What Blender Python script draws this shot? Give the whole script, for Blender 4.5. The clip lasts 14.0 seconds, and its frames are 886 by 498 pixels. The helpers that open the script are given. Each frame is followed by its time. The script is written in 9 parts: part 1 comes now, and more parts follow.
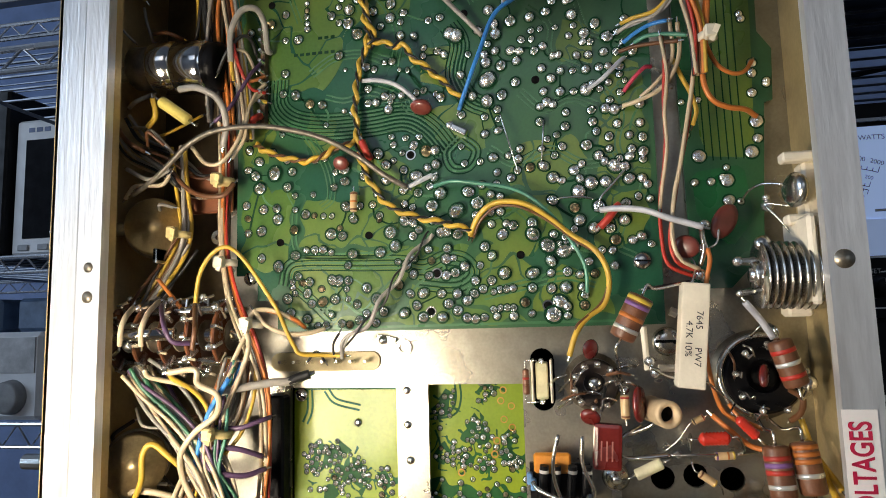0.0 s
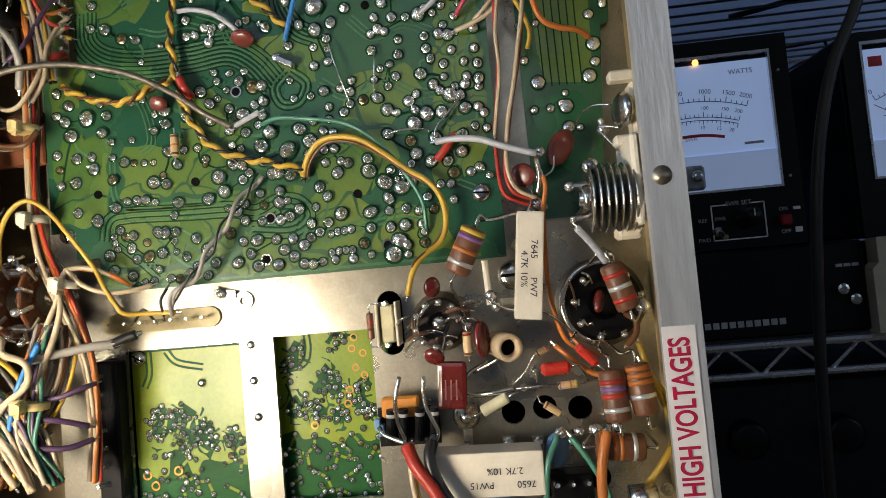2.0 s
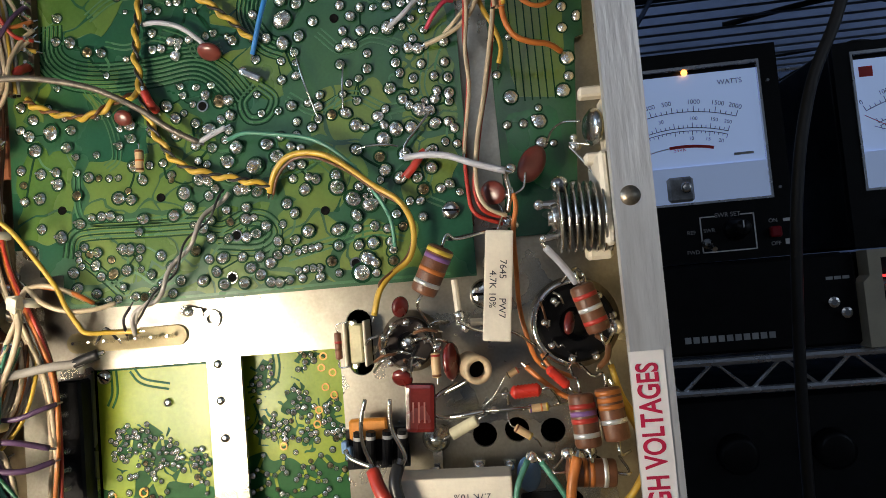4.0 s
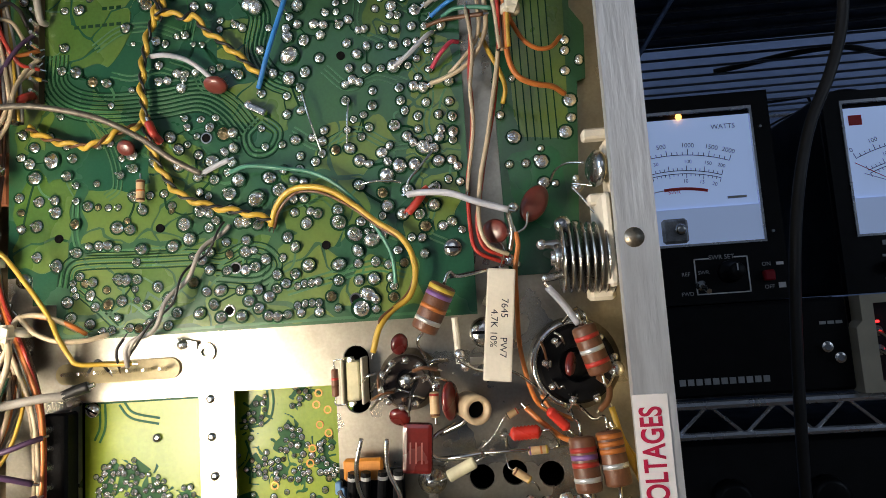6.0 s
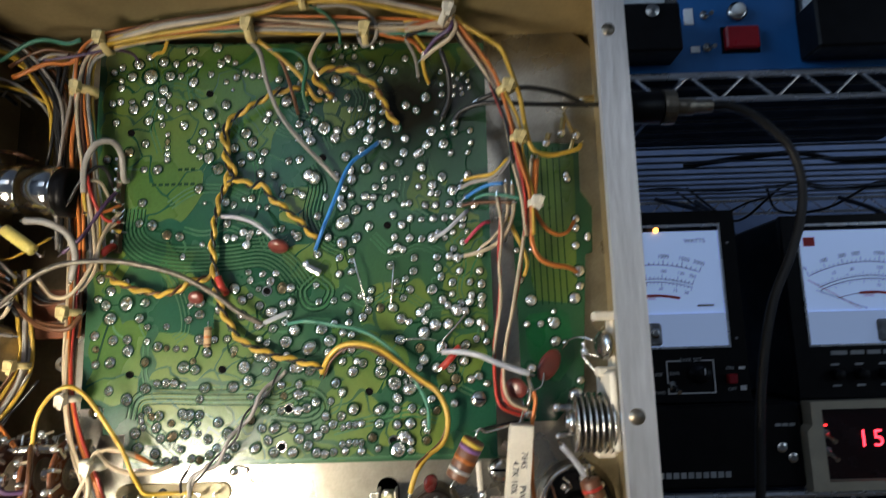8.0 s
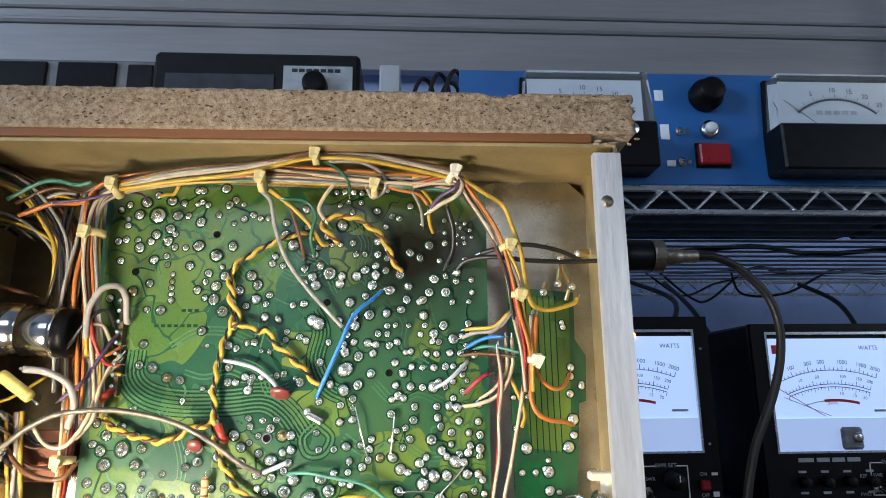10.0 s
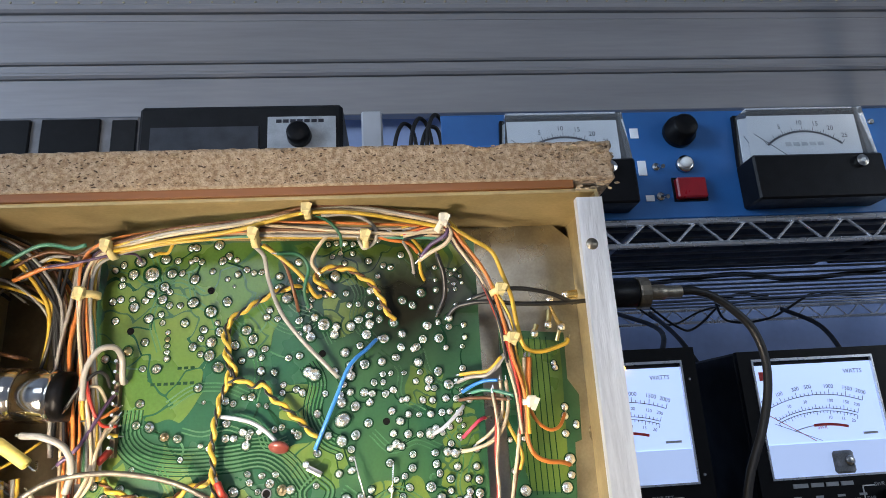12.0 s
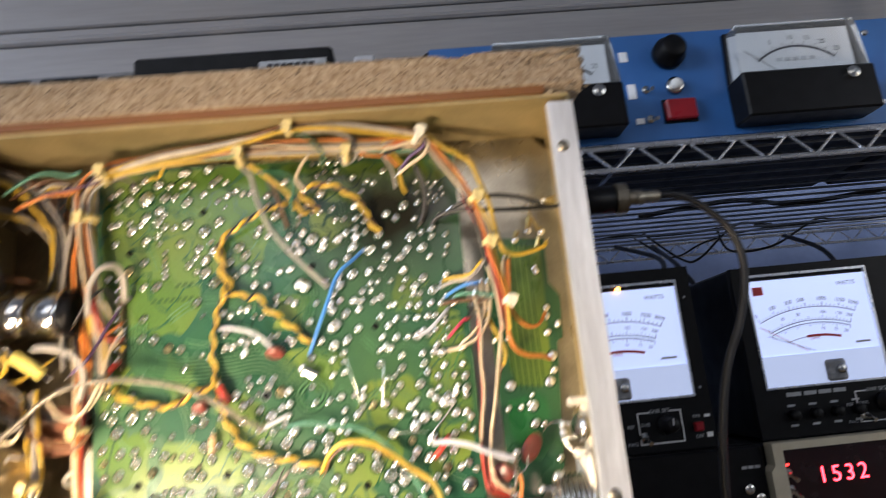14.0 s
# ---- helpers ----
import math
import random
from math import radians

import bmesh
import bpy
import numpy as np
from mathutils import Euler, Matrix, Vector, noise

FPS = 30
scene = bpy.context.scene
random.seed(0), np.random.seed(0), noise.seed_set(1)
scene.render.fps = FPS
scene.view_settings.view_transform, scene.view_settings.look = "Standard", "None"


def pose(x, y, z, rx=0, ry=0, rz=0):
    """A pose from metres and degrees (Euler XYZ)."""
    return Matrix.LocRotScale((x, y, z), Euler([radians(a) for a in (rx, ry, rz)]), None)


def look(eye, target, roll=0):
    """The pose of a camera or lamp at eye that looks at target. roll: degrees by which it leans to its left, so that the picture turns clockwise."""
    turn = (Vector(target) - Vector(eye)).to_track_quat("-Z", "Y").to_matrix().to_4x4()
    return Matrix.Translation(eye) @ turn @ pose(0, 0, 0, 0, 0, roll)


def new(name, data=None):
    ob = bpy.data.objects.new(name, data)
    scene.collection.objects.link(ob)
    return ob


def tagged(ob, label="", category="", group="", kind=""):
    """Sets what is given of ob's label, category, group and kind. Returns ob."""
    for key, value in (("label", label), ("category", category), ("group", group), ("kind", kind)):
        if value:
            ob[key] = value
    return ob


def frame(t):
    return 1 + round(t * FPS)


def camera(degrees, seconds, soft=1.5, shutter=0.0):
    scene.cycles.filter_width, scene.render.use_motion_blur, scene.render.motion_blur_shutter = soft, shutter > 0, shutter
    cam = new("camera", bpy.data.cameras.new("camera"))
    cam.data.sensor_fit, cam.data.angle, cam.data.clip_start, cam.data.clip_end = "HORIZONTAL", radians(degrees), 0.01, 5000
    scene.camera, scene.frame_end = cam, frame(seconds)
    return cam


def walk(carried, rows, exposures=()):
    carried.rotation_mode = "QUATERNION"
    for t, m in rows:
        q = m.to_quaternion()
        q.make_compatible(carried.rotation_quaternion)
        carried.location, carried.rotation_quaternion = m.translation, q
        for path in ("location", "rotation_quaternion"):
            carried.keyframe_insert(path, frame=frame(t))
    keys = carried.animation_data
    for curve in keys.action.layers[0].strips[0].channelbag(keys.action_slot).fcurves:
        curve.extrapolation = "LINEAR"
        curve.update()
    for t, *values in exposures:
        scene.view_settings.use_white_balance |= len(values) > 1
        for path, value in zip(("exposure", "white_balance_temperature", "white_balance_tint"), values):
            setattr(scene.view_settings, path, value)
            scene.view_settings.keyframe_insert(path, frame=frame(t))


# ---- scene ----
cam = camera(70.5, 14.0, soft=0.85, shutter=0.35)
PATH = [
    (0, (0.004, 0.013, 0.357), (-0.362, 1.966, 0.585), -1.5),
    (0.5, (0.009, 0.015, 0.363), (-0.336, 1.974, 0.574), -1.6),
    (1, (0.022, 0.024, 0.347), (-0.209, 2.004, 0.508), -3.0),
    (1.5, (0.031, 0.027, 0.347), (-0.156, 2.014, 0.473), -4.2),
    (2, (0.035, 0.03, 0.348), (-0.131, 2.02, 0.447), -5.1),
    (2.5, (0.037, 0.036, 0.346), (-0.12, 2.029, 0.424), -5.5),
    (3, (0.038, 0.035, 0.347), (-0.11, 2.029, 0.413), -5.5),
    (3.2, (0.048, 0.035, 0.352), (-0.134, 2.025, 0.424), -5.6),
    (5.5, (0.04, 0.037, 0.352), (-0.091, 2.022, 0.557), -3.7),
    (6, (0.042, 0.036, 0.353), (-0.087, 2.019, 0.575), -3.8),
    (6.5, (0.04, 0.037, 0.352), (-0.084, 2.019, 0.587), -3.7),
    (7, (0.038, 0.036, 0.353), (-0.082, 2.017, 0.595), -3.4),
    (7.5, (0.019, 0.025, 0.366), (-0.09, 2.007, 0.612), -2.7),
    (8, (0.021, -0.007, 0.396), (0.013, 1.969, 0.706), -1.7),
    (8.5, (0.028, -0.016, 0.403), (0.131, 1.937, 0.819), -0.4),
    (9, (0.016, -0.015, 0.408), (0.083, 1.94, 0.826), 0.4),
    (9.2, (0.007, -0.017, 0.419), (0.075, 1.939, 0.832), 0.6),
    (11.3, (0.005, -0.032, 0.444), (0.197, 1.889, 0.967), -3.1),
    (11.5, (-0.002, -0.036, 0.441), (0.187, 1.882, 0.975), -3.1),
    (12, (0.003, -0.029, 0.441), (0.163, 1.887, 0.99), -3.3),
    (12.5, (0.009, -0.025, 0.437), (0.166, 1.897, 0.966), -3.8),
    (13, (0.006, -0.026, 0.434), (0.159, 1.906, 0.929), -3.9),
    (13.5, (0.008, -0.027, 0.433), (0.151, 1.914, 0.893), -4.3),
    (13.9, (0.023, -0.032, 0.429), (0.157, 1.917, 0.857), -7.0),
    (14, (0.015, -0.035, 0.417), (0.126, 1.917, 0.841), -5.7),
]

EXPOSURES = [(0.0, 0.0, 6600, 11), (1.0, -0.12, 6600, 11), (3.0, -0.2, 6600, 11), (5.5, 0.0, 6500, 12), (7.5, 0.02, 6500, 12), (8.0, -0.02, 6300, 10), (8.5, 0.38, 6100, 10), (9.0, 0.72, 6200, 10), (11.3, 1.35, 6650, 13), (13.5, 1.3, 7100, 15), (14.0, 1.35, 7700, 18)]
walk(cam, [(t, look(eye, target, roll)) for t, eye, target, roll in PATH], EXPOSURES)

# ---- light ----
world = bpy.data.worlds.new("world")
scene.world = world
world.use_nodes = True
wn = world.node_tree
sky = wn.nodes.new("ShaderNodeTexSky")
sky.sky_type, sky.sun_disc = "NISHITA", False
sky.sun_elevation, sky.sun_rotation = radians(25), radians(160)
wn.links.new(sky.outputs["Color"], wn.nodes["Background"].inputs["Color"])
wn.nodes["Background"].inputs["Strength"].default_value = 0.1


def area_light(name, eye, target, sx, sy, watts, colour):
    data = bpy.data.lights.new(name, "AREA")
    data.shape, data.size, data.size_y = "RECTANGLE", sx, sy
    data.energy, data.color = watts, colour
    ob = new(name, data)
    ob.matrix_world = look(eye, target)
    return ob


# the work lamp beside the camera, and three unseen windows added for bluish daylight
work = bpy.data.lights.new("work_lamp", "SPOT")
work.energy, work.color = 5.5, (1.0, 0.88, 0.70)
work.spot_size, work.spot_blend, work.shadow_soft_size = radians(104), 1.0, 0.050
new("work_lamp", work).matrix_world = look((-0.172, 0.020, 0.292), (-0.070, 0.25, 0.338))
area_light("window_light", (2.5, -1.15, 1.0), (0.2, 0.4, 0.5), 1.3, 0.9, 3.5, (0.58, 0.76, 1.0))
area_light("side_window_light", (-2.5, -1.0, 1.15), (-0.4, 0.5, 0.5), 1.3, 0.9, 21, (0.58, 0.76, 1.0))
area_light("rear_window_light", (-0.35, -2.17, 1.30), (-0.1, 0.3, 0.5), 1.3, 0.7, 1.5, (0.62, 0.78, 1.0))


# ---- materials ----
def mat(name, col, rough=0.5, metal=0.0, var=0.25, scale=60.0, fine=900.0, bump=0.0, col2=None, coat=0.0, rvar=0.15, rand=0.0, stretch=None, trans=0.0, spec=0.5, stains=()):
    """Base colour broken by a broad and a fine noise, uneven gloss and relief."""
    m = bpy.data.materials.new(name)
    m.use_nodes = True
    nt = m.node_tree
    n, k = nt.nodes, nt.links
    b = n["Principled BSDF"]
    tc = n.new("ShaderNodeTexCoord")
    src = tc.outputs["Object"]
    if stretch:
        mp = n.new("ShaderNodeMapping")
        mp.inputs["Scale"].default_value = stretch
        k.new(src, mp.inputs["Vector"])
        src = mp.outputs["Vector"]

    def noise_node(sc, detail):
        t = n.new("ShaderNodeTexNoise")
        t.inputs["Scale"].default_value, t.inputs["Detail"].default_value = sc, detail
        k.new(src, t.inputs["Vector"])
        return t.outputs["Fac"]

    broad, grain = noise_node(scale, 4), noise_node(fine, 3)
    mix = n.new("ShaderNodeMix")
    mix.data_type = "RGBA"
    c2 = col2 or tuple(c * (1 - var) for c in col)
    c1 = col if col2 else tuple(min(1, c * (1 + var * 0.6)) for c in col)
    mix.inputs["A"].default_value, mix.inputs["B"].default_value = (*c1, 1), (*c2, 1)
    ramp = n.new("ShaderNodeMapRange")
    ramp.inputs["From Min"].default_value, ramp.inputs["From Max"].default_value = 0.35, 0.65
    k.new(broad, ramp.inputs["Value"])
    k.new(ramp.outputs["Result"], mix.inputs["Factor"])
    hs = n.new("ShaderNodeHueSaturation")
    k.new(mix.outputs["Result"], hs.inputs["Color"])
    vr = n.new("ShaderNodeMapRange")
    vr.inputs["To Min"].default_value, vr.inputs["To Max"].default_value = 1 - var * 0.6, 1 + var * 0.6
    k.new(grain, vr.inputs["Value"])
    val = vr.outputs["Result"]
    if rand:
        oi = n.new("ShaderNodeObjectInfo")
        rr = n.new("ShaderNodeMapRange")
        rr.inputs["To Min"].default_value, rr.inputs["To Max"].default_value = 1 - rand, 1 + rand
        k.new(oi.outputs["Random"], rr.inputs["Value"])
        mu = n.new("ShaderNodeMath")
        mu.operation = "MULTIPLY"
        k.new(val, mu.inputs[0])
        k.new(rr.outputs["Result"], mu.inputs[1])
        val = mu.outputs["Value"]
    k.new(val, hs.inputs["Value"])
    tint, char = hs.outputs["Color"], None
    for sx, sz, sr in stains:
        # a scorched, uneven patch
        dist = n.new("ShaderNodeVectorMath")
        dist.operation = "DISTANCE"
        dist.inputs[1].default_value = (sx, 0.24, sz)
        k.new(src, dist.inputs[0])
        wob = n.new("ShaderNodeMath")
        wob.operation = "MULTIPLY_ADD"
        wob.inputs[1].default_value = sr * 1.4
        k.new(broad, wob.inputs[0])
        k.new(dist.outputs["Value"], wob.inputs[2])
        fade = n.new("ShaderNodeMapRange")
        fade.inputs["From Min"].default_value, fade.inputs["From Max"].default_value = sr * 0.9, sr * 2.1
        fade.inputs["To Min"].default_value, fade.inputs["To Max"].default_value = 0.97, 0.0
        k.new(wob.outputs["Value"], fade.inputs["Value"])
        sm = n.new("ShaderNodeMix")
        sm.data_type = "RGBA"
        sm.inputs["B"].default_value = (0.012, 0.010, 0.007, 1)
        k.new(tint, sm.inputs["A"])
        k.new(fade.outputs["Result"], sm.inputs["Factor"])
        tint = sm.outputs["Result"]
        char = char or fade
    k.new(tint, b.inputs["Base Color"])
    ro = n.new("ShaderNodeMapRange")
    ro.inputs["To Min"].default_value, ro.inputs["To Max"].default_value = max(0.02, rough - rvar), min(1, rough + rvar)
    k.new(broad, ro.inputs["Value"])
    k.new(ro.outputs["Result"], b.inputs["Roughness"])
    b.inputs["Metallic"].default_value = metal
    b.inputs["Specular IOR Level"].default_value = spec
    b.inputs["Coat Weight"].default_value = coat
    b.inputs["Coat Roughness"].default_value = 0.12
    if char:
        for socket_, full in (("Specular IOR Level", spec), ("Coat Weight", coat)):
            dull = n.new("ShaderNodeMapRange")
            dull.inputs["To Min"].default_value, dull.inputs["To Max"].default_value = full, 0.0
            k.new(char.outputs["Result"], dull.inputs["Value"])
            k.new(dull.outputs["Result"], b.inputs[socket_])
    b.inputs["Transmission Weight"].default_value = trans
    if bump:
        bp = n.new("ShaderNodeBump")
        bp.inputs["Strength"].default_value, bp.inputs["Distance"].default_value = min(1.0, bump), 0.0006
        k.new(grain, bp.inputs["Height"])
        k.new(bp.outputs["Normal"], b.inputs["Normal"])
    return m


def glow(name, col, strength):
    m = bpy.data.materials.new(name)
    m.use_nodes = True
    b = m.node_tree.nodes["Principled BSDF"]
    b.inputs["Base Color"].default_value = (*col, 1)
    b.inputs["Emission Color"].default_value = (*col, 1)
    b.inputs["Emission Strength"].default_value = strength
    return m


SCORCH = [(0.006, 0.494, 0.031), (0.028, 0.502, 0.014), (-0.052, 0.395, 0.004)]
ALU = mat("brushed_aluminium", (0.74, 0.76, 0.79), 0.38, 0.55, 0.3, 60, 700, 0.35, stretch=(1, 1, 0.12))
PLATE = mat("plated_steel", (0.41, 0.385, 0.32), 0.30, 0.92, 0.3, 45, 900, 0.05)
GOLD = mat("chromate_steel", (0.46, 0.36, 0.18), 0.45, 0.4, 0.25, 30, 600, 0.15)
# the chassis gold, browner and darker: the bay's shade is in the colour
BAY = mat("shaded_bay_steel", (0.22, 0.17, 0.10), 0.55, 0.5, 0.4, 30, 500, 0.2)
MASK = mat("dark_solder_mask", (0.012, 0.070, 0.036), 0.3, 0, 0.3, 22, 900, 0.12, coat=0.3, col2=(0.028, 0.092, 0.030), stains=SCORCH)
POUR = mat("mask_over_copper", (0.062, 0.132, 0.026), 0.3, 0, 0.3, 24, 800, 0.15, coat=0.3, col2=(0.112, 0.162, 0.022), stains=SCORCH)
TRACE = mat("trace_under_mask", (0.050, 0.145, 0.062), 0.3, 0, 0.25, 50, 900, 0.1, coat=0.15, stains=SCORCH)
LIME_POUR = mat("yellow_green_mask", (0.22, 0.28, 0.010), 0.36, 0, 0.3, 40, 800, 0.1, coat=0.1, col2=(0.16, 0.24, 0.010), spec=0.3)
LIME_DARK = mat("green_mask", (0.014, 0.085, 0.022), 0.45, 0, 0.3, 40, 800, 0.1, spec=0.15)
SOLDER = mat("solder", (0.98, 0.97, 0.96), 0.16, 0.93, 0.2, 900, 2600, 0.35, rand=0.12, rvar=0.08)
FLUX = mat("flux_stained_solder", (0.45, 0.36, 0.22), 0.25, 0.9, 0.4, 300, 2500, 0.3, rand=0.3)
STEEL = mat("nickel_steel", (0.62, 0.61, 0.58), 0.22, 1.0, 0.15, 120, 1500, 0.1)
DARK_STEEL = mat("tarnished_steel", (0.30, 0.26, 0.20), 0.4, 0.8, 0.4, 120, 1500, 0.15)
# near-black that stands in for the dark inside holes and slots
HOLE = mat("hole_shade", (0.006, 0.006, 0.006), 0.9, 0, 0.3, spec=0.05)
BLACK = mat("black_paint", (0.006, 0.0065, 0.008), 0.5, 0, 0.3, 60, 900, 0.2, spec=0.22)
BLACK_PLASTIC = mat("black_plastic", (0.006, 0.006, 0.007), 0.38, 0, 0.3, 80, 1200, 0.15, spec=0.15)
RUBBER = mat("black_rubber", (0.008, 0.008, 0.009), 0.5, 0, 0.3, 80, 900, 0.15)
BLUE = mat("blue_panel_paint", (0.018, 0.125, 0.36), 0.42, 0, 0.12, 25, 800, 0.12)
WHITE = mat("white_paint", (0.78, 0.79, 0.80), 0.5, 0, 0.06, 40, 800, 0.05)
# bluish glow added to the dial cards, in place of light falling on them
DIAL = glow("dial_card_added_glow", (0.46, 0.63, 1.0), 0.36)
PLAIN_DIAL = mat("dial_card", (0.62, 0.64, 0.66), 0.55, 0, 0.04, 30, 800)
INK = mat("black_ink", (0.02, 0.02, 0.03), 0.6, 0, 0.2)
GREY_INK = mat("grey_print", (0.42, 0.44, 0.46), 0.6, 0, 0.2)
RED_INK = mat("red_ink", (0.55, 0.03, 0.03), 0.55, 0, 0.15)
RED_PLASTIC = mat("red_plastic", (0.33, 0.012, 0.02), 0.3, 0, 0.2)
BEIGE = mat("beige_plastic", (0.55, 0.49, 0.36), 0.45, 0, 0.1)
NYLON = mat("yellowed_nylon", (0.62, 0.50, 0.22), 0.45, 0, 0.2)
NYLON_WHITE = mat("white_nylon", (0.72, 0.66, 0.52), 0.4, 0, 0.15)
CHROME_WIRE = mat("chrome_wire", (0.76, 0.78, 0.82), 0.27, 0.82, 0.15)
# darker copy of the chrome wire: shade under the shelf put into the colour
SHADED_WIRE = mat("shaded_chrome_wire", (0.26, 0.28, 0.32), 0.42, 0.7, 0.2)
WALL_GREY = mat("grey_wall_paint", (0.46, 0.47, 0.50), 0.5, 0, 0.12, 6, 80, 0.1)
SHUTTER = mat("grey_shutter_paint", (0.31, 0.31, 0.325), 0.38, 0.25, 0.2, 9, 160, 0.15, stretch=(0.08, 1, 1))
RIVET = mat("dull_brass", (0.42, 0.38, 0.28), 0.4, 0.6, 0.2)
WALL_BLUE = mat("pale_blue_wall", (0.28, 0.38, 0.64), 0.7, 0, 0.15, 8, 90, 0.1)
BENCH = mat("bench_wood", (0.30, 0.19, 0.10), 0.5, 0, 0.3, 12, 200, 0.2, stretch=(0.15, 1, 1))
FLOOR_MAT = mat("concrete", (0.28, 0.27, 0.26), 0.8, 0, 0.25, 5, 120, 0.2)
CHIP = mat("particle_board", (0.47, 0.36, 0.245), 0.85, 0, 0.6, 520, 1300, 1.0, col2=(0.27, 0.18, 0.105))
CHIP_LIGHT = mat("torn_wood_chip", (0.42, 0.31, 0.19), 0.85, 0, 0.4, 200, 900, 0.6, rand=0.3)
CHIP_DARK = mat("dark_wood_chip", (0.09, 0.055, 0.03), 0.9, 0, 0.4, 200, 900, 0.6)
VENEER = mat("brown_veneer", (0.22, 0.085, 0.025), 0.4, 0, 0.3, 40, 300, 0.1, stretch=(0.1, 1, 1))
CERAMIC = mat("cream_ceramic", (0.74, 0.68, 0.56), 0.65, 0, 0.12, 60, 800, 0.2)
DARK_BAKELITE = mat("blackened_bakelite", (0.03, 0.02, 0.015), 0.35, 0, 0.4)
BAKELITE = mat("brown_bakelite", (0.14, 0.05, 0.02), 0.3, 0, 0.3)
POT_BROWN = mat("brass_pot_shell", (0.46, 0.35, 0.18), 0.4, 0.8, 0.35, 90, 900, 0.2)
STICKER = mat("white_sticker", (0.82, 0.80, 0.78), 0.4, 0, 0.05)
STICKER_RED = mat("sticker_red", (0.50, 0.015, 0.06), 0.4, 0, 0.1)
GLASS = mat("clear_plastic", (0.9, 0.93, 0.95), 0.05, 0, 0.02, trans=0.9, rvar=0.02)


# ---- mesh helpers ----
def part(name, bm, material, parent=None, label="", smooth=False):
    me = bpy.data.meshes.new(name)
    bm.to_mesh(me)
    bm.free()
    me.materials.append(material)
    if smooth:
        for p in me.polygons:
            p.use_smooth = True
    ob = new(name, me)
    if parent is not None:
        ob.parent = parent
    if label:
        ob["label"] = label
    return ob


def shared(name, me, parent, m, label=""):
    ob = new(name, me)
    ob.parent = parent
    ob.matrix_basis = m
    if label:
        ob["label"] = label
    return ob


def thing(name, label, category, group="", kind="", at=(0, 0, 0)):
    ob = new(name)
    ob.empty_display_size = 0.01
    ob.location = at
    return tagged(ob, label, category, group, kind)


def box(x0, x1, y0, y1, z0, z1, bevel=0.0, bm=None, seg=1):
    bm = bm or bmesh.new()
    made = bmesh.ops.create_cube(bm, size=1, matrix=Matrix.LocRotScale(((x0 + x1) / 2, (y0 + y1) / 2, (z0 + z1) / 2), None, (x1 - x0, y1 - y0, z1 - z0)))
    if bevel:
        es = {e for v in made["verts"] for e in v.link_edges}
        bmesh.ops.bevel(bm, geom=list(es), offset=bevel, segments=seg, affect="EDGES", profile=0.6)
    return bm


def rod(p0, p1, r0, r1=None, seg=16, bm=None, caps=True):
    bm = bm or bmesh.new()
    p0, p1 = Vector(p0), Vector(p1)
    d = p1 - p0
    m = Matrix.Translation((p0 + p1) / 2) @ d.to_track_quat("Z", "Y").to_matrix().to_4x4()
    bmesh.ops.create_cone(bm, cap_ends=caps, segments=seg, radius1=r0, radius2=r0 if r1 is None else r1, depth=d.length, matrix=m)
    return bm


def lathe(profile, p0, axis, seg=24, bm=None):
    """Turns (radius, along) pairs about an axis through p0."""
    bm = bm or bmesh.new()
    q = Vector(axis).to_track_quat("Z", "Y").to_matrix()
    rings = []
    for r, h in profile:
        rings.append([bm.verts.new(Vector(p0) + q @ Vector((r * math.cos(a), r * math.sin(a), h))) for a in (2 * math.pi * i / seg for i in range(seg))])
    for a, b in zip(rings, rings[1:]):
        for i in range(seg):
            bm.faces.new((a[i], a[(i + 1) % seg], b[(i + 1) % seg], b[i]))
    bm.faces.new(rings[0][::-1])
    bm.faces.new(rings[-1])
    return bm


def glide(pts, per=6):
    """Catmull-Rom through the points."""
    p = [Vector(v) for v in pts]
    p = [p[0] * 2 - p[1], *p, p[-1] * 2 - p[-2]]
    out = []
    for i in range(1, len(p) - 2):
        for j in range(per):
            t = j / per
            a, b, c, d = p[i - 1:i + 3]
            out.append(0.5 * (2 * b + (c - a) * t + (2 * a - 5 * b + 4 * c - d) * t * t + (3 * b - a - 3 * c + d) * t ** 3))
    out.append(p[-2])
    return out


def sweep(line, r, seg=7, bm=None):
    """A round tube along a line of points; r is a number or a function of 0..1."""
    bm = bm or bmesh.new()
    rings, last = [], None
    up = Vector((0.13, 0.9, 0.4)).normalized()
    n = len(line)
    for i, p in enumerate(line):
        d = (line[min(i + 1, n - 1)] - line[max(i - 1, 0)]).normalized()
        side = d.cross(up if last is None else last)
        if side.length < 1e-4:
            side = d.orthogonal()
        side.normalize()
        last = side.cross(d)
        rr = r(i / max(1, n - 1)) if callable(r) else r
        rings.append([bm.verts.new(p + rr * (side * math.cos(a) + last * math.sin(a))) for a in (2 * math.pi * j / seg for j in range(seg))])
    for a, b in zip(rings, rings[1:]):
        for j in range(seg):
            bm.faces.new((a[j], a[(j + 1) % seg], b[(j + 1) % seg], b[j]))
    bm.faces.new(rings[0][::-1])
    bm.faces.new(rings[-1])
    return bm


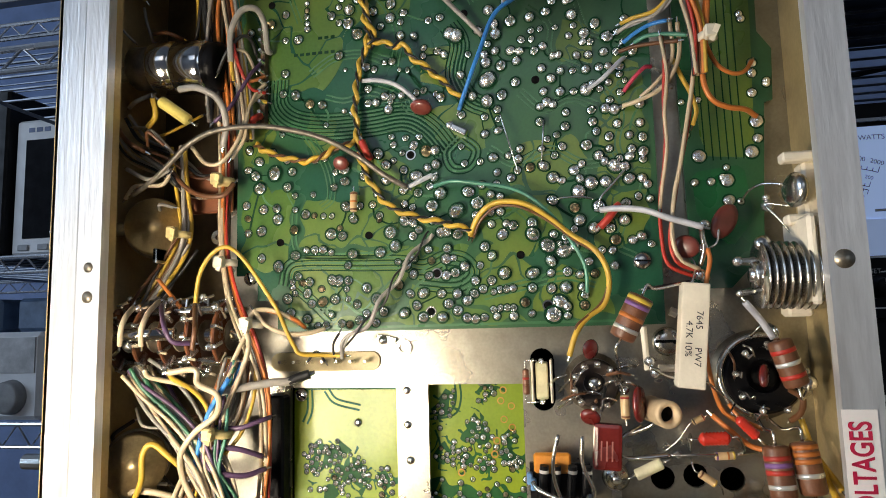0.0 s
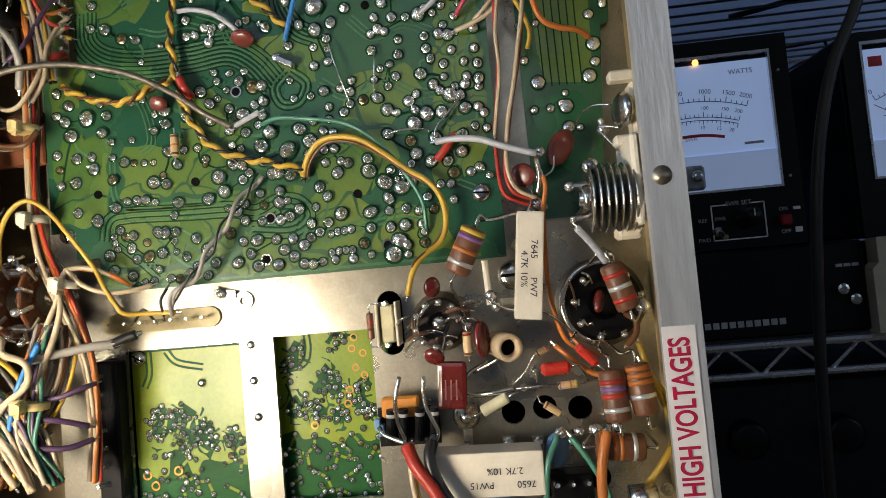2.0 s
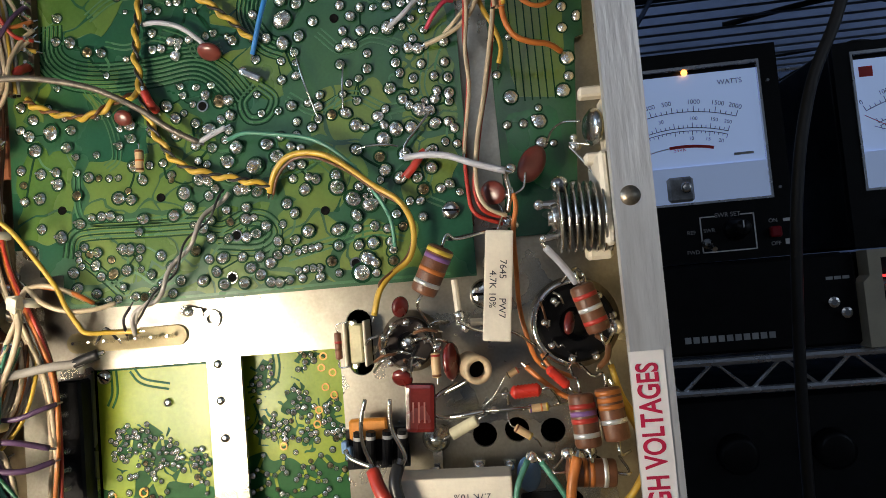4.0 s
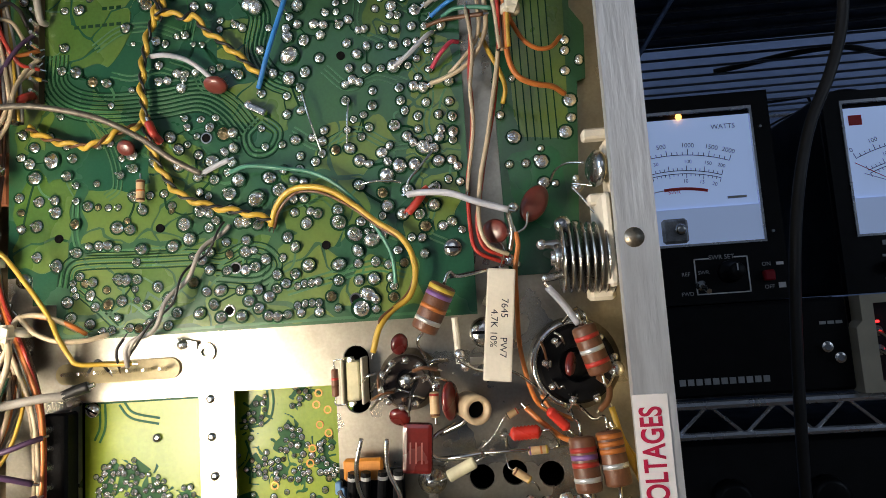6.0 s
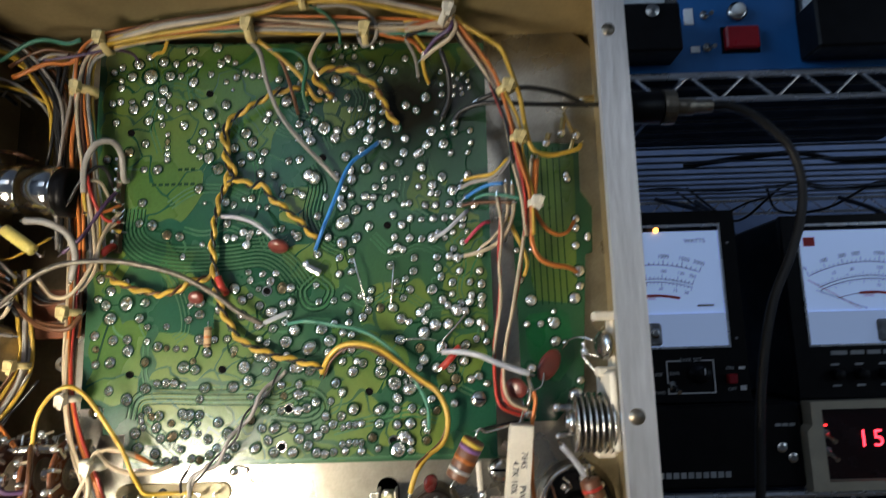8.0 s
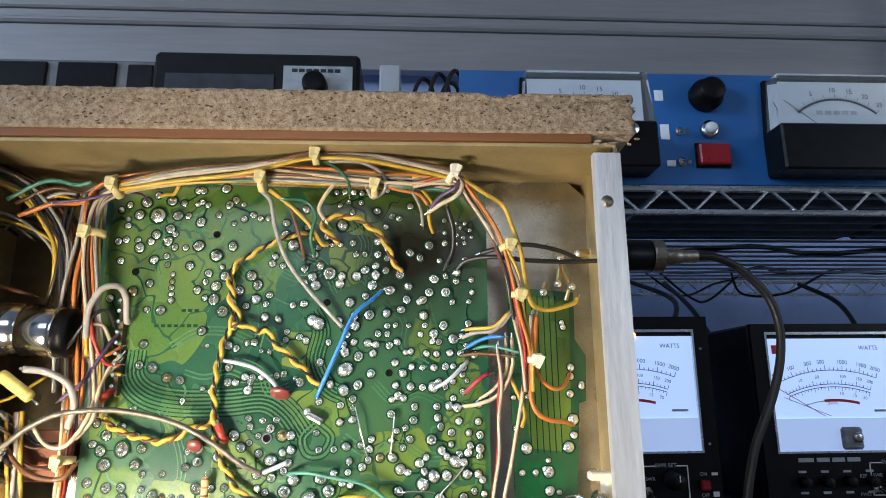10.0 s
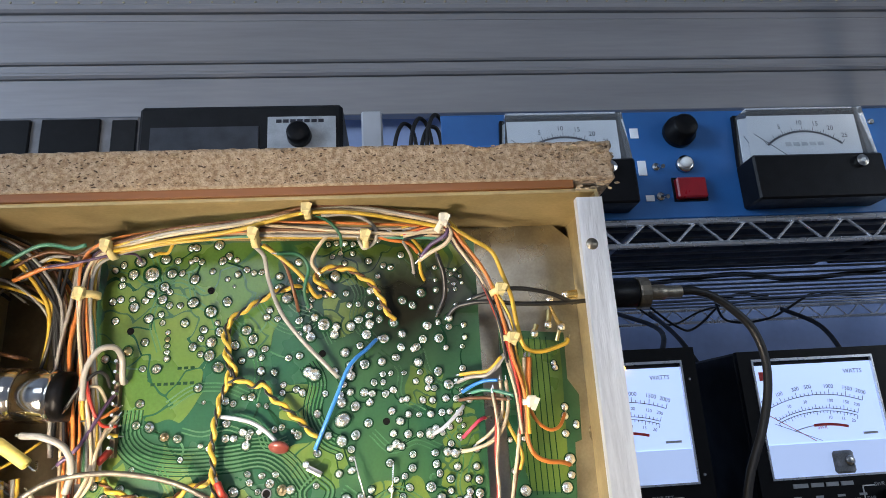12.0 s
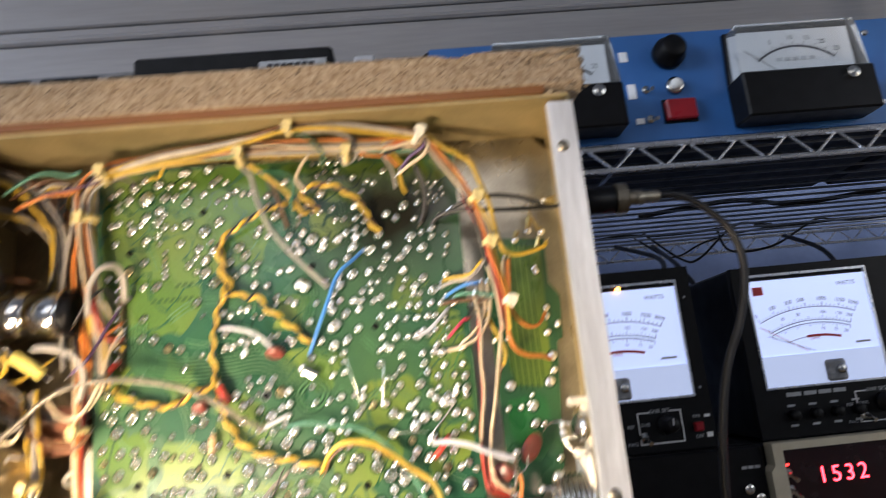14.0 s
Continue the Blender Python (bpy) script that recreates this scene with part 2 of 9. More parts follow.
def plate(outline, y0, y1, holes=(), bm=None):
    """A sheet in the x-z plane from y0 (front) to y1 (back), with holes."""
    bm = bm or bmesh.new()
    loops = []
    for loop in (outline, *holes):
        vs = [bm.verts.new((x, y0, z)) for x, z in loop]
        loops.append([bm.edges.new((vs[i], vs[(i + 1) % len(vs)])) for i in range(len(vs))])
    es = [e for l in loops for e in l]
    bmesh.ops.triangle_fill(bm, use_beauty=True, use_dissolve=False, edges=es)
    faces = list(bm.faces)
    ext = bmesh.ops.extrude_face_region(bm, geom=faces)
    bmesh.ops.translate(bm, vec=(0, y1 - y0, 0), verts=[v for v in ext["geom"] if isinstance(v, bmesh.types.BMVert)])
    bmesh.ops.recalc_face_normals(bm, faces=list(bm.faces))
    return bm


def ring(cx, cz, r, seg=14):
    return [(cx + r * math.cos(2 * math.pi * i / seg), cz + r * math.sin(2 * math.pi * i / seg)) for i in range(seg)]


def rect(x0, x1, z0, z1):
    return [(x0, z0), (x1, z0), (x1, z1), (x0, z1)]


def slot(x0, x1, z0, z1, seg=8):
    """A rectangle with round ends along its longer way."""
    if x1 - x0 > z1 - z0:
        r, c = (z1 - z0) / 2, (z0 + z1) / 2
        return [(x1 - r + r * math.sin(math.pi * i / seg), c - r * math.cos(math.pi * i / seg)) for i in range(seg + 1)] + [(x0 + r - r * math.sin(math.pi * i / seg), c + r * math.cos(math.pi * i / seg)) for i in range(seg + 1)]
    r, c = (x1 - x0) / 2, (x0 + x1) / 2
    return [(c + r * math.cos(math.pi * i / seg), z1 - r + r * math.sin(math.pi * i / seg)) for i in range(seg + 1)] + [(c - r * math.cos(math.pi * i / seg), z0 + r - r * math.sin(math.pi * i / seg)) for i in range(seg + 1)]


def words(name, string, size, m, material, parent, depth=0.0, label="", fit_to=0.0, weight=0.0):
    """Raised or flat writing in the built-in font, centred on m, which faces -y when m is not turned."""
    cu = bpy.data.curves.new(name, "FONT")
    cu.body, cu.size, cu.align_x, cu.align_y, cu.extrude, cu.offset = string, size, "CENTER", "CENTER", depth, weight
    tmp = bpy.data.objects.new(name, cu)
    scene.collection.objects.link(tmp)
    me = bpy.data.meshes.new_from_object(tmp.evaluated_get(bpy.context.evaluated_depsgraph_get()))
    bpy.data.objects.remove(tmp)
    me.materials.clear()
    me.materials.append(material)
    if fit_to:
        xs = [v.co.x for v in me.vertices]
        me.transform(Matrix.Diagonal((fit_to / (max(xs) - min(xs)), 1, 1, 1)))
    ob = new(name, me)
    ob.parent = parent
    ob.matrix_basis = m @ pose(0, 0, 0, 90, 0, 0)
    if label:
        ob["label"] = label
    return ob


def flat_arc(cx, cz, r0, r1, a0, a1, y, bm=None, seg=24):
    bm = bm or bmesh.new()
    prev = None
    for i in range(seg + 1):
        a = radians(a0 + (a1 - a0) * i / seg)
        cur = [bm.verts.new((cx + r * math.sin(a), y, cz + r * math.cos(a))) for r in (r0, r1)]
        if prev:
            bm.faces.new((prev[0], cur[0], cur[1], prev[1]))
        prev = cur
    return bm


# ---- the room ----
def structure(name, bm, material, label, smooth=False):
    return tagged(part(name, bm, material, None, label, smooth), label, "", "", "structure")


structure("floor", box(-2.6, 2.6, -2.3, 1.5, -0.85, -0.75), FLOOR_MAT, "grey concrete workshop floor")
structure("ceiling", box(-2.6, 2.6, -2.3, 1.5, 1.9, 2.0), WALL_GREY, "grey painted workshop ceiling")
# walls out of view; their openings are placed for the added window lights
structure("wall_west", plate(rect(-2.3, 1.5, -0.85, 2.0), 2.6, 2.7, [rect(-1.7, -0.3, 0.65, 1.65)]), WALL_GREY, "grey wall with a window opening").matrix_world = pose(0, 0, 0, 0, 0, 90)
structure("wall_east", plate(rect(-2.3, 1.5, -0.85, 2.0), -2.7, -2.6, [rect(-1.85, -0.45, 0.5, 1.5)]), WALL_GREY, "grey wall with a window opening").matrix_world = pose(0, 0, 0, 0, 0, 90)
structure("wall_south", plate(rect(-2.7, 2.7, -0.85, 2.0), -2.3, -2.2, [rect(-1.05, 0.35, 0.92, 1.68)]), WALL_GREY, "grey wall with a high window opening")
structure("wall_north", box(-2.7, 2.7, 1.5, 1.6, -0.85, 2.0), WALL_BLUE, "pale blue painted workshop wall")

# ribbed grey shutter behind the shelves
shutter = thing("roller_shutter", "grey ribbed metal shutter behind the shelves", "shutter")
SLATS = [(0.9700, 1.0440, 0.955, 0.001), (1.0445, 1.0560, 0.947, 0.004), (1.0565, 1.0760, 0.961, 0.001), (1.0766, 1.1610, 0.955, 0.003), (1.1614, 1.1760, 0.958, 0.001), (1.1764, 1.1930, 0.948, 0.004)]
for k in range(3):
    for z0, z1, y, soft in SLATS[2 if k else 0:] if k < 2 else [(1.0565, 1.64, 0.955, 0.002)]:
        up = 0.137 * k
        part("slat", box(-1.5, 1.9, y, 0.975, z0 + up, z1 + up, soft), SHUTTER, shutter)
rivet_mesh = None
for n in range(56):
    spot = (-1.0 + 0.0385 * n, 0.961, 1.2035)
    if rivet_mesh is None:
        rivet_mesh = part("rivet", lathe([(0.0024, 0), (0.0022, 0.0009), (0.0008, 0.0015)], (0, 0, 0), (0, -1, 0), 10), RIVET, shutter, "small dull brass rivet").data
        shutter_rivet = shutter.children[-1]
        shutter_rivet.location = spot
    else:
        one = new("rivet", rivet_mesh)
        one.parent = shutter
        one.location = spot

# the bench on which the chassis stands
bench = thing("workbench", "brown wooden workbench under the radio chassis", "workbench")
part("tabletop", box(-1.1, 1.1, -0.35, 0.40, 0.12, 0.16, 0.003), BENCH, bench)
for x in (-1.05, 1.05):
    for y in (-0.3, 0.35):
        part("leg", box(x - 0.03, x + 0.03, y - 0.03, y + 0.03, -0.75, 0.12, 0.002), BENCH, bench)

# ---- the chassis ----
XL, XR, ZT, ZB = -0.1765, 0.0870, 0.5315, 0.162
YP = 0.252
chassis = thing("radio_chassis", "open aluminium radio chassis standing on edge, underside showing", "radio chassis")
HOLES_SMALL = [(0.036, 0.300), (0.047, 0.301), (0.059, 0.300), (0.071, 0.287), (0.063, 0.276), (0.030, 0.276), (0.045, 0.274), (0.078, 0.305)]
holes = [rect(-0.104, -0.0605, 0.215, 0.332), rect(-0.048, -0.012, 0.274, 0.333), slot(-0.112, -0.0665, 0.3385, 0.346), slot(-0.009, 0.0, 0.323, 0.346),
         ring(0.0138, 0.3337, 0.0080, 20), ring(0.0693, 0.3358, 0.0120, 24)] + [ring(x, z, 0.0042) for x, z in HOLES_SMALL]
part("deck_plate", plate([(-0.131, ZB), (XR, ZB), (XR, 0.5245), (0.0795, ZT), (-0.131, ZT)], YP, YP + 0.0016, holes), PLATE, chassis, "dull plated steel deck with cut-outs")
part("bay_floor", box(XL, -0.127, 0.272, 0.2736, ZB, ZT), BAY, chassis, "brown steel floor of the control bay, its shade in the colour")
part("top_wall", box(XL, XR + 0.001, 0.2085, 0.33, ZT, ZT + 0.0015), GOLD, chassis, "gold chromate steel wall")
part("bottom_wall", box(XL, XR + 0.001, 0.2085, 0.33, ZB - 0.0015, ZB), GOLD, chassis)
part("left_wall", box(XL - 0.0015, XL, 0.2085, 0.33, ZB, ZT), GOLD, chassis)
part("right_wall", box(XR, XR + 0.0015, 0.2085, 0.33, ZB, ZT), GOLD, chassis)
# near-black backing sheet: the dark behind the cut-outs is in its colour
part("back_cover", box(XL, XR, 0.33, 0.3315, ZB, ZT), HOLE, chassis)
rail = part("side_rail", plate(rect(0.0783, 0.0890, ZB, 0.5285), 0.2065, 0.2105, [ring(0.0825, 0.3715, 0.0027, 20), ring(0.0825, 0.5085, 0.0024, 20)]), ALU, chassis, "scratched brushed aluminium rail")
left = part("side_rail", plate(rect(-0.1645, -0.1552, ZB, 0.5285), 0.2065, 0.2105, [ring(-0.160, 0.379, 0.0019), ring(-0.160, 0.3685, 0.0022)]), ALU, chassis, "scratched brushed aluminium rail")
part("rail_lip", box(-0.178, -0.1665, 0.2085, 0.2115, ZB, 0.5285, 0.0004), ALU, chassis)
# dark strip in the groove, with its shadow put into the colour
part("rail_lip", box(-0.1665, -0.1645, 0.2115, 0.2125, ZB, 0.5285), DARK_STEEL, chassis)
part("rail_web", box(-0.1562, -0.1552, 0.2105, 0.2140, ZB, 0.5285), GOLD, chassis)


def rail_screw(x, z, r, parent):
    """A cross-head screw sunk in a countersunk hole."""
    cup = part("countersink", lathe([(r * 1.02, 0.0001), (r * 1.02, -0.0003), (r * 0.98, -0.0004), (r * 0.72, -0.0026), (r * 0.3, -0.0028)], (x, 0.2065, z), (0, -1, 0), 20), DARK_STEEL, parent, "dark countersunk rim", True)
    s = part("screw", lathe([(r * 0.72, -0.0026), (r * 0.66, -0.0014), (r * 0.4, -0.0011), (r * 0.05, -0.0010)], (x + 0.0002, 0.2065, z), (0, -1, 0), 18), ALU, parent, "", True)
    for lx, lz in ((0.5, 0.09), (0.09, 0.5)):
        part("slot", box(x + 0.0002 - r * lx, x + 0.0002 + r * lx, 0.2072, 0.2077, z - r * lz, z + r * lz), HOLE, s)


for x, z, r in ((0.0825, 0.3715, 0.0027), (0.0825, 0.5085, 0.0024), (-0.160, 0.379, 0.0017), (-0.160, 0.3685, 0.0020)):
    rail_screw(x, z, r, chassis)

# particle board over the chassis
board_panel = thing("particle_board_panel", "broken particle board panel with raw chipped edge lying over the chassis", "wood panel")


def chip_board():
    rnd = random.Random(4)
    bm = bmesh.new()
    nx, nz, x0, x1, z0, z1 = 220, 12, -0.20, 0.0955, 0.5365, 0.5530
    grid = []
    for j in range(nz + 1):
        row = []
        for i in range(nx + 1):
            x, z = x0 + (x1 - x0) * i / nx, z0 + (z1 - z0) * j / nz
            d = 0.0009 * noise.noise(Vector((x * 900, z * 900, 0))) + 0.0006 * noise.noise(Vector((x * 300, z * 500, 3)))
            if j in (0, nz):
                d = 0.0005
            zz = z
            if j == nz:
                zz += 0.0005 * noise.noise(Vector((x * 260, 0, 0))) - 0.003 * math.exp(-((x - 0.042) / 0.005) ** 2)
            if i == nx:
                x += 0.0018 * noise.noise(Vector((0, z * 400, 9)))
            row.append(bm.verts.new((x, 0.2065 - max(-0.001, d), zz)))
        grid.append(row)
    for j in range(nz):
        for i in range(nx):
            bm.faces.new((grid[j][i], grid[j][i + 1], grid[j + 1][i + 1], grid[j + 1][i]))
    ring_v = grid[0] + [r[-1] for r in grid[1:]] + grid[-1][-2::-1] + [r[0] for r in grid[-2:0:-1]]
    back = [bm.verts.new((v.co.x, 0.36, v.co.z)) for v in ring_v]
    for i in range(len(ring_v)):
        j = (i + 1) % len(ring_v)
        bm.faces.new((ring_v[j], ring_v[i], back[i], back[j]))
    bm.faces.new(back)
    bmesh.ops.recalc_face_normals(bm, faces=list(bm.faces))
    return bm


part("board", chip_board(), CHIP, board_panel, "", True)
part("veneer", box(-0.20, 0.078, 0.207, 0.36, 0.5332, 0.5364), VENEER, board_panel, "thin brown veneer")


def flake(rnd, s):
    bm = bmesh.new()
    vs = [bm.verts.new((s * rnd.uniform(0.7, 1.5) * math.cos(a), rnd.uniform(-0.2, 0.2) * s, 0.45 * s * math.sin(a))) for a in (0, 1.2, 2.3, 3.3, 4.3, 5.4)]
    bm.faces.new(vs)
    ext = bmesh.ops.extrude_face_region(bm, geom=list(bm.faces))
    bmesh.ops.translate(bm, vec=(0, -0.3 * s, 0), verts=[v for v in ext["geom"] if isinstance(v, bmesh.types.BMVert)])
    bmesh.ops.recalc_face_normals(bm, faces=list(bm.faces))
    return bm


def flakes():
    rnd = random.Random(8)
    for tint, count in ((CHIP_LIGHT, 1100), (CHIP_DARK, 700)):
        bm = bmesh.new()
        for _ in range(count):
            one = flake(rnd, 0.0002 + 0.0006 * rnd.random() ** 2)
            m = pose(rnd.uniform(-0.198, 0.094), 0.2062, rnd.uniform(0.5375, 0.5522), 0, rnd.uniform(-40, 40), 0)
            base = {v: bm.verts.new(m @ v.co) for v in one.verts}
            for f in one.faces:
                bm.faces.new([base[v] for v in f.verts])
            one.free()
        tagged(part("wood_chips", bm, tint, board_panel), kind="stuff")
    for k in range(26):
        s = rnd.uniform(0.0006, 0.0017)
        ob = part("splinter", flake(rnd, s), CHIP_LIGHT, board_panel)
        ob.matrix_basis = pose(rnd.uniform(0.074, 0.0965), 0.2055, rnd.choice((rnd.uniform(0.5305, 0.5345), rnd.uniform(0.547, 0.5525))), 0, rnd.uniform(-25, 25), rnd.uniform(-20, 20))


flakes()

# ---- circuit boards ----
YB = 0.240
PCB = [(-0.1215, 0.3765), (-0.1125, 0.3765), (-0.1125, 0.3665), (-0.104, 0.3665), (-0.104, 0.354), (0.0385, 0.354), (0.0395, 0.522), (-0.1215, 0.5265)]
BOARD_HOLES = [(-0.010, 0.380), (-0.103, 0.389), (-0.028, 0.474), (-0.075, 0.503), (-0.002, 0.445), (-0.107, 0.487), (-0.067, 0.390), (-0.041, 0.3745), (-0.0435, 0.3605), (-0.001, 0.3615), (-0.050, 0.420)]
main_board = thing("main_circuit_board", "large green printed circuit board, solder side with many joints", "circuit board")
part("substrate", plate(PCB, YB, YB + 0.0016), MASK, main_board, "dark green solder mask")
strip_board = thing("strip_circuit_board", "narrow green circuit board beside the chassis rail", "circuit board")
part("substrate", plate([(0.050, 0.366), (0.063, 0.366), (0.0745, 0.378), (0.0785, 0.432), (0.0815, 0.433), (0.0825, 0.452), (0.078, 0.459), (0.0785, 0.4795), (0.049, 0.482)], 0.2490, 0.2506), MASK, strip_board, "dark green solder mask")
lime_a = thing("small_circuit_board", "yellow-green circuit board behind the deck cut-out", "circuit board")
part("substrate", plate(rect(-0.1035, -0.061, 0.212, 0.3315), 0.2545, 0.2561), LIME_DARK, lime_a, "deep green solder mask")
lime_b = thing("small_circuit_board", "yellow-green circuit board set deep behind the deck window", "circuit board")
part("substrate", plate(rect(-0.052, -0.008, 0.255, 0.337), 0.2590, 0.2606), LIME_DARK, lime_b, "deep green solder mask")



# ---- shelves and instruments behind ----
def wire_shelf(label, x0, x1, y0, y1, z, step, drop=0.019, gap=0.042):
    """A chrome wire shelf: two edge wires with a zigzag between them, and cross wires."""
    sh = thing("wire_shelf", label, "wire shelf")
    for y in (y0, y1):
        part("edge_wire", rod((x0, y, z), (x1, y, z), 0.0028, None, 8), CHROME_WIRE, sh)
        part("edge_wire", rod((x0, y, z - drop), (x1, y, z - drop), 0.0024, None, 8), CHROME_WIRE, sh)
        line, k = [], 0
        x = x0
        while x < x1:
            line.append(Vector((x, y, z - (drop if k % 2 else 0))))
            x, k = x + gap / 2, k + 1
        part("zigzag_wire", sweep(line, 0.0015, 6), CHROME_WIRE, sh)
    y = y0 + step
    while y < y1 - 0.005:
        part("cross_wire", rod((x0, y, z + 0.0015), (x1, y, z + 0.0015), 0.0014, None, 6), SHADED_WIRE, sh)
        y += step
    for x in (x0 + 0.01, (x0 + x1) / 2, x1 - 0.01):
        part("brace_wire", rod((x, y0, z - 0.004), (x, y1, z - 0.004), 0.0022, None, 6), SHADED_WIRE, sh)
    return sh


wire_shelf("chrome wire shelf under the blue metered panel", -0.55, 0.95, 0.436, 0.87, 0.590, 0.026)
wire_shelf("chrome wire shelf under the black equipment", 0.05, 0.95, 0.452, 0.87, 0.288, 0.026)
wire_shelf("chrome wire shelf, upper level", -1.3, -0.585, 0.70, 1.05, 0.770, 0.03, 0.02)
wire_shelf("chrome wire shelf holding the pale oscilloscope", -1.3, -0.585, 0.70, 1.05, 0.453, 0.03, 0.02)
wire_shelf("chrome wire shelf holding a white box", -1.3, -0.585, 0.70, 1.05, 0.243, 0.03, 0.028)
for x, y0 in ((0.93, 0.45), (0.93, 0.86), (-0.60, 1.04), (-0.685, 1.04)):
    post = thing("shelf_post", "round chrome shelving post", "shelf post", "shelf posts", at=(x, y0, -0.75))
    part("tube", rod((0, 0, 0), (0, 0, 2.0), 0.0125, None, 14), CHROME_WIRE, post, "", True)
    for k in range(12):
        part("groove", rod((0, 0, 0.6 + 0.11 * k), (0, 0, 0.602 + 0.11 * k), 0.0129, None, 14), DARK_STEEL, post)
structure("backdrop", box(-0.5, 1.4, 1.0, 1.02, 0.2, 0.97), WALL_BLUE, "pale blue wall panel behind the shelves")


def scale_card(parent, w, h, y, cx, cz, brand, scales, needle):
    """A meter's card, centred at (cx, cz), with arcs, ticks and numbers."""
    card = part("dial", box(cx - w / 2, cx + w / 2, y, y + 0.0015, cz - h / 2, cz + h / 2), DIAL, parent, "white meter card with an added bluish glow")
    pz = cz - 1.02 * h
    for r, a0, a1, long in ((1.23, -25, 20, 0.045), (1.105, -23.5, 18.5, 0.04), (1.08, -23.5, 18.5, -0.035)):
        part("scale_line", flat_arc(cx, pz, r * h - 0.00025, r * h + 0.00025, a0, a1, y - 0.0006), INK, card)
        for k in range(25):
            a = a0 + (a1 - a0) * k / 24
            part("tick", flat_arc(cx, pz, r * h, (r + (long if k % 4 == 0 else 0.55 * long)) * h, a - 0.13, a + 0.13, y - 0.0008, seg=1), INK, card)
    part("red_band", flat_arc(cx, pz, 0.948 * h, 0.972 * h, -6, 14, y - 0.0006), RED_INK, card, "red scale band")
    part("scale_line", flat_arc(cx, pz, 0.955 * h, 0.963 * h, -18, -6, y - 0.0006), GREY_INK, card)
    for r, size, items in scales:
        for a, txt in items:
            words("numeral", txt, size * h, pose(cx + r * h * math.sin(radians(a)), y - 0.0009, pz + r * h * math.cos(radians(a)), 0, a, 0), INK, card)
    words("lettering", "WATTS", 0.055 * h, pose(cx + 0.33 * w, y - 0.0009, cz + 0.41 * h), INK, card)
    words("lettering", "SWR", 0.045 * h, pose(cx - 0.02 * w, y - 0.0009, cz - 0.085 * h), RED_INK, card)
    part("small_print", box(cx + 0.31 * w, cx + 0.43 * w, y - 0.0008, y - 0.0004, cz - 0.165 * h, cz - 0.145 * h), GREY_INK, card)
    if brand:
        part("badge", box(cx - 0.46 * w, cx - 0.375 * w, y - 0.0008, y - 0.0004, cz + 0.36 * h, cz + 0.44 * h), RED_INK, card, "red brand badge")
        a = radians(needle)
        part("needle", rod((cx - 0.10 * w, y - 0.002, cz - 0.2 * h), (cx + 1.24 * h * math.sin(a), y - 0.002, pz + 1.20 * h * math.cos(a)), 0.00025, None, 5), RED_INK, card)
        part("needle", rod((cx - 0.05 * w, y - 0.002, cz - 0.2 * h), (cx + 1.10 * h * math.sin(a), y - 0.002, pz + 1.10 * h * math.cos(a)), 0.0002, None, 5), INK, card)
    return card


SCALES = [(1.305, 0.05, [(-25, "0"), (-17, "100"), (-9.5, "300"), (-4, "500"), (5, "1000"), (13, "1500"), (18.8, "2000")]), (1.175, 0.04, [(-15, "10"), (-7, "30"), (5, "100"), (12.5, "150"), (17.6, "200")]), (1.02, 0.04, [(4, "10"), (11, "15"), (16.5, "20")])]


def toggle(x, y, z, parent, down=True):
    nut = part("switch", lathe([(0.0035, 0), (0.0035, 0.002), (0.002, 0.003)], (x, y, z), (0, -1, 0), 10), STEEL, parent)
    part("lever", rod((x, y - 0.002, z), (x + 0.001, y - 0.012, z + (-0.004 if down else 0.004)), 0.0012, 0.0018, 8), STEEL, nut)


def bars(parent, x, y, z, n, w=0.006, h=0.0016, gap=0.002, material=None):
    for k in range(n):
        part("print_bar", box(x + k * (w + gap), x + k * (w + gap) + w, y - 0.0005, y, z, z + h), material or GREY_INK, parent)


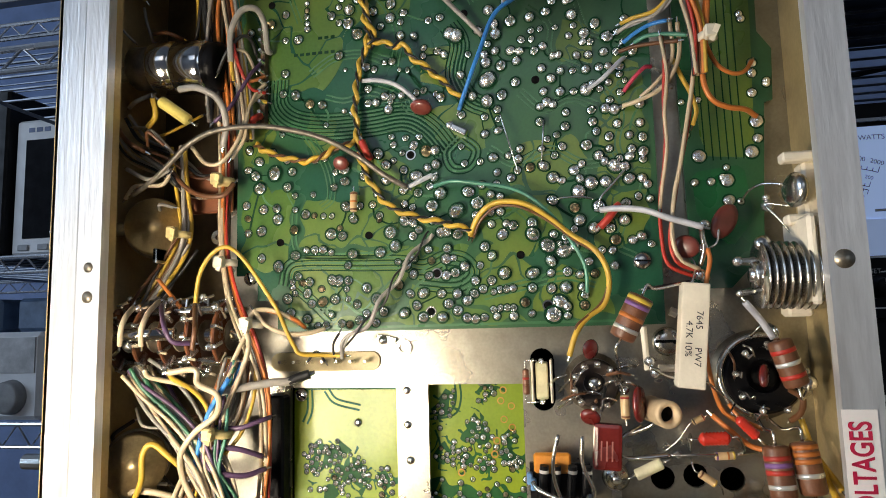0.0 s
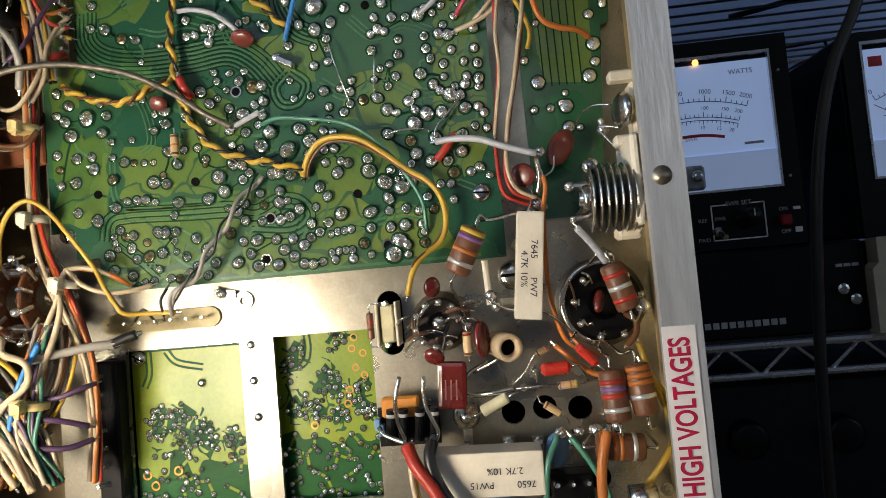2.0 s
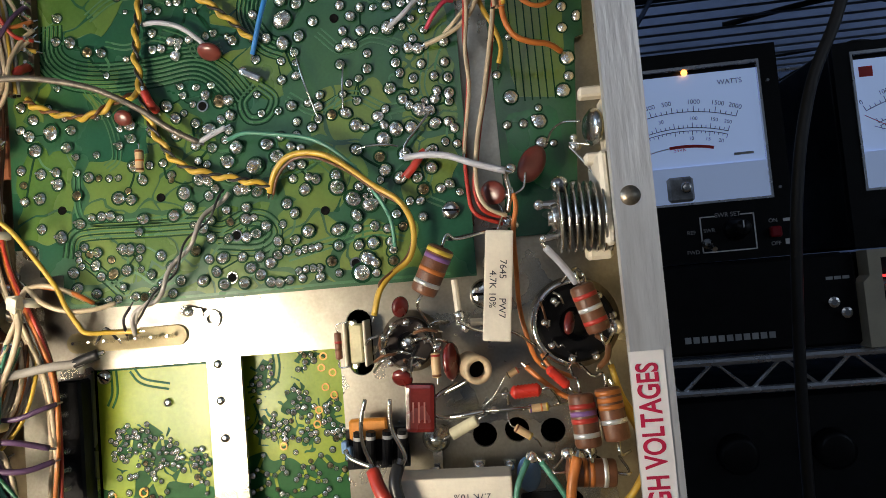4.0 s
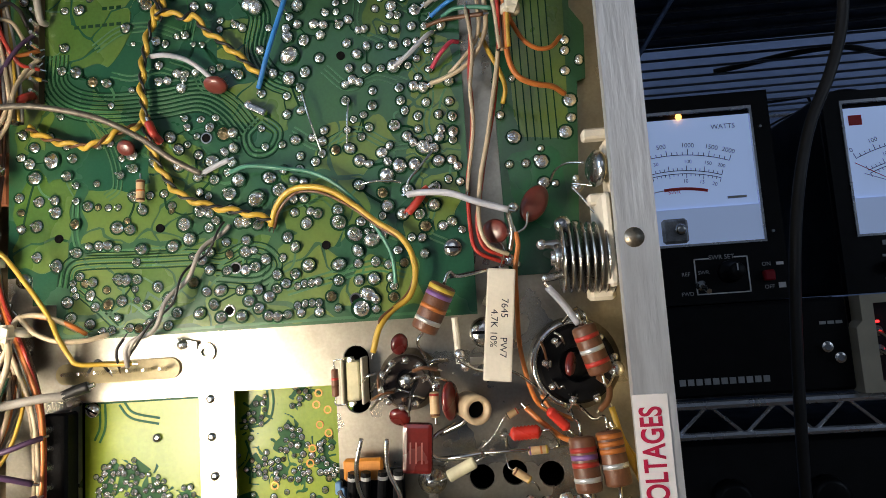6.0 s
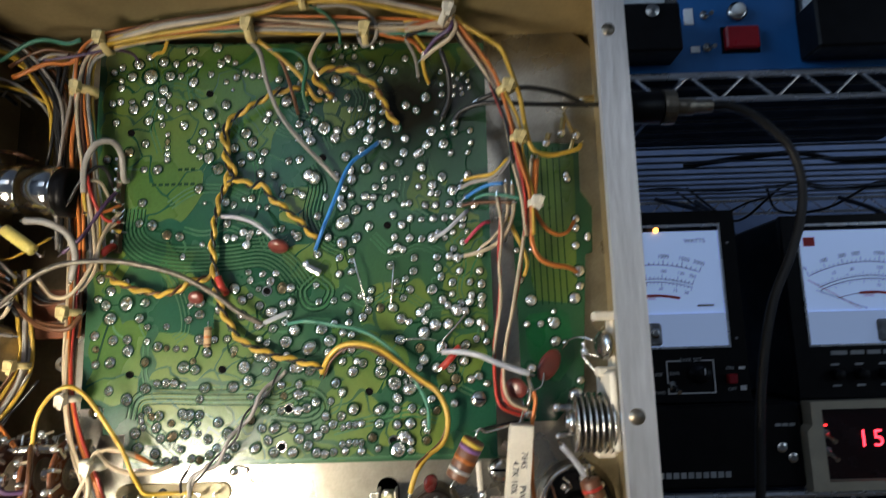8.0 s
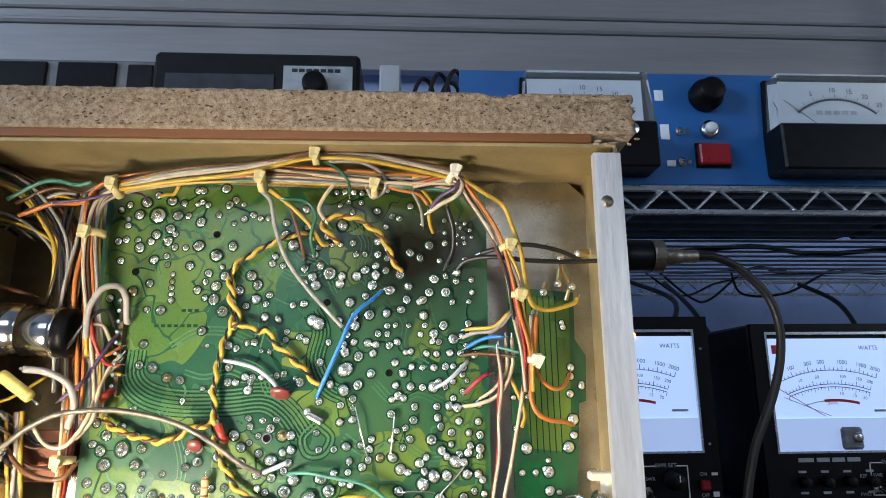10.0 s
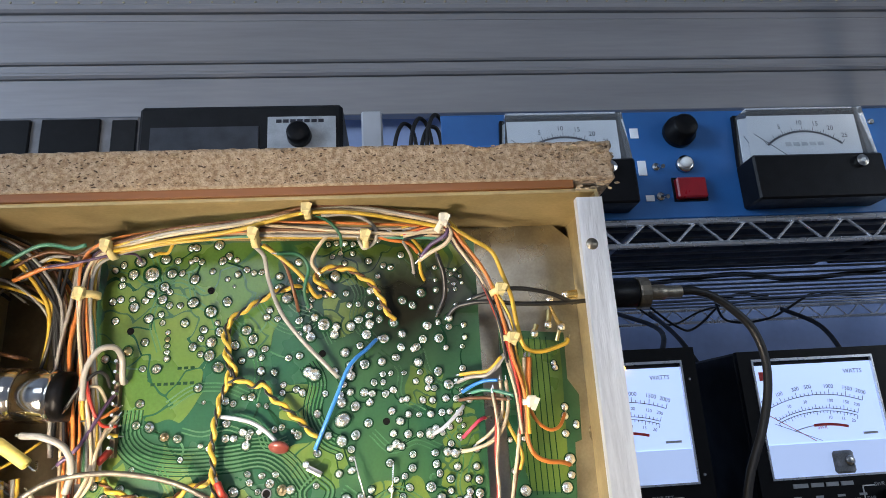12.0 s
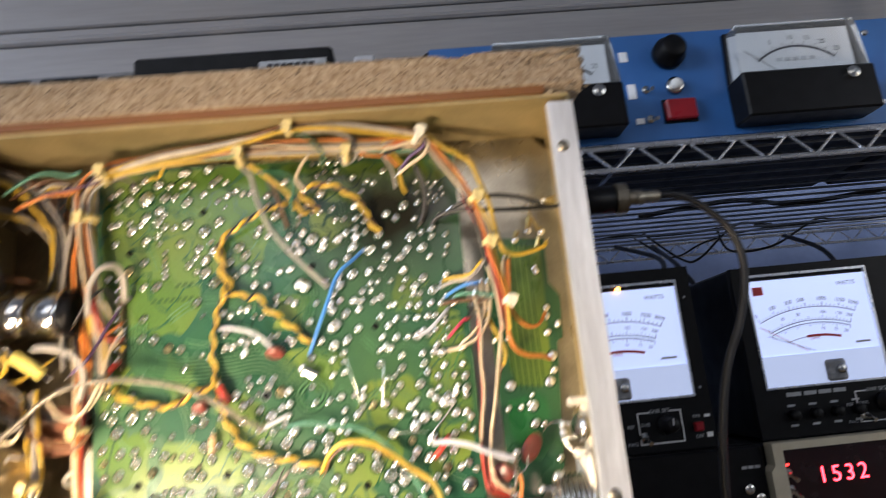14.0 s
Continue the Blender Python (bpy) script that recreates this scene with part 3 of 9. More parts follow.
def wattmeter(label, x0, x1, z0, z1, y, card, brand, needle, lamp):
    """A black cabinet with a big dial, given a glow, above a control panel."""
    w = thing("wattmeter", label, "wattmeter", "wattmeters on the shelf")
    part("cabinet", box(x0, x1, y + 0.004, y + 0.15, z0, z1, 0.002), BLACK, w)
    cx0, cx1, cz0, cz1 = card
    part("bezel", plate(rect(x0, x1, z0, z1), y, y + 0.0045, [rect(cx0 - 0.0015, cx1 + 0.0015, cz0 - 0.0015, cz1 + 0.005)]), BLACK_PLASTIC, w)
    part("meter_rim", plate(rect(cx0 - 0.0015, cx1 + 0.0015, cz0 - 0.0015, cz1 + 0.005), y - 0.0008, y + 0.002, [rect(cx0, cx1, cz0, cz1 + 0.003)]), CHROME_WIRE, w, "clear plastic rim")
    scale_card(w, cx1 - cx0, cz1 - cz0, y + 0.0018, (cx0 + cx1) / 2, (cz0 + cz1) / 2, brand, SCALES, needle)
    cx = (cx0 + cx1) / 2 + (0.008 if brand else -0.005)
    part("needle_cover", box(cx - 0.0085, cx + 0.0085, y - 0.003, y + 0.001, cz0 + 0.0008, cz0 + 0.0175, 0.0018), mat("smoked_cover", (0.30, 0.31, 0.33), 0.25, 0, 0.5, 90), w, "grey plastic needle cover")
    part("zero_screw", lathe([(0.0036, 0), (0.0038, 0.0016), (0.002, 0.0022)], (cx + 0.003, y - 0.0030, cz0 + 0.010), (0, -1, 0), 14), STEEL, w, "", True)
    # gloss across the lower dial, put in as a weaker added glow
    part("gloss_band", box(cx0, cx1, y + 0.0005, y + 0.0012, cz0, cz0 + 0.024), glow("gloss_band_glow", (0.42, 0.56, 0.86), 0.29), w, "gloss over the lower dial, drawn as a weaker glow")
    if lamp:
        part("dial_lamp", lathe([(0.0015, 0), (0.0022, 0.0008), (0.0008, 0.0015)], (cx - 0.0015 + 0.012, y + 0.0005, cz1 + 0.001), (0, -1, 0), 10), glow("dial_lamp_glow", (1.0, 0.36, 0.07), 5), w, "glowing orange dial lamp")
    # control panel
    zc = (z0 + cz0) / 2 - 0.002
    for px in (x1 - 0.060, x1 - 0.026):
        part("box_line", box(px, px + 0.0008, y - 0.0005, y, z0 + 0.006, z0 + 0.030), WHITE, w)
    part("box_line", box(x1 - 0.060, x1 - 0.0252, y - 0.0005, y, z0 + 0.006, z0 + 0.0068), WHITE, w)
    part("box_line", box(x1 - 0.060, x1 - 0.050, y - 0.0005, y, z0 + 0.0292, z0 + 0.030), WHITE, w)
    part("box_line", box(x1 - 0.034, x1 - 0.0252, y - 0.0005, y, z0 + 0.0292, z0 + 0.030), WHITE, w)
    words("lettering", "SWR SET", 0.0042, pose(x1 - 0.042, y - 0.0006, z0 + 0.030), GREY_INK, w)
    knob = part("knob", lathe([(0.0075, 0), (0.0072, 0.004), (0.0058, 0.0045), (0.0052, 0.014), (0.0045, 0.015)], (x1 - 0.038, y, z0 + 0.020), (0, -1, 0), 20), BLACK_PLASTIC, w, "", True)
    part("pointer", box(x1 - 0.0384, x1 - 0.0376, y - 0.0154, y - 0.0148, z0 + 0.020, z0 + 0.0245), WHITE, knob)
    toggle(x1 - 0.057, y, z0 + 0.012, w)
    for txt, px, pz in (("REF", -0.066, 0.020), ("SWR", -0.0545, 0.0205), ("FWD", -0.066, 0.007), ("ON", -0.014, 0.0235), ("OFF", -0.0135, 0.0085)):
        words("lettering", txt, 0.0036, pose(x1 + px, y - 0.0006, z0 + pz), GREY_INK, w)
    part("push_button", box(x1 - 0.0175, x1 - 0.0105, y - 0.005, y, z0 + 0.0125, z0 + 0.0195, 0.001), RED_PLASTIC, w, "red push button")
    part("print_mark", box(x1 - 0.0075, x1 - 0.003, y - 0.0005, y, z0 + 0.0225, z0 + 0.0245), WHITE, w)
    part("print_mark", box(x1 - 0.0075, x1 - 0.003, y - 0.0005, y, z0 + 0.0075, z0 + 0.011), WHITE, w)
    for pz in (z0 + 0.045, z1 - 0.025):
        part("screw", lathe([(0.0015, 0), (0.001, 0.001)], (x1 - 0.007, y, pz), (0, -1, 0), 8), STEEL, w)
    return w


wattmeter("black wattmeter with white dial, glow added, on the black receiver", 0.108, 0.2395, 0.3515, 0.4925, 0.460, (0.1225, 0.2265, 0.3915, 0.4775), False, -26, True)
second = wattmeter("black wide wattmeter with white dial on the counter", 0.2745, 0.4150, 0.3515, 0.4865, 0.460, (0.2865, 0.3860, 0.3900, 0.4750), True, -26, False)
bars(second, 0.300, 0.460, 0.3822, 1, 0.012, 0.003)
bars(second, 0.3145, 0.460, 0.3822, 3, 0.010, 0.003)
for k in range(4):
    px = 0.302 + 0.0175 * k
    kn = part("knob", lathe([(0.0042, 0), (0.0038, 0.006), (0.003, 0.0065)], (px, 0.460, 0.368), (0, -1, 0), 14), BLACK_PLASTIC, second, "", True)
    bars(second, px - 0.003, 0.460, 0.3745, 1, 0.006)
    bars(second, px - 0.003, 0.460, 0.3595, 1, 0.006)

# black receiver under the first meter
receiver = thing("receiver", "black metal radio receiver under the wattmeter on the shelf", "receiver")
part("case", box(0.10, 0.268, 0.462, 0.70, 0.2925, 0.3512, 0.002), BLACK, receiver)
part("front_panel", box(0.098, 0.2690, 0.452, 0.462, 0.2925, 0.3505, 0.002), BLACK_PLASTIC, receiver)
for k in range(11):
    part("letter_mark", box(0.160 + 0.0052 * k, 0.1638 + 0.0052 * k, 0.4515, 0.452, 0.3005, 0.3045), GREY_INK, receiver)
for px in (0.252, 0.259):
    part("jack", lathe([(0.0035, 0), (0.0035, 0.003), (0.002, 0.0035)], (px, 0.452, 0.320 - (px - 0.252)), (0, -1, 0), 12), STEEL, receiver)
bars(receiver, 0.250, 0.452, 0.334, 3, 0.004, 0.002, 0.001)

# frequency counter with red digits
counter = thing("frequency_counter", "beige-framed frequency counter with red glowing digits", "frequency counter")
part("case", box(0.2745, 0.47, 0.456, 0.66, 0.2925, 0.3495, 0.002), BLACK, counter)
part("bezel", plate([(0.268, 0.291), (0.474, 0.291), (0.474, 0.3508), (0.272, 0.3508), (0.272, 0.335), (0.268, 0.331)], 0.444, 0.456, [rect(0.2795, 0.468, 0.297, 0.3455)]), BEIGE, counter, "beige plastic bezel")
part("window", box(0.2795, 0.468, 0.453, 0.455, 0.297, 0.3455), mat("dark_red_filter", (0.02, 0.004, 0.005), 0.25, 0, 0.1), counter, "dark red display filter")
LED = glow("red_led", (1.0, 0.03, 0.05), 6)
for k, d in enumerate("1532"):
    words("digit", d, 0.0165, pose(0.3115 + 0.0105 * k, 0.4525, 0.3235), LED, counter, 0, "red glowing digit")
words("digit", "0", 0.0165, pose(0.374, 0.4525, 0.3235), LED, counter, 0, "red glowing digit")
part("led", box(0.2845, 0.2865, 0.4518, 0.453, 0.333, 0.3345), glow("led_dot", (1.0, 0.03, 0.03), 3), counter)
for pz in (0.328, 0.316):
    toggle(0.284, 0.453, pz, counter)

# lower equipment in the dark
low = thing("equipment_box", "dark equipment box with round knobs on the bench shelf", "equipment")
part("case", box(0.13, 0.50, 0.47, 0.72, 0.16, 0.262, 0.003), BLACK, low)
for px in (0.19, 0.25, 0.31):
    part("knob", lathe([(0.013, 0), (0.012, 0.008), (0.009, 0.009)], (px, 0.47, 0.225), (0, -1, 0), 20), BLACK_PLASTIC, low, "", True)
low_stand = thing("equipment_stand", "dark metal stand under the equipment box", "stand")
part("stand_top", box(0.12, 0.52, 0.46, 0.74, 0.14, 0.16), BLACK, low_stand)
for px in (0.13, 0.50):
    part("leg", box(px, px + 0.01, 0.58, 0.60, -0.75, 0.14), BLACK, low_stand)

# blue panel with two meters
panel = thing("blue_metered_panel", "bright blue instrument panel with two meters on the wire shelf", "instrument panel")
part("front_panel", box(0.046, 0.475, 0.4365, 0.4385, 0.5935, 0.6890, 0.0006), BLUE, panel, "bright blue painted front")
part("cabinet", box(0.050, 0.471, 0.4387, 0.62, 0.5938, 0.6880, 0.001), BLACK, panel, "dark metal case")


def panel_meter(x0, x1, z0, zm, z1, parent):
    """A clear-topped panel meter with black lower half."""
    y = 0.4365
    b = part("meter", plate([(x0 + 0.004, z1), (x1 - 0.004, z1), (x1, zm), (x0, zm)], y - 0.020, y), GLASS, parent, "clear meter cover")
    b.visible_shadow = False
    part("meter_base", box(x0 - 0.002, x1 - 0.001, y - 0.026, y, z0, zm, 0.0015), BLACK_PLASTIC, parent)
    part("meter_back", plate([(x0 + 0.002, z1 + 0.002), (x1 - 0.002, z1 + 0.002), (x1 + 0.001, zm), (x0 - 0.001, zm)], y - 0.004, y), BLACK_PLASTIC, parent)
    cx, w, h = (x0 + x1) / 2, x1 - x0, z1 - zm
    c = part("dial", box(x0 + 0.006, x1 - 0.006, y - 0.006, y - 0.0045, zm + 0.002, z1 - 0.003), PLAIN_DIAL, parent, "white meter card")
    pz = zm - 0.55 * h
    part("scale_line", flat_arc(cx, pz, 1.12 * h, 1.16 * h, -40, 40, y - 0.0065), INK, c)
    for k in range(33):
        a = -40 + 80 * k / 32
        part("tick", flat_arc(cx, pz, 1.12 * h, (1.24 if k % 4 == 0 else 1.19) * h, a - 0.25, a + 0.25, y - 0.0066, seg=1), INK, c)
    for a, txt in ((-20, "5"), (-2, "10"), (12, "15"), (25, "20"), (38, "25")):
        words("numeral", txt, 0.13 * h, pose(cx + 1.32 * h * math.sin(radians(a)), y - 0.0067, pz + 1.32 * h * math.cos(radians(a))), INK, c)
    for k in range(5):
        part("print_bar", box(cx - 0.017 + 0.007 * k, cx - 0.012 + 0.007 * k, y - 0.0066, y - 0.006, zm + 0.30 * h, zm + 0.37 * h), GREY_INK, c)
    part("needle", rod((cx - 0.015, y - 0.008, zm + 0.05 * h), (cx - 0.043, y - 0.008, zm + 0.55 * h), 0.0003, None, 5), INK, c)
    part("zero_screw", lathe([(0.005, 0), (0.005, 0.003), (0.002, 0.004)], (x1 - 0.022, y - 0.026, zm - 0.008), (0, -1, 0), 14), STEEL, parent)


panel_meter(0.092, 0.195, 0.599, 0.636, 0.6790, panel)
panel_meter(0.2920, 0.4010, 0.5985, 0.636, 0.6800, panel)
kn = part("knob", lathe([(0.0135, 0), (0.0135, 0.006), (0.011, 0.008), (0.010, 0.016), (0.008, 0.017)], (0.2455, 0.4365, 0.6685), (0, -1, 0), 24), BLACK_PLASTIC, panel, "", True)
part("lamp_ring", lathe([(0.0072, 0), (0.0072, 0.004), (0.005, 0.0045)], (0.246, 0.4365, 0.6395), (0, -1, 0), 18), STEEL, panel, "", True)
part("lamp_lens", lathe([(0.005, 0), (0.0045, 0.003), (0.002, 0.0045)], (0.246, 0.432, 0.6395), (0, -1, 0), 14), mat("frosted_lens", (0.75, 0.75, 0.72), 0.3), panel, "frosted white lamp lens", True)
part("button", box(0.2345, 0.2595, 0.430, 0.4365, 0.609, 0.6265, 0.0012), RED_PLASTIC, panel, "red square push button")
part("button_frame", plate(rect(0.233, 0.261, 0.6075, 0.628), 0.435, 0.4365, [rect(0.2343, 0.2597, 0.6088, 0.6267)]), BLACK_PLASTIC, panel)
for pz in (0.638, 0.612):
    toggle(0.2215, 0.4365, pz, panel)
for px, pz, h in ((0.207, 0.669, 0.009), (0.2095, 0.6375, 0.013), (0.2125, 0.611, 0.005)):
    part("label_plate", box(px - 0.003, px + 0.004, 0.4358, 0.4365, pz - h / 2, pz + h / 2), WHITE, panel)
for pz in (0.676, 0.612):
    part("screw", lathe([(0.003, 0), (0.002, 0.0015)], (0.420, 0.4365, pz), (0, -1, 0), 10), STEEL, panel)

# made-up case, nearly out of view, added to darken the shelf from below
shelf_filler = thing("equipment_box", "long dark filler case added on the shelf beside the blue panel", "equipment")
part("case", box(0.484, 0.86, 0.455, 0.62, 0.5938, 0.672, 0.003), BLACK, shelf_filler)
part("front", box(0.490, 0.854, 0.4525, 0.4555, 0.599, 0.667, 0.001), BLACK_PLASTIC, shelf_filler)

# dark analyser left of the panel
analyser = thing("signal_analyser", "black instrument with grey control plate on the wire shelf", "test instrument")
part("case", box(-0.216, -0.038, 0.487, 0.68, 0.5935, 0.7300, 0.003), BLACK, analyser)
part("screen", box(-0.205, -0.112, 0.4855, 0.4875, 0.64, 0.7080), mat("dark_glass", (0.045, 0.05, 0.06), 0.35, spec=0.3), analyser, "dark screen")
part("control_plate", box(-0.104, -0.044, 0.4850, 0.4872, 0.64, 0.7165), mat("grey_plate", (0.42, 0.44, 0.46), 0.5), analyser, "grey control plate")
for k in range(7):
    part("letter_mark", box(-0.0965 + 0.0062 * k, -0.0918 + 0.0062 * k, 0.4844, 0.4850, 0.7105, 0.7135), INK, analyser)
part("knob", lathe([(0.011, 0), (0.010, 0.01), (0.008, 0.011)], (-0.076, 0.485, 0.697), (0, -1, 0), 20), BLACK_PLASTIC, analyser, "", True)
GREY_CASE = mat("grey_case_paint", (0.16, 0.165, 0.18), 0.5, 0, 0.2)
meter_case = thing("equipment_box", "dark grey case with two black windows on the wire shelf", "equipment")
part("case", box(-0.47, -0.262, 0.60, 0.80, 0.5935, 0.7830, 0.003), GREY_CASE, meter_case)
for x0, x1 in ((-0.455, -0.373), (-0.362, -0.302)):
    part("window", box(x0, x1, 0.5965, 0.6005, 0.70, 0.7780, 0.001), BLACK_PLASTIC, meter_case, "black window")
part("side_panel", box(-0.290, -0.264, 0.5960, 0.6005, 0.60, 0.7760, 0.001), BLACK, meter_case)
pale_post = thing("equipment_box", "pale grey upright box between the instruments", "equipment")
part("case", box(-0.028, -0.004, 0.63, 0.75, 0.5935, 0.8000, 0.002), WALL_GREY, pale_post)
for k, (dx, dz) in enumerate(((0.0, 0.0), (0.018, 0.006), (0.029, -0.004), (0.036, 0.010))):
    loop = thing("cable", "black cable looped beside the blue panel", "cable", "cables beside the panel")
    part("jacket", sweep(glide([(0.008 + dx, 0.60, 0.5965), (0.006 + dx, 0.60, 0.68), (0.010 + dx, 0.60, 0.745 + dz), (0.022 + dx, 0.61, 0.772 + dz), (0.034 + dx, 0.62, 0.745), (0.036 + dx, 0.63, 0.60)]), 0.0024, 7), RUBBER, loop, "", True)

# oscilloscope and boxes on the far shelves
scope = thing("oscilloscope", "pale grey oscilloscope with dark screen on the wire shelf", "oscilloscope")
part("case", box(-0.705, -0.44, 0.71, 0.83, 0.4555, 0.6385, 0.004), WHITE, scope)
part("screen", box(-0.686, -0.50, 0.7085, 0.7105, 0.478, 0.610), mat("scope_glass", (0.010, 0.011, 0.014), 0.7, spec=0.05), scope, "black screen")
bars(scope, -0.684, 0.71, 0.621, 3, 0.009, 0.006, 0.003, mat("blue_grey_print", (0.10, 0.14, 0.28), 0.5))
for k in range(3):
    part("button", box(-0.692 + 0.03 * k, -0.676 + 0.03 * k, 0.7075, 0.710, 0.462, 0.470, 0.001), GREY_INK, scope)
printer = thing("equipment_box", "white plastic box with grey panel on the wire shelf", "equipment")
part("case", box(-0.86, -0.650, 0.71, 0.95, 0.2455, 0.3570, 0.006), WHITE, printer)
part("panel", box(-0.85, -0.658, 0.7085, 0.7105, 0.305, 0.350), mat("pale_grey_plastic", (0.5, 0.5, 0.5), 0.5), printer)
part("knob", lathe([(0.022, 0), (0.02, 0.012), (0.016, 0.013)], (-0.69, 0.71, 0.275), (0, -1, 0), 20), mat("grey_knob", (0.3, 0.3, 0.3), 0.5), printer, "", True)
tower = thing("equipment_box", "tall dark box beside the oscilloscope", "equipment")
part("case", box(-0.80, -0.708, 0.70, 0.95, 0.4555, 0.680, 0.003), BLACK, tower)
for k, x0 in enumerate((-0.80, -0.72, -0.66)):
    bin_ = thing("storage_bin", "small blue-grey plastic bin on the shelf", "bin", "bins on the shelf")
    part("bin_body", box(x0, x0 + 0.055, 0.74, 0.86, 0.3572 if x0 < -0.66 else 0.2455, 0.402 if x0 < -0.66 else 0.31, 0.005), mat("blue_bin", (0.10, 0.16, 0.26), 0.5), bin_)

# coax plug and black cable
coax = thing("coax_cable", "black coaxial cable with nickel plug on the chassis side", "cable")
PLUG = Vector((0.1235, 0.2580, 0.4979))
part("adapter", lathe([(0.0060, 0), (0.0072, 0.001), (0.0072, PLUG.x - 0.0945), (0.006, PLUG.x - 0.0940)], (0.0885, PLUG.y, PLUG.z), (1, 0, 0), 20), BLACK_PLASTIC, coax, "black plug body", True)
part("collar", lathe([(0.0074, 0), (0.0077, 0.001), (0.0077, 0.0052), (0.005, 0.0056)], (PLUG.x - 0.0054, PLUG.y, PLUG.z), (1, 0, 0), 20), DARK_STEEL, coax, "knurled nickel collar")
part("sleeve", lathe([(0.0038, 0), (0.0038, 0.0085), (0.0031, 0.009), (0.0031, 0.0165), (0.0027, 0.017)], (PLUG.x, PLUG.y, PLUG.z), (1, 0, 0), 16), DARK_STEEL, coax, "dull nickel sleeve", True)
part("jacket", sweep(glide([PLUG + Vector((0.0165, 0, 0.0002)), *[(0.1477, 0.2580, 0.4978), (0.1573, 0.2590, 0.4945), (0.1664, 0.2600, 0.4876), (0.1744, 0.2610, 0.4786), (0.1784, 0.2620, 0.4651), (0.1766, 0.2620, 0.4494), (0.1703, 0.2620, 0.4319), (0.1598, 0.2620, 0.4104)], (0.152, 0.262, 0.380), (0.148, 0.264, 0.34), (0.146, 0.268, 0.28), (0.15, 0.28, 0.2), (0.16, 0.29, 0.1635)]), 0.0020, 10), RUBBER, coax, "black rubber jacket", True)
for pts in (((0.30, 0.80, 0.58), (0.318, 0.70, 0.54), (0.29, 0.64, 0.50), (0.285, 0.62, 0.46)), ((0.36, 0.82, 0.58), (0.35, 0.72, 0.53), (0.352, 0.66, 0.47)), ((0.54, 0.80, 0.575), (0.55, 0.74, 0.54), (0.53, 0.68, 0.49), (0.52, 0.66, 0.46)), ((0.30, 0.70, 0.5955), (0.40, 0.66, 0.5955), (0.50, 0.70, 0.5955), (0.60, 0.66, 0.5955))):
    cable = thing("cable", "thin black cable behind the wattmeters", "cable", "cables behind the meters")
    part("jacket", sweep(glide(pts), 0.003, 7), RUBBER, cable, "", True)

rc = random.Random(31)
for k in range(6):
    # slack leads lying in a tangle on the wire shelf
    x, y = rc.uniform(0.27, 0.66), rc.uniform(0.815, 0.86)
    lead = thing("cable", "slack black lead tangled on the wire shelf", "cable", "leads on the shelf")
    pts = [(x + 0.05 * j + rc.uniform(-0.012, 0.012), y + rc.uniform(-0.015, 0.012), 0.596 + 0.003 * (k % 3) + (rc.uniform(-0.045, -0.01) if j in (1, 2) and k % 2 else 0)) for j in range(5)]
    part("jacket", sweep(glide(pts), rc.uniform(0.0013, 0.0022), 7), RUBBER, lead, "", True)

JOINT_PLACES = []
JOINT_PLACES += [(-110.7, 383.1, 1.7), (-92.1, 385.4, 1.3), (-88.7, 385.4, 1.5), (-85.2, 385.3, 1.7), (-82.0, 384.2, 1.3), (-73.4, 383.2, 1.9), (-96.6, 383.6, 1.9), (-103.6, 379.5, 2.1), (-62.5, 383.3, 2.1), (-56.5, 385.4, 1.9), (-75.2, 378.9, 1.5), (-97.9, 373.3, 1.1), (-95.4, 375.4, 1.5), (-93.5, 372.9, 1.5), (-90.8, 373.1, 1.5), (-97.7, 371.1, 1.1), (-96.8, 368.9, 1.1), (-91.7, 368.8, 1.7), (-99.8, 366.9, 1.7), (-89.9, 364.8, 1.5), (-98.6, 361.4, 1.7), (-91.7, 359.1, 1.7), (-87.6, 356.4, 1.3), (-84.2, 356.7, 1.3), (-85.5, 365.3, 1.9), (-86.0, 370.3, 1.3), (-81.4, 373.4, 1.9), (-79.1, 373.1, 1.9), (-75.3, 373.1, 1.5), (-76.0, 369.9, 1.1), (-75.4, 366.1, 1.1), (-80.5, 366.2, 1.7)]
JOINT_PLACES += [(-71.8, 364.0, 1.5), (-81.9, 360.5, 1.3), (-77.9, 357.0, 1.3), (-74.8, 356.5, 1.5), (-71.0, 358.1, 1.5), (-68.3, 360.6, 1.3), (-68.0, 370.1, 1.7), (-64.6, 356.9, 1.5), (-64.0, 365.7, 2.1), (-61.5, 361.0, 1.7), (-55.6, 370.7, 1.7), (-51.2, 367.4, 1.5), (-46.2, 367.4, 1.9), (-53.5, 360.3, 1.9), (-48.7, 362.9, 1.7), (-46.4, 358.5, 1.7), (-39.2, 358.3, 1.7), (-39.4, 367.0, 1.7), (-49.7, 374.5, 1.7), (-43.9, 373.8, 1.5), (-37.5, 373.6, 1.7), (-55.7, 379.4, 1.3), (-49.6, 380.4, 1.7), (-43.9, 383.5, 1.5), (-42.9, 379.3, 1.5), (-52.5, 378.0, 1.7), (-37.4, 379.7, 1.9), (-34.6, 380.0, 1.3), (-30.5, 376.6, 1.7), (-34.1, 374.5, 1.7), (-24.8, 376.8, 1.3), (-20.2, 380.1, 1.7)]
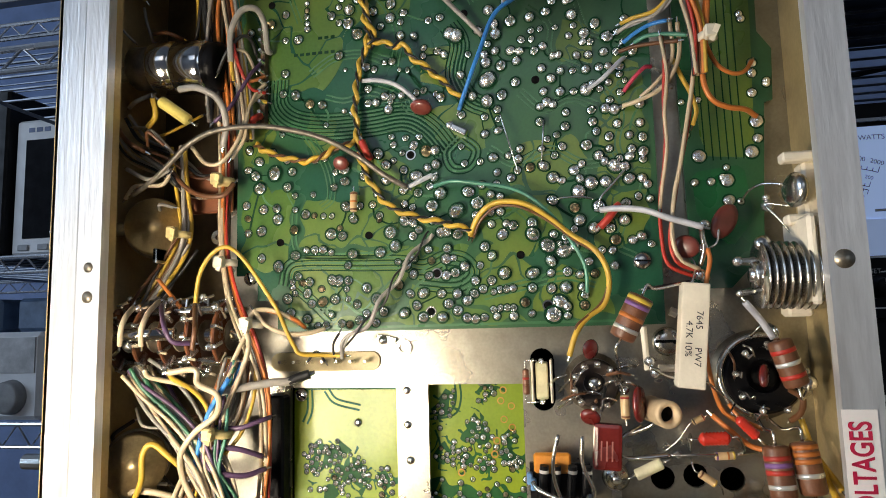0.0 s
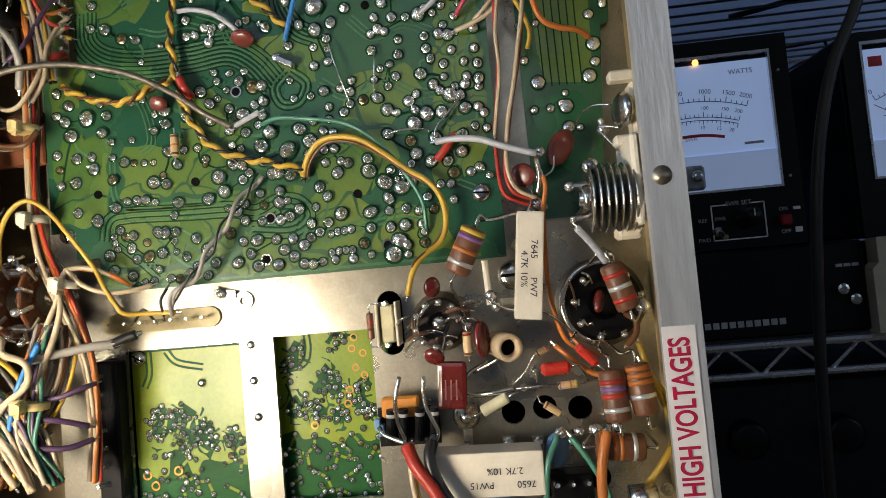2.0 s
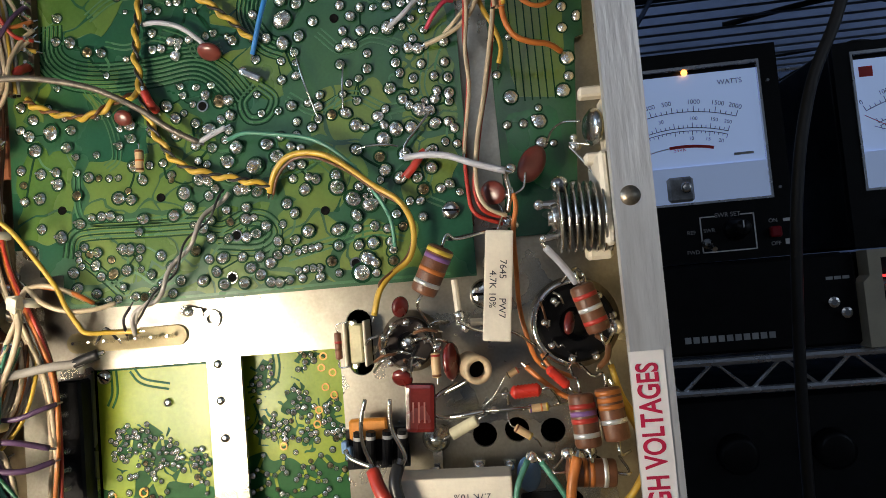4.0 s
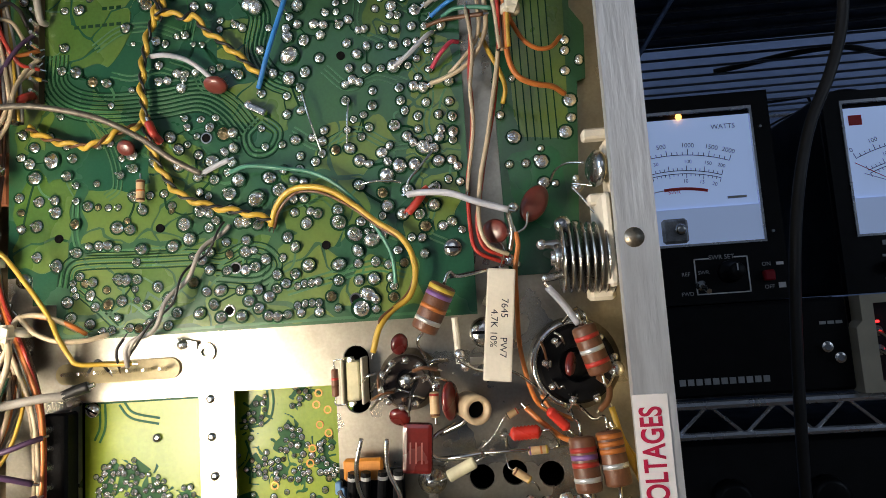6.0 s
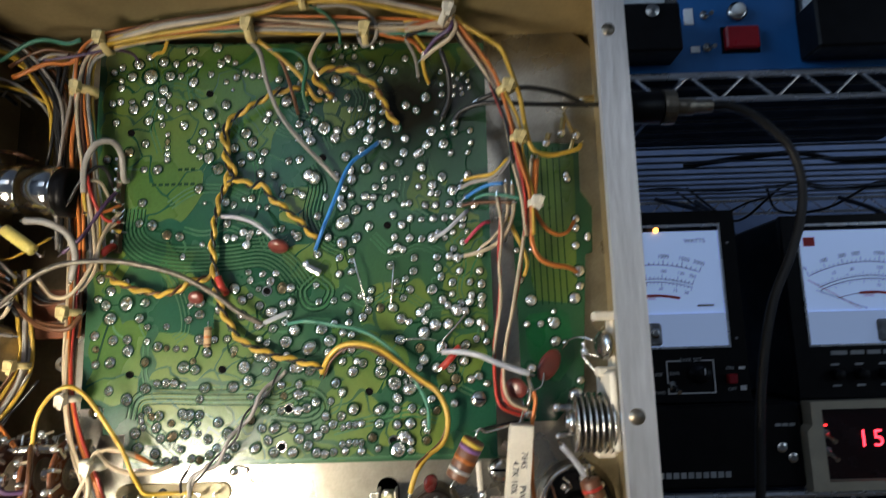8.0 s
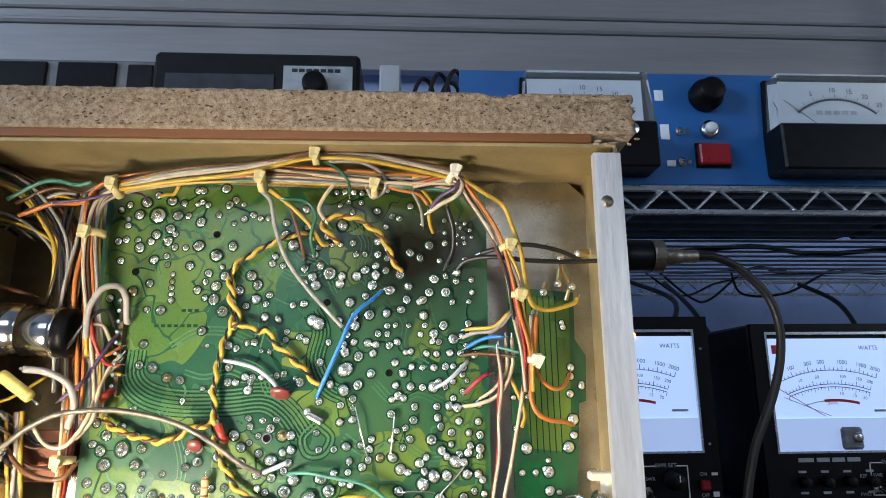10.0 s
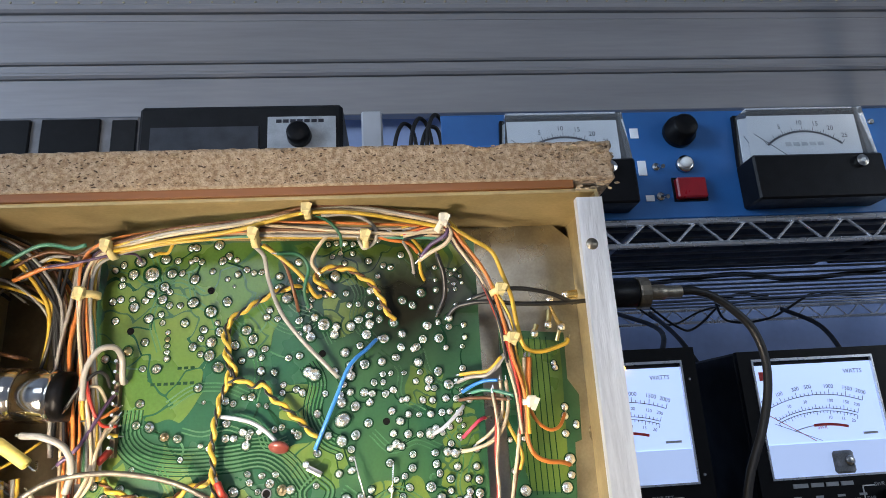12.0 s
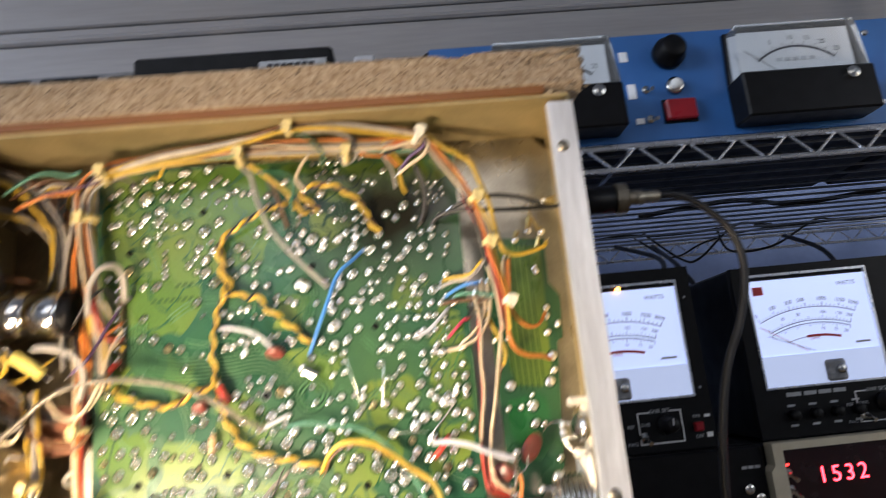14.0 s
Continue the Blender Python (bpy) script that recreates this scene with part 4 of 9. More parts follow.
JOINT_PLACES += [(-16.1, 373.6, 2.1), (-26.7, 371.3, 1.7), (-24.1, 368.1, 1.5), (-27.2, 366.6, 1.5), (-20.7, 371.1, 1.5), (-29.8, 364.2, 1.9), (-33.5, 366.8, 1.7), (-36.8, 363.2, 1.7), (-33.5, 360.6, 1.9), (-30.2, 357.9, 1.7), (-27.1, 357.4, 1.5), (-23.8, 357.9, 1.5), (-20.2, 367.0, 1.3), (-17.9, 367.7, 1.3), (-15.5, 367.8, 1.3), (-13.2, 368.1, 1.3), (-20.4, 360.6, 1.3), (-18.0, 361.0, 1.3), (-15.5, 361.1, 1.3), (-13.3, 361.0, 1.3), (-19.3, 358.2, 1.5), (-13.2, 358.0, 1.5), (-9.0, 362.9, 1.9), (-6.7, 358.8, 1.5), (-5.9, 373.2, 2.1), (0.5, 373.1, 1.5), (6.4, 373.3, 1.7), (10.7, 372.1, 1.5), (-6.3, 367.9, 1.7), (0.6, 367.5, 1.7), (5.6, 367.7, 1.9), (11.1, 367.7, 1.5)]
JOINT_PLACES += [(11.9, 364.9, 1.3), (3.4, 362.8, 2.4), (5.7, 361.1, 1.7), (11.7, 361.3, 1.5), (0.8, 358.2, 2.6), (5.7, 357.7, 1.5), (13.9, 376.6, 1.5), (15.8, 372.3, 1.5), (22.7, 374.8, 1.7), (18.7, 380.4, 1.3), (22.2, 380.2, 1.5), (9.2, 382.1, 1.7), (5.4, 380.6, 2.4), (0.7, 377.4, 1.9), (3.9, 383.3, 1.3), (6.0, 385.7, 1.3), (-116.2, 426.7, 1.7), (-112.0, 421.9, 1.7), (-106.2, 425.0, 1.7), (-100.2, 421.5, 1.5), (-116.8, 418.6, 1.5), (-113.6, 416.1, 1.9), (-105.4, 416.6, 2.6), (-111.6, 410.9, 2.1), (-98.0, 416.8, 1.7), (-99.9, 410.8, 1.9), (-117.4, 404.4, 1.5), (-110.1, 402.4, 1.7), (-104.4, 402.5, 1.7), (-96.8, 407.2, 1.3), (-96.8, 401.6, 1.3), (-103.9, 398.2, 2.1)]
JOINT_PLACES += [(-116.6, 399.1, 1.3), (-116.3, 393.2, 1.5), (-110.8, 393.8, 1.9), (-97.0, 393.6, 1.9), (-92.4, 399.5, 1.7), (-88.9, 398.9, 1.1), (-85.2, 398.5, 1.1), (-81.7, 398.3, 1.1), (-82.0, 391.2, 1.9), (-77.4, 390.3, 1.9), (-78.5, 393.3, 1.3), (-75.9, 401.7, 1.9), (-70.3, 401.6, 1.3), (-65.3, 401.7, 1.5), (-73.0, 396.7, 1.7), (-62.7, 397.4, 1.3), (-62.7, 395.7, 1.1), (-76.7, 416.4, 2.1), (-80.2, 415.5, 1.3), (-76.3, 411.5, 1.7), (-80.7, 409.5, 1.5), (-89.3, 407.2, 1.3), (-84.4, 421.0, 1.3), (-88.6, 420.2, 1.1), (-68.5, 413.2, 1.9), (-62.8, 421.4, 2.1), (-59.7, 416.8, 1.7), (-59.8, 410.8, 1.9), (-63.5, 405.8, 1.3), (-57.5, 427.7, 1.3), (-56.7, 424.5, 1.3), (-51.9, 426.8, 1.3)]
JOINT_PLACES += [(-53.4, 420.9, 1.1), (-48.7, 423.7, 1.7), (-46.6, 427.0, 1.3), (-43.9, 421.1, 2.1), (-40.6, 421.0, 1.7), (-56.8, 418.3, 1.3), (-52.8, 414.3, 1.5), (-48.0, 411.7, 2.1), (-43.6, 414.5, 1.5), (-40.3, 415.6, 1.7), (-41.1, 410.6, 1.5), (-42.9, 407.5, 1.3), (-53.2, 406.4, 1.7), (-47.5, 405.2, 1.7), (-38.8, 404.4, 2.4), (-42.2, 399.9, 2.1), (-52.7, 401.2, 1.5), (-49.8, 399.7, 1.3), (-53.0, 394.7, 1.9), (-49.7, 393.9, 1.9), (-47.4, 391.2, 1.5), (-49.8, 388.9, 1.5), (-58.4, 390.7, 2.4), (-39.0, 389.7, 2.1), (-42.1, 394.5, 1.7), (-21.5, 425.8, 1.5), (-16.4, 426.7, 1.5), (-30.6, 421.8, 1.3), (-29.5, 415.2, 1.3), (-23.6, 415.4, 1.3), (-18.7, 416.6, 1.7), (-13.0, 416.8, 1.5)]
JOINT_PLACES += [(-8.8, 419.0, 1.5), (-9.5, 415.4, 1.5), (-17.4, 410.9, 1.5), (-12.3, 408.6, 1.5), (-9.9, 411.2, 1.5), (-23.2, 406.6, 1.7), (-17.8, 406.7, 1.3), (-5.3, 412.0, 1.5), (-0.4, 412.0, 1.9), (1.3, 422.1, 1.3), (4.8, 423.3, 1.3), (6.6, 418.9, 1.5), (-0.9, 418.6, 1.3), (3.8, 415.7, 1.5), (2.8, 407.6, 1.9), (5.8, 406.3, 1.5), (8.0, 426.2, 1.5), (15.2, 418.6, 1.9), (19.2, 414.5, 1.7), (23.1, 416.7, 1.5), (21.2, 412.3, 1.5), (18.9, 423.6, 1.5), (23.3, 421.3, 1.5), (30.2, 421.2, 1.5), (34.8, 420.2, 1.7), (30.8, 416.1, 1.5), (34.7, 415.0, 1.9), (34.5, 412.2, 1.5), (29.9, 413.5, 1.7), (24.7, 410.2, 2.4), (26.4, 412.8, 1.5), (28.0, 409.8, 1.7)]
JOINT_PLACES += [(29.3, 405.4, 1.9), (33.7, 405.3, 1.7), (35.5, 403.1, 1.5), (10.4, 409.8, 1.7), (13.1, 411.9, 1.5), (12.2, 406.5, 1.7), (16.1, 404.8, 2.4), (21.2, 404.9, 1.9), (11.6, 401.8, 2.4), (2.3, 399.3, 1.9), (9.9, 396.1, 1.9), (18.4, 396.2, 2.1), (32.1, 398.9, 1.3), (35.9, 397.8, 1.5), (27.8, 396.7, 1.7), (26.9, 390.7, 1.9), (16.1, 388.4, 1.9), (11.5, 391.5, 1.9), (21.9, 387.9, 1.7), (23.6, 383.8, 1.9), (9.5, 388.4, 1.3), (32.5, 384.7, 1.7), (29.3, 383.5, 1.5), (35.5, 381.8, 1.3), (-28.4, 404.4, 2.1), (-25.1, 399.9, 2.1), (-20.0, 402.8, 1.5), (-16.7, 401.9, 1.5), (-32.8, 397.4, 2.6), (-25.7, 395.3, 1.7), (-20.2, 396.2, 1.5), (-16.7, 396.2, 1.5)]
JOINT_PLACES += [(-20.2, 391.8, 1.3), (-14.8, 391.7, 1.5), (-12.3, 390.8, 1.7), (-16.2, 387.8, 1.9), (-5.4, 391.4, 1.9), (-5.3, 387.3, 2.4), (2.1, 386.9, 1.7), (-0.1, 382.9, 2.6), (6.1, 383.6, 1.3), (-22.9, 383.6, 1.7), (-32.7, 388.7, 1.9), (-37.1, 390.0, 1.9), (-36.8, 383.6, 1.7), (-115.9, 475.8, 1.5), (-107.2, 478.7, 2.1), (-100.8, 482.1, 1.7), (-101.0, 471.2, 1.3), (-95.4, 470.9, 1.9), (-91.8, 485.8, 1.1), (-91.8, 482.9, 1.1), (-91.8, 480.2, 1.1), (-91.8, 477.6, 1.1), (-91.5, 474.9, 1.3), (-78.2, 462.4, 1.7), (-75.9, 456.5, 0.9), (-101.0, 457.2, 1.5), (-101.9, 448.8, 1.5), (-96.6, 447.8, 1.9), (-90.6, 443.8, 1.7), (-85.4, 442.8, 1.7), (-81.2, 479.2, 1.7), (-78.1, 476.0, 1.3)]
JOINT_PLACES += [(-78.3, 482.7, 1.3), (-73.8, 480.7, 2.1), (-74.4, 475.3, 2.1), (-70.4, 470.4, 2.4), (-64.0, 479.0, 1.9), (-56.8, 481.4, 2.1), (-57.1, 475.4, 1.9), (-51.8, 477.1, 1.5), (-53.1, 473.5, 1.3), (-53.2, 467.9, 1.7), (-61.1, 472.6, 1.5), (-42.0, 472.9, 1.3), (-37.5, 473.5, 1.5), (-47.7, 467.1, 1.5), (-44.0, 461.9, 1.3), (-44.3, 458.7, 1.3), (-38.7, 459.7, 1.5), (-36.1, 458.3, 1.5), (-33.7, 466.6, 2.1), (-56.8, 457.7, 1.5), (-59.7, 457.6, 1.3), (-67.1, 456.5, 1.7), (-64.1, 455.3, 1.3), (-50.7, 453.7, 1.1), (-53.9, 454.2, 0.9), (-66.5, 447.7, 1.5), (-66.6, 441.8, 1.5), (-63.4, 441.7, 1.5), (-58.4, 438.6, 1.7), (-57.7, 441.9, 1.3), (-59.9, 443.9, 1.5), (-56.8, 443.6, 1.3)]
JOINT_PLACES += [(-53.2, 443.7, 1.5), (-47.3, 444.3, 1.3), (-44.4, 444.9, 1.3), (-39.8, 443.1, 1.1), (-37.9, 441.6, 1.7), (-72.8, 438.3, 1.5), (-76.3, 439.5, 1.1), (-102.3, 432.1, 1.1), (-84.0, 434.7, 1.1), (-110.1, 466.7, 1.1), (-110.1, 463.6, 1.1), (-110.0, 460.5, 1.1), (-110.0, 457.4, 1.1), (-110.0, 454.3, 1.1), (-110.0, 451.2, 1.1), (-110.0, 448.2, 1.1), (-109.9, 445.1, 1.1), (-109.9, 442.0, 1.1), (-109.9, 439.0, 1.1), (-18.6, 473.9, 1.9), (-12.2, 476.6, 1.5), (-16.6, 468.3, 1.7), (-10.4, 468.7, 1.9), (-3.2, 469.4, 1.7), (-23.0, 466.5, 1.7), (-31.3, 465.2, 2.6), (-16.3, 464.2, 1.9), (-19.3, 460.7, 1.3), (-2.9, 464.2, 1.3), (-2.9, 460.9, 1.3), (2.8, 470.9, 1.7), (5.1, 475.1, 1.7)]
JOINT_PLACES += [(12.0, 468.4, 1.9), (10.2, 474.2, 1.5), (12.7, 464.4, 1.3), (10.8, 460.6, 1.3), (0.4, 464.5, 1.1), (6.0, 464.3, 1.1), (16.4, 460.9, 1.9), (15.8, 457.7, 1.3), (18.4, 457.4, 1.3), (20.4, 464.3, 1.9), (24.5, 458.6, 2.1), (30.9, 465.1, 1.3), (27.8, 460.0, 1.3), (29.6, 456.1, 1.1), (-6.7, 460.9, 1.5), (-10.8, 457.1, 1.7), (-7.5, 456.5, 1.5), (-16.6, 457.5, 1.5), (-20.7, 456.6, 1.5), (-26.9, 457.5, 1.3), (-20.1, 453.4, 1.9), (-14.6, 451.7, 1.9), (-8.7, 452.9, 1.5), (-2.0, 456.1, 1.5), (1.2, 457.6, 1.5), (4.7, 453.2, 1.5), (6.8, 453.6, 1.5), (13.3, 452.7, 1.5), (17.4, 452.5, 1.5), (23.0, 453.0, 1.5), (27.4, 452.7, 1.5), (33.1, 452.1, 1.7)]
JOINT_PLACES += [(0.4, 449.1, 1.5), (7.1, 447.3, 1.5), (11.6, 447.1, 1.3), (16.3, 447.0, 1.5), (21.1, 447.4, 1.5), (24.3, 447.5, 1.3), (28.3, 447.0, 1.5), (3.7, 444.8, 1.7), (-9.4, 444.8, 1.7), (-19.7, 446.5, 2.8), (-30.0, 449.5, 1.5), (-25.7, 440.7, 1.7), (-14.6, 440.3, 1.9), (-20.2, 438.4, 2.4), (-21.3, 432.4, 1.3), (-16.5, 434.8, 1.5), (-16.5, 431.1, 1.1), (0.8, 440.1, 1.5), (6.8, 439.5, 1.7), (11.6, 439.1, 1.5), (16.1, 439.3, 2.1), (18.2, 441.2, 1.5), (20.9, 439.3, 1.3), (24.2, 441.3, 1.3), (28.1, 444.1, 1.3), (29.8, 441.6, 1.1), (28.1, 437.3, 1.3), (24.2, 434.7, 1.3), (22.5, 431.7, 1.7), (25.6, 431.0, 1.7), (28.0, 431.6, 1.1), (34.5, 432.3, 1.7)]
JOINT_PLACES += [(8.4, 431.5, 1.5), (17.5, 431.5, 1.5), (-0.9, 434.4, 1.5), (1.7, 435.9, 1.7), (3.9, 434.9, 1.5), (-1.1, 428.7, 1.7), (17.7, 427.2, 1.7), (26.3, 425.7, 1.5), (34.1, 425.4, 1.5), (-30.0, 434.0, 1.3), (-100.4, 519.9, 1.4), (-94.5, 517.4, 1.9), (-89.5, 516.7, 1.4), (-105.0, 516.7, 2.1), (-111.9, 515.6, 1.4), (-115.2, 513.4, 1.4), (-107.5, 511.3, 2.1), (-99.8, 511.1, 2.8), (-91.6, 511.0, 2.1), (-87.4, 511.1, 1.4), (-111.9, 509.4, 1.2), (-111.9, 506.6, 1.4), (-83.9, 522.2, 1.6), (-82.0, 522.3, 1.6), (-82.0, 517.1, 1.2), (-83.8, 516.0, 1.2), (-79.5, 515.8, 1.4), (-74.7, 511.5, 1.2), (-68.2, 507.8, 1.2), (-72.3, 523.2, 1.9), (-70.5, 516.0, 1.6), (-67.9, 518.1, 1.6)]
JOINT_PLACES += [(-64.6, 516.1, 1.2), (-63.9, 509.6, 1.4), (-60.3, 511.7, 1.4), (-57.1, 510.0, 1.4), (-54.0, 510.3, 1.2), (-65.4, 504.5, 0.7), (-81.9, 508.3, 1.9), (-94.3, 505.3, 1.9), (-92.2, 503.1, 1.4), (-99.9, 502.7, 2.1), (-94.7, 499.8, 1.9), (-91.9, 497.3, 1.4), (-87.5, 497.1, 1.2), (-115.2, 499.8, 1.4), (-112.1, 500.6, 1.4), (-107.2, 500.4, 1.4), (-106.2, 497.1, 1.9), (-101.9, 499.9, 1.4), (-113.4, 491.6, 1.4), (-99.9, 492.0, 1.9), (-95.0, 493.5, 1.4), (-94.2, 490.0, 1.2), (-85.1, 489.4, 1.6), (-82.0, 497.9, 2.3), (-74.4, 493.7, 2.6), (-71.7, 488.8, 1.2), (-68.0, 497.8, 1.9), (-46.2, 508.1, 1.6), (-45.9, 502.4, 2.1), (-42.8, 498.4, 2.1), (-42.2, 513.3, 1.4), (-38.0, 514.1, 1.6)]
JOINT_PLACES += [(-37.3, 506.4, 1.4), (-50.1, 493.5, 1.4), (-51.3, 490.5, 1.6), (-46.8, 489.6, 1.4), (-59.5, 485.2, 2.1), (-77.2, 486.3, 1.6), (-70.4, 485.1, 1.9), (-37.8, 488.4, 1.6), (-33.6, 494.2, 1.4), (-32.3, 497.5, 1.2), (-29.0, 502.2, 1.4), (-26.5, 498.6, 0.9), (-23.1, 498.7, 1.2), (-17.9, 499.5, 1.4), (-16.5, 494.4, 1.2), (-12.7, 494.5, 1.2), (-7.4, 500.1, 1.6), (-7.2, 494.5, 1.4), (-22.3, 507.1, 2.1), (-18.2, 513.1, 1.2), (-20.1, 517.6, 1.2), (-23.6, 516.2, 1.2), (-14.7, 517.4, 1.2), (-7.8, 513.6, 1.6), (-4.0, 506.6, 1.4), (-1.4, 511.3, 1.4), (1.7, 510.3, 1.4), (6.5, 515.9, 1.4), (-3.2, 523.1, 1.2), (-25.3, 521.9, 1.2), (-21.7, 522.3, 1.2), (-18.1, 522.1, 1.2)]
JOINT_PLACES += [(-14.4, 521.6, 1.2), (-7.1, 521.7, 1.2), (11.7, 508.1, 0.9), (16.2, 504.6, 0.9), (14.6, 498.4, 1.9), (6.4, 495.2, 1.6), (10.6, 493.0, 1.6), (-3.2, 497.1, 1.4), (-3.3, 492.8, 1.4), (-3.7, 487.5, 1.6), (2.3, 485.8, 1.9), (-8.0, 489.5, 1.6), (-7.9, 485.5, 2.1), (-12.5, 487.7, 1.9), (-15.9, 485.1, 1.9), (-22.1, 485.1, 1.6), (-22.9, 481.8, 1.9), (-27.3, 486.3, 2.6), (-31.2, 489.5, 1.9), (-34.3, 484.9, 1.9), (-32.9, 481.2, 1.9), (-37.7, 482.4, 1.4), (21.2, 509.6, 1.2), (21.3, 504.1, 0.9), (21.3, 499.5, 1.2), (26.1, 508.3, 0.9), (30.1, 508.4, 0.9), (28.1, 506.3, 0.9), (26.7, 503.1, 0.9), (32.3, 505.3, 0.9), (29.3, 501.9, 0.9), (32.8, 502.2, 0.9)]
JOINT_PLACES += [(29.8, 499.6, 0.9), (26.2, 499.3, 0.9), (19.0, 491.8, 1.2), (16.7, 483.9, 1.9), (21.5, 485.2, 1.4), (26.3, 486.8, 1.9), (26.0, 483.0, 1.6), (29.9, 492.4, 1.2), (14.6, 478.2, 1.9), (21.5, 478.2, 1.9), (11.6, 474.9, 1.9), (5.8, 480.8, 1.6), (-2.0, 479.0, 2.1), (-9.4, 481.2, 2.1), (32.5, 478.1, 1.4), (31.3, 474.3, 1.2), (32.5, 483.6, 1.4), (24.2, 474.0, 1.4)]
STRIP_JOINTS = []
STRIP_JOINTS += [(73.0, 464.2, 1.5), (75.5, 447.1, 1.7), (75.2, 443.3, 1.7), (79.7, 439.0, 1.5), (74.7, 435.9, 1.7), (75.4, 425.3, 2.4), (75.4, 419.0, 1.7), (73.0, 414.2, 2.4), (55.2, 413.9, 2.4), (64.1, 409.1, 1.3), (64.1, 404.5, 2.4), (53.0, 404.3, 1.5), (58.6, 404.3, 1.5), (64.2, 397.1, 2.1), (68.1, 396.5, 1.3), (73.3, 381.4, 1.7), (51.1, 422.1, 1.5), (56.2, 434.9, 1.3), (50.3, 434.6, 1.3), (72.5, 466.1, 1.4), (79.8, 440.0, 1.4), (62.6, 405.6, 1.4)]

# ---- main board: joints, traces, copper areas ----
def blob(name, outline, y, material, parent, thick=0.00012):
    """A flat copper area under the mask, with rounded corners."""
    corner = []
    for (ax, az), (bx, bz), (cx, cz) in zip(outline[-1:] + outline[:-1], outline, outline[1:] + outline[:1]):
        corner += [(bx + 0.12 * (ax - bx), bz + 0.12 * (az - bz)), (bx + 0.12 * (cx - bx), bz + 0.12 * (cz - bz))]
    return part(name, plate([(x / 1000, z / 1000) for x, z in corner], y - thick, y), material, parent)


def trace(pts, n, gap, w, y, material, parent, lift=0.0002):
    """n parallel copper tracks along a line of (x, z) in millimetres."""
    line = glide([(x / 1000, 0, z / 1000) for x, z in pts], 7)
    for k in range(n):
        off = (k - (n - 1) / 2) * gap / 1000
        bm, prev = bmesh.new(), None
        for i, p in enumerate(line):
            d = (line[min(i + 1, len(line) - 1)] - line[max(i - 1, 0)]).normalized()
            side = Vector((-d.z, 0, d.x))
            a, b = p + side * (off - w / 2000), p + side * (off + w / 2000)
            cur = [bm.verts.new((a.x, y - lift, a.z)), bm.verts.new((b.x, y - lift, b.z)), bm.verts.new((a.x, y, a.z)), bm.verts.new((b.x, y, b.z))]
            if prev:
                for i0, i1 in ((0, 1), (2, 0), (1, 3)):
                    bm.faces.new((prev[i0], prev[i1], cur[i1], cur[i0]))
            prev = cur
        bmesh.ops.recalc_face_normals(bm, faces=list(bm.faces))
        part("trace", bm, material, parent)


def inside(x, z, poly):
    c = False
    for (x0, z0), (x1, z1) in zip(poly, poly[1:] + poly[:1]):
        if (z0 > z) != (z1 > z) and x < (x1 - x0) * (z - z0) / (z1 - z0) + x0:
            c = not c
    return c


POURS = [[(-119, 380), (-100, 378), (-100, 393), (-97, 408), (-112, 414), (-119, 404)],
         [(-95, 387), (-60, 386), (-52, 396), (-70, 404), (-93, 405)],
         [(-102, 357), (-52, 356), (-8, 357), (-20, 360), (-46, 362), (-60, 358), (-100, 362)],
         [(-53, 359), (-38, 358), (-36, 370), (-50, 371)],
         [(-119, 419), (-108, 420), (-105, 434), (-112, 447), (-119, 448)],
         [(-106, 452), (-85, 449), (-76, 460), (-76, 477), (-92, 486), (-107, 478)],
         [(-70, 400), (-52, 397), (-46, 411), (-58, 422), (-72, 418)],
         [(-119, 495), (-85, 496), (-60, 500), (-46, 512), (-62, 520), (-119, 521)],
         [(-10, 421), (8, 423), (16, 414), (4, 402), (-12, 406)],
         [(-40, 425), (-22, 420), (-16, 432), (-30, 440), (-46, 436)],
         [(6, 452), (18, 450), (22, 462), (8, 468)],
         [(-8, 360), (4, 358), (22, 358), (20, 372), (4, 376)],
         [(-46, 448), (-34, 446), (-30, 460), (-44, 464)],
         [(16, 380), (34, 384), (36, 400), (22, 402)],
         [(-30, 484), (-14, 480), (-8, 492), (-26, 500)],
         # olive copper, put in partly for the lamp's yellow glow low on the board
         [(-100, 364), (-74, 362), (-56, 364), (-52, 374), (-36, 372), (-30, 384), (-50, 384.5), (-95, 384), (-99, 376)],
         [(-28, 362), (-10, 361), (-6, 376), (-16, 386), (-27, 380)],
         [(-92, 418), (-80, 422), (-78, 436), (-92, 440)],
         [(-119, 448), (-100, 450), (-78, 470), (-66, 480), (-60, 500), (-46, 512), (-46, 524), (-119, 524)],
         [(-64, 478), (-50, 476), (-44, 500), (-56, 508)], [(-24, 404), (2, 402), (6, 386), (-8, 380), (-24, 386)], [(-4, 500), (34, 506), (36, 520), (-40, 522), (-36, 508)],
         [(18, 404), (36, 404), (36, 448), (26, 452), (20, 430)]]
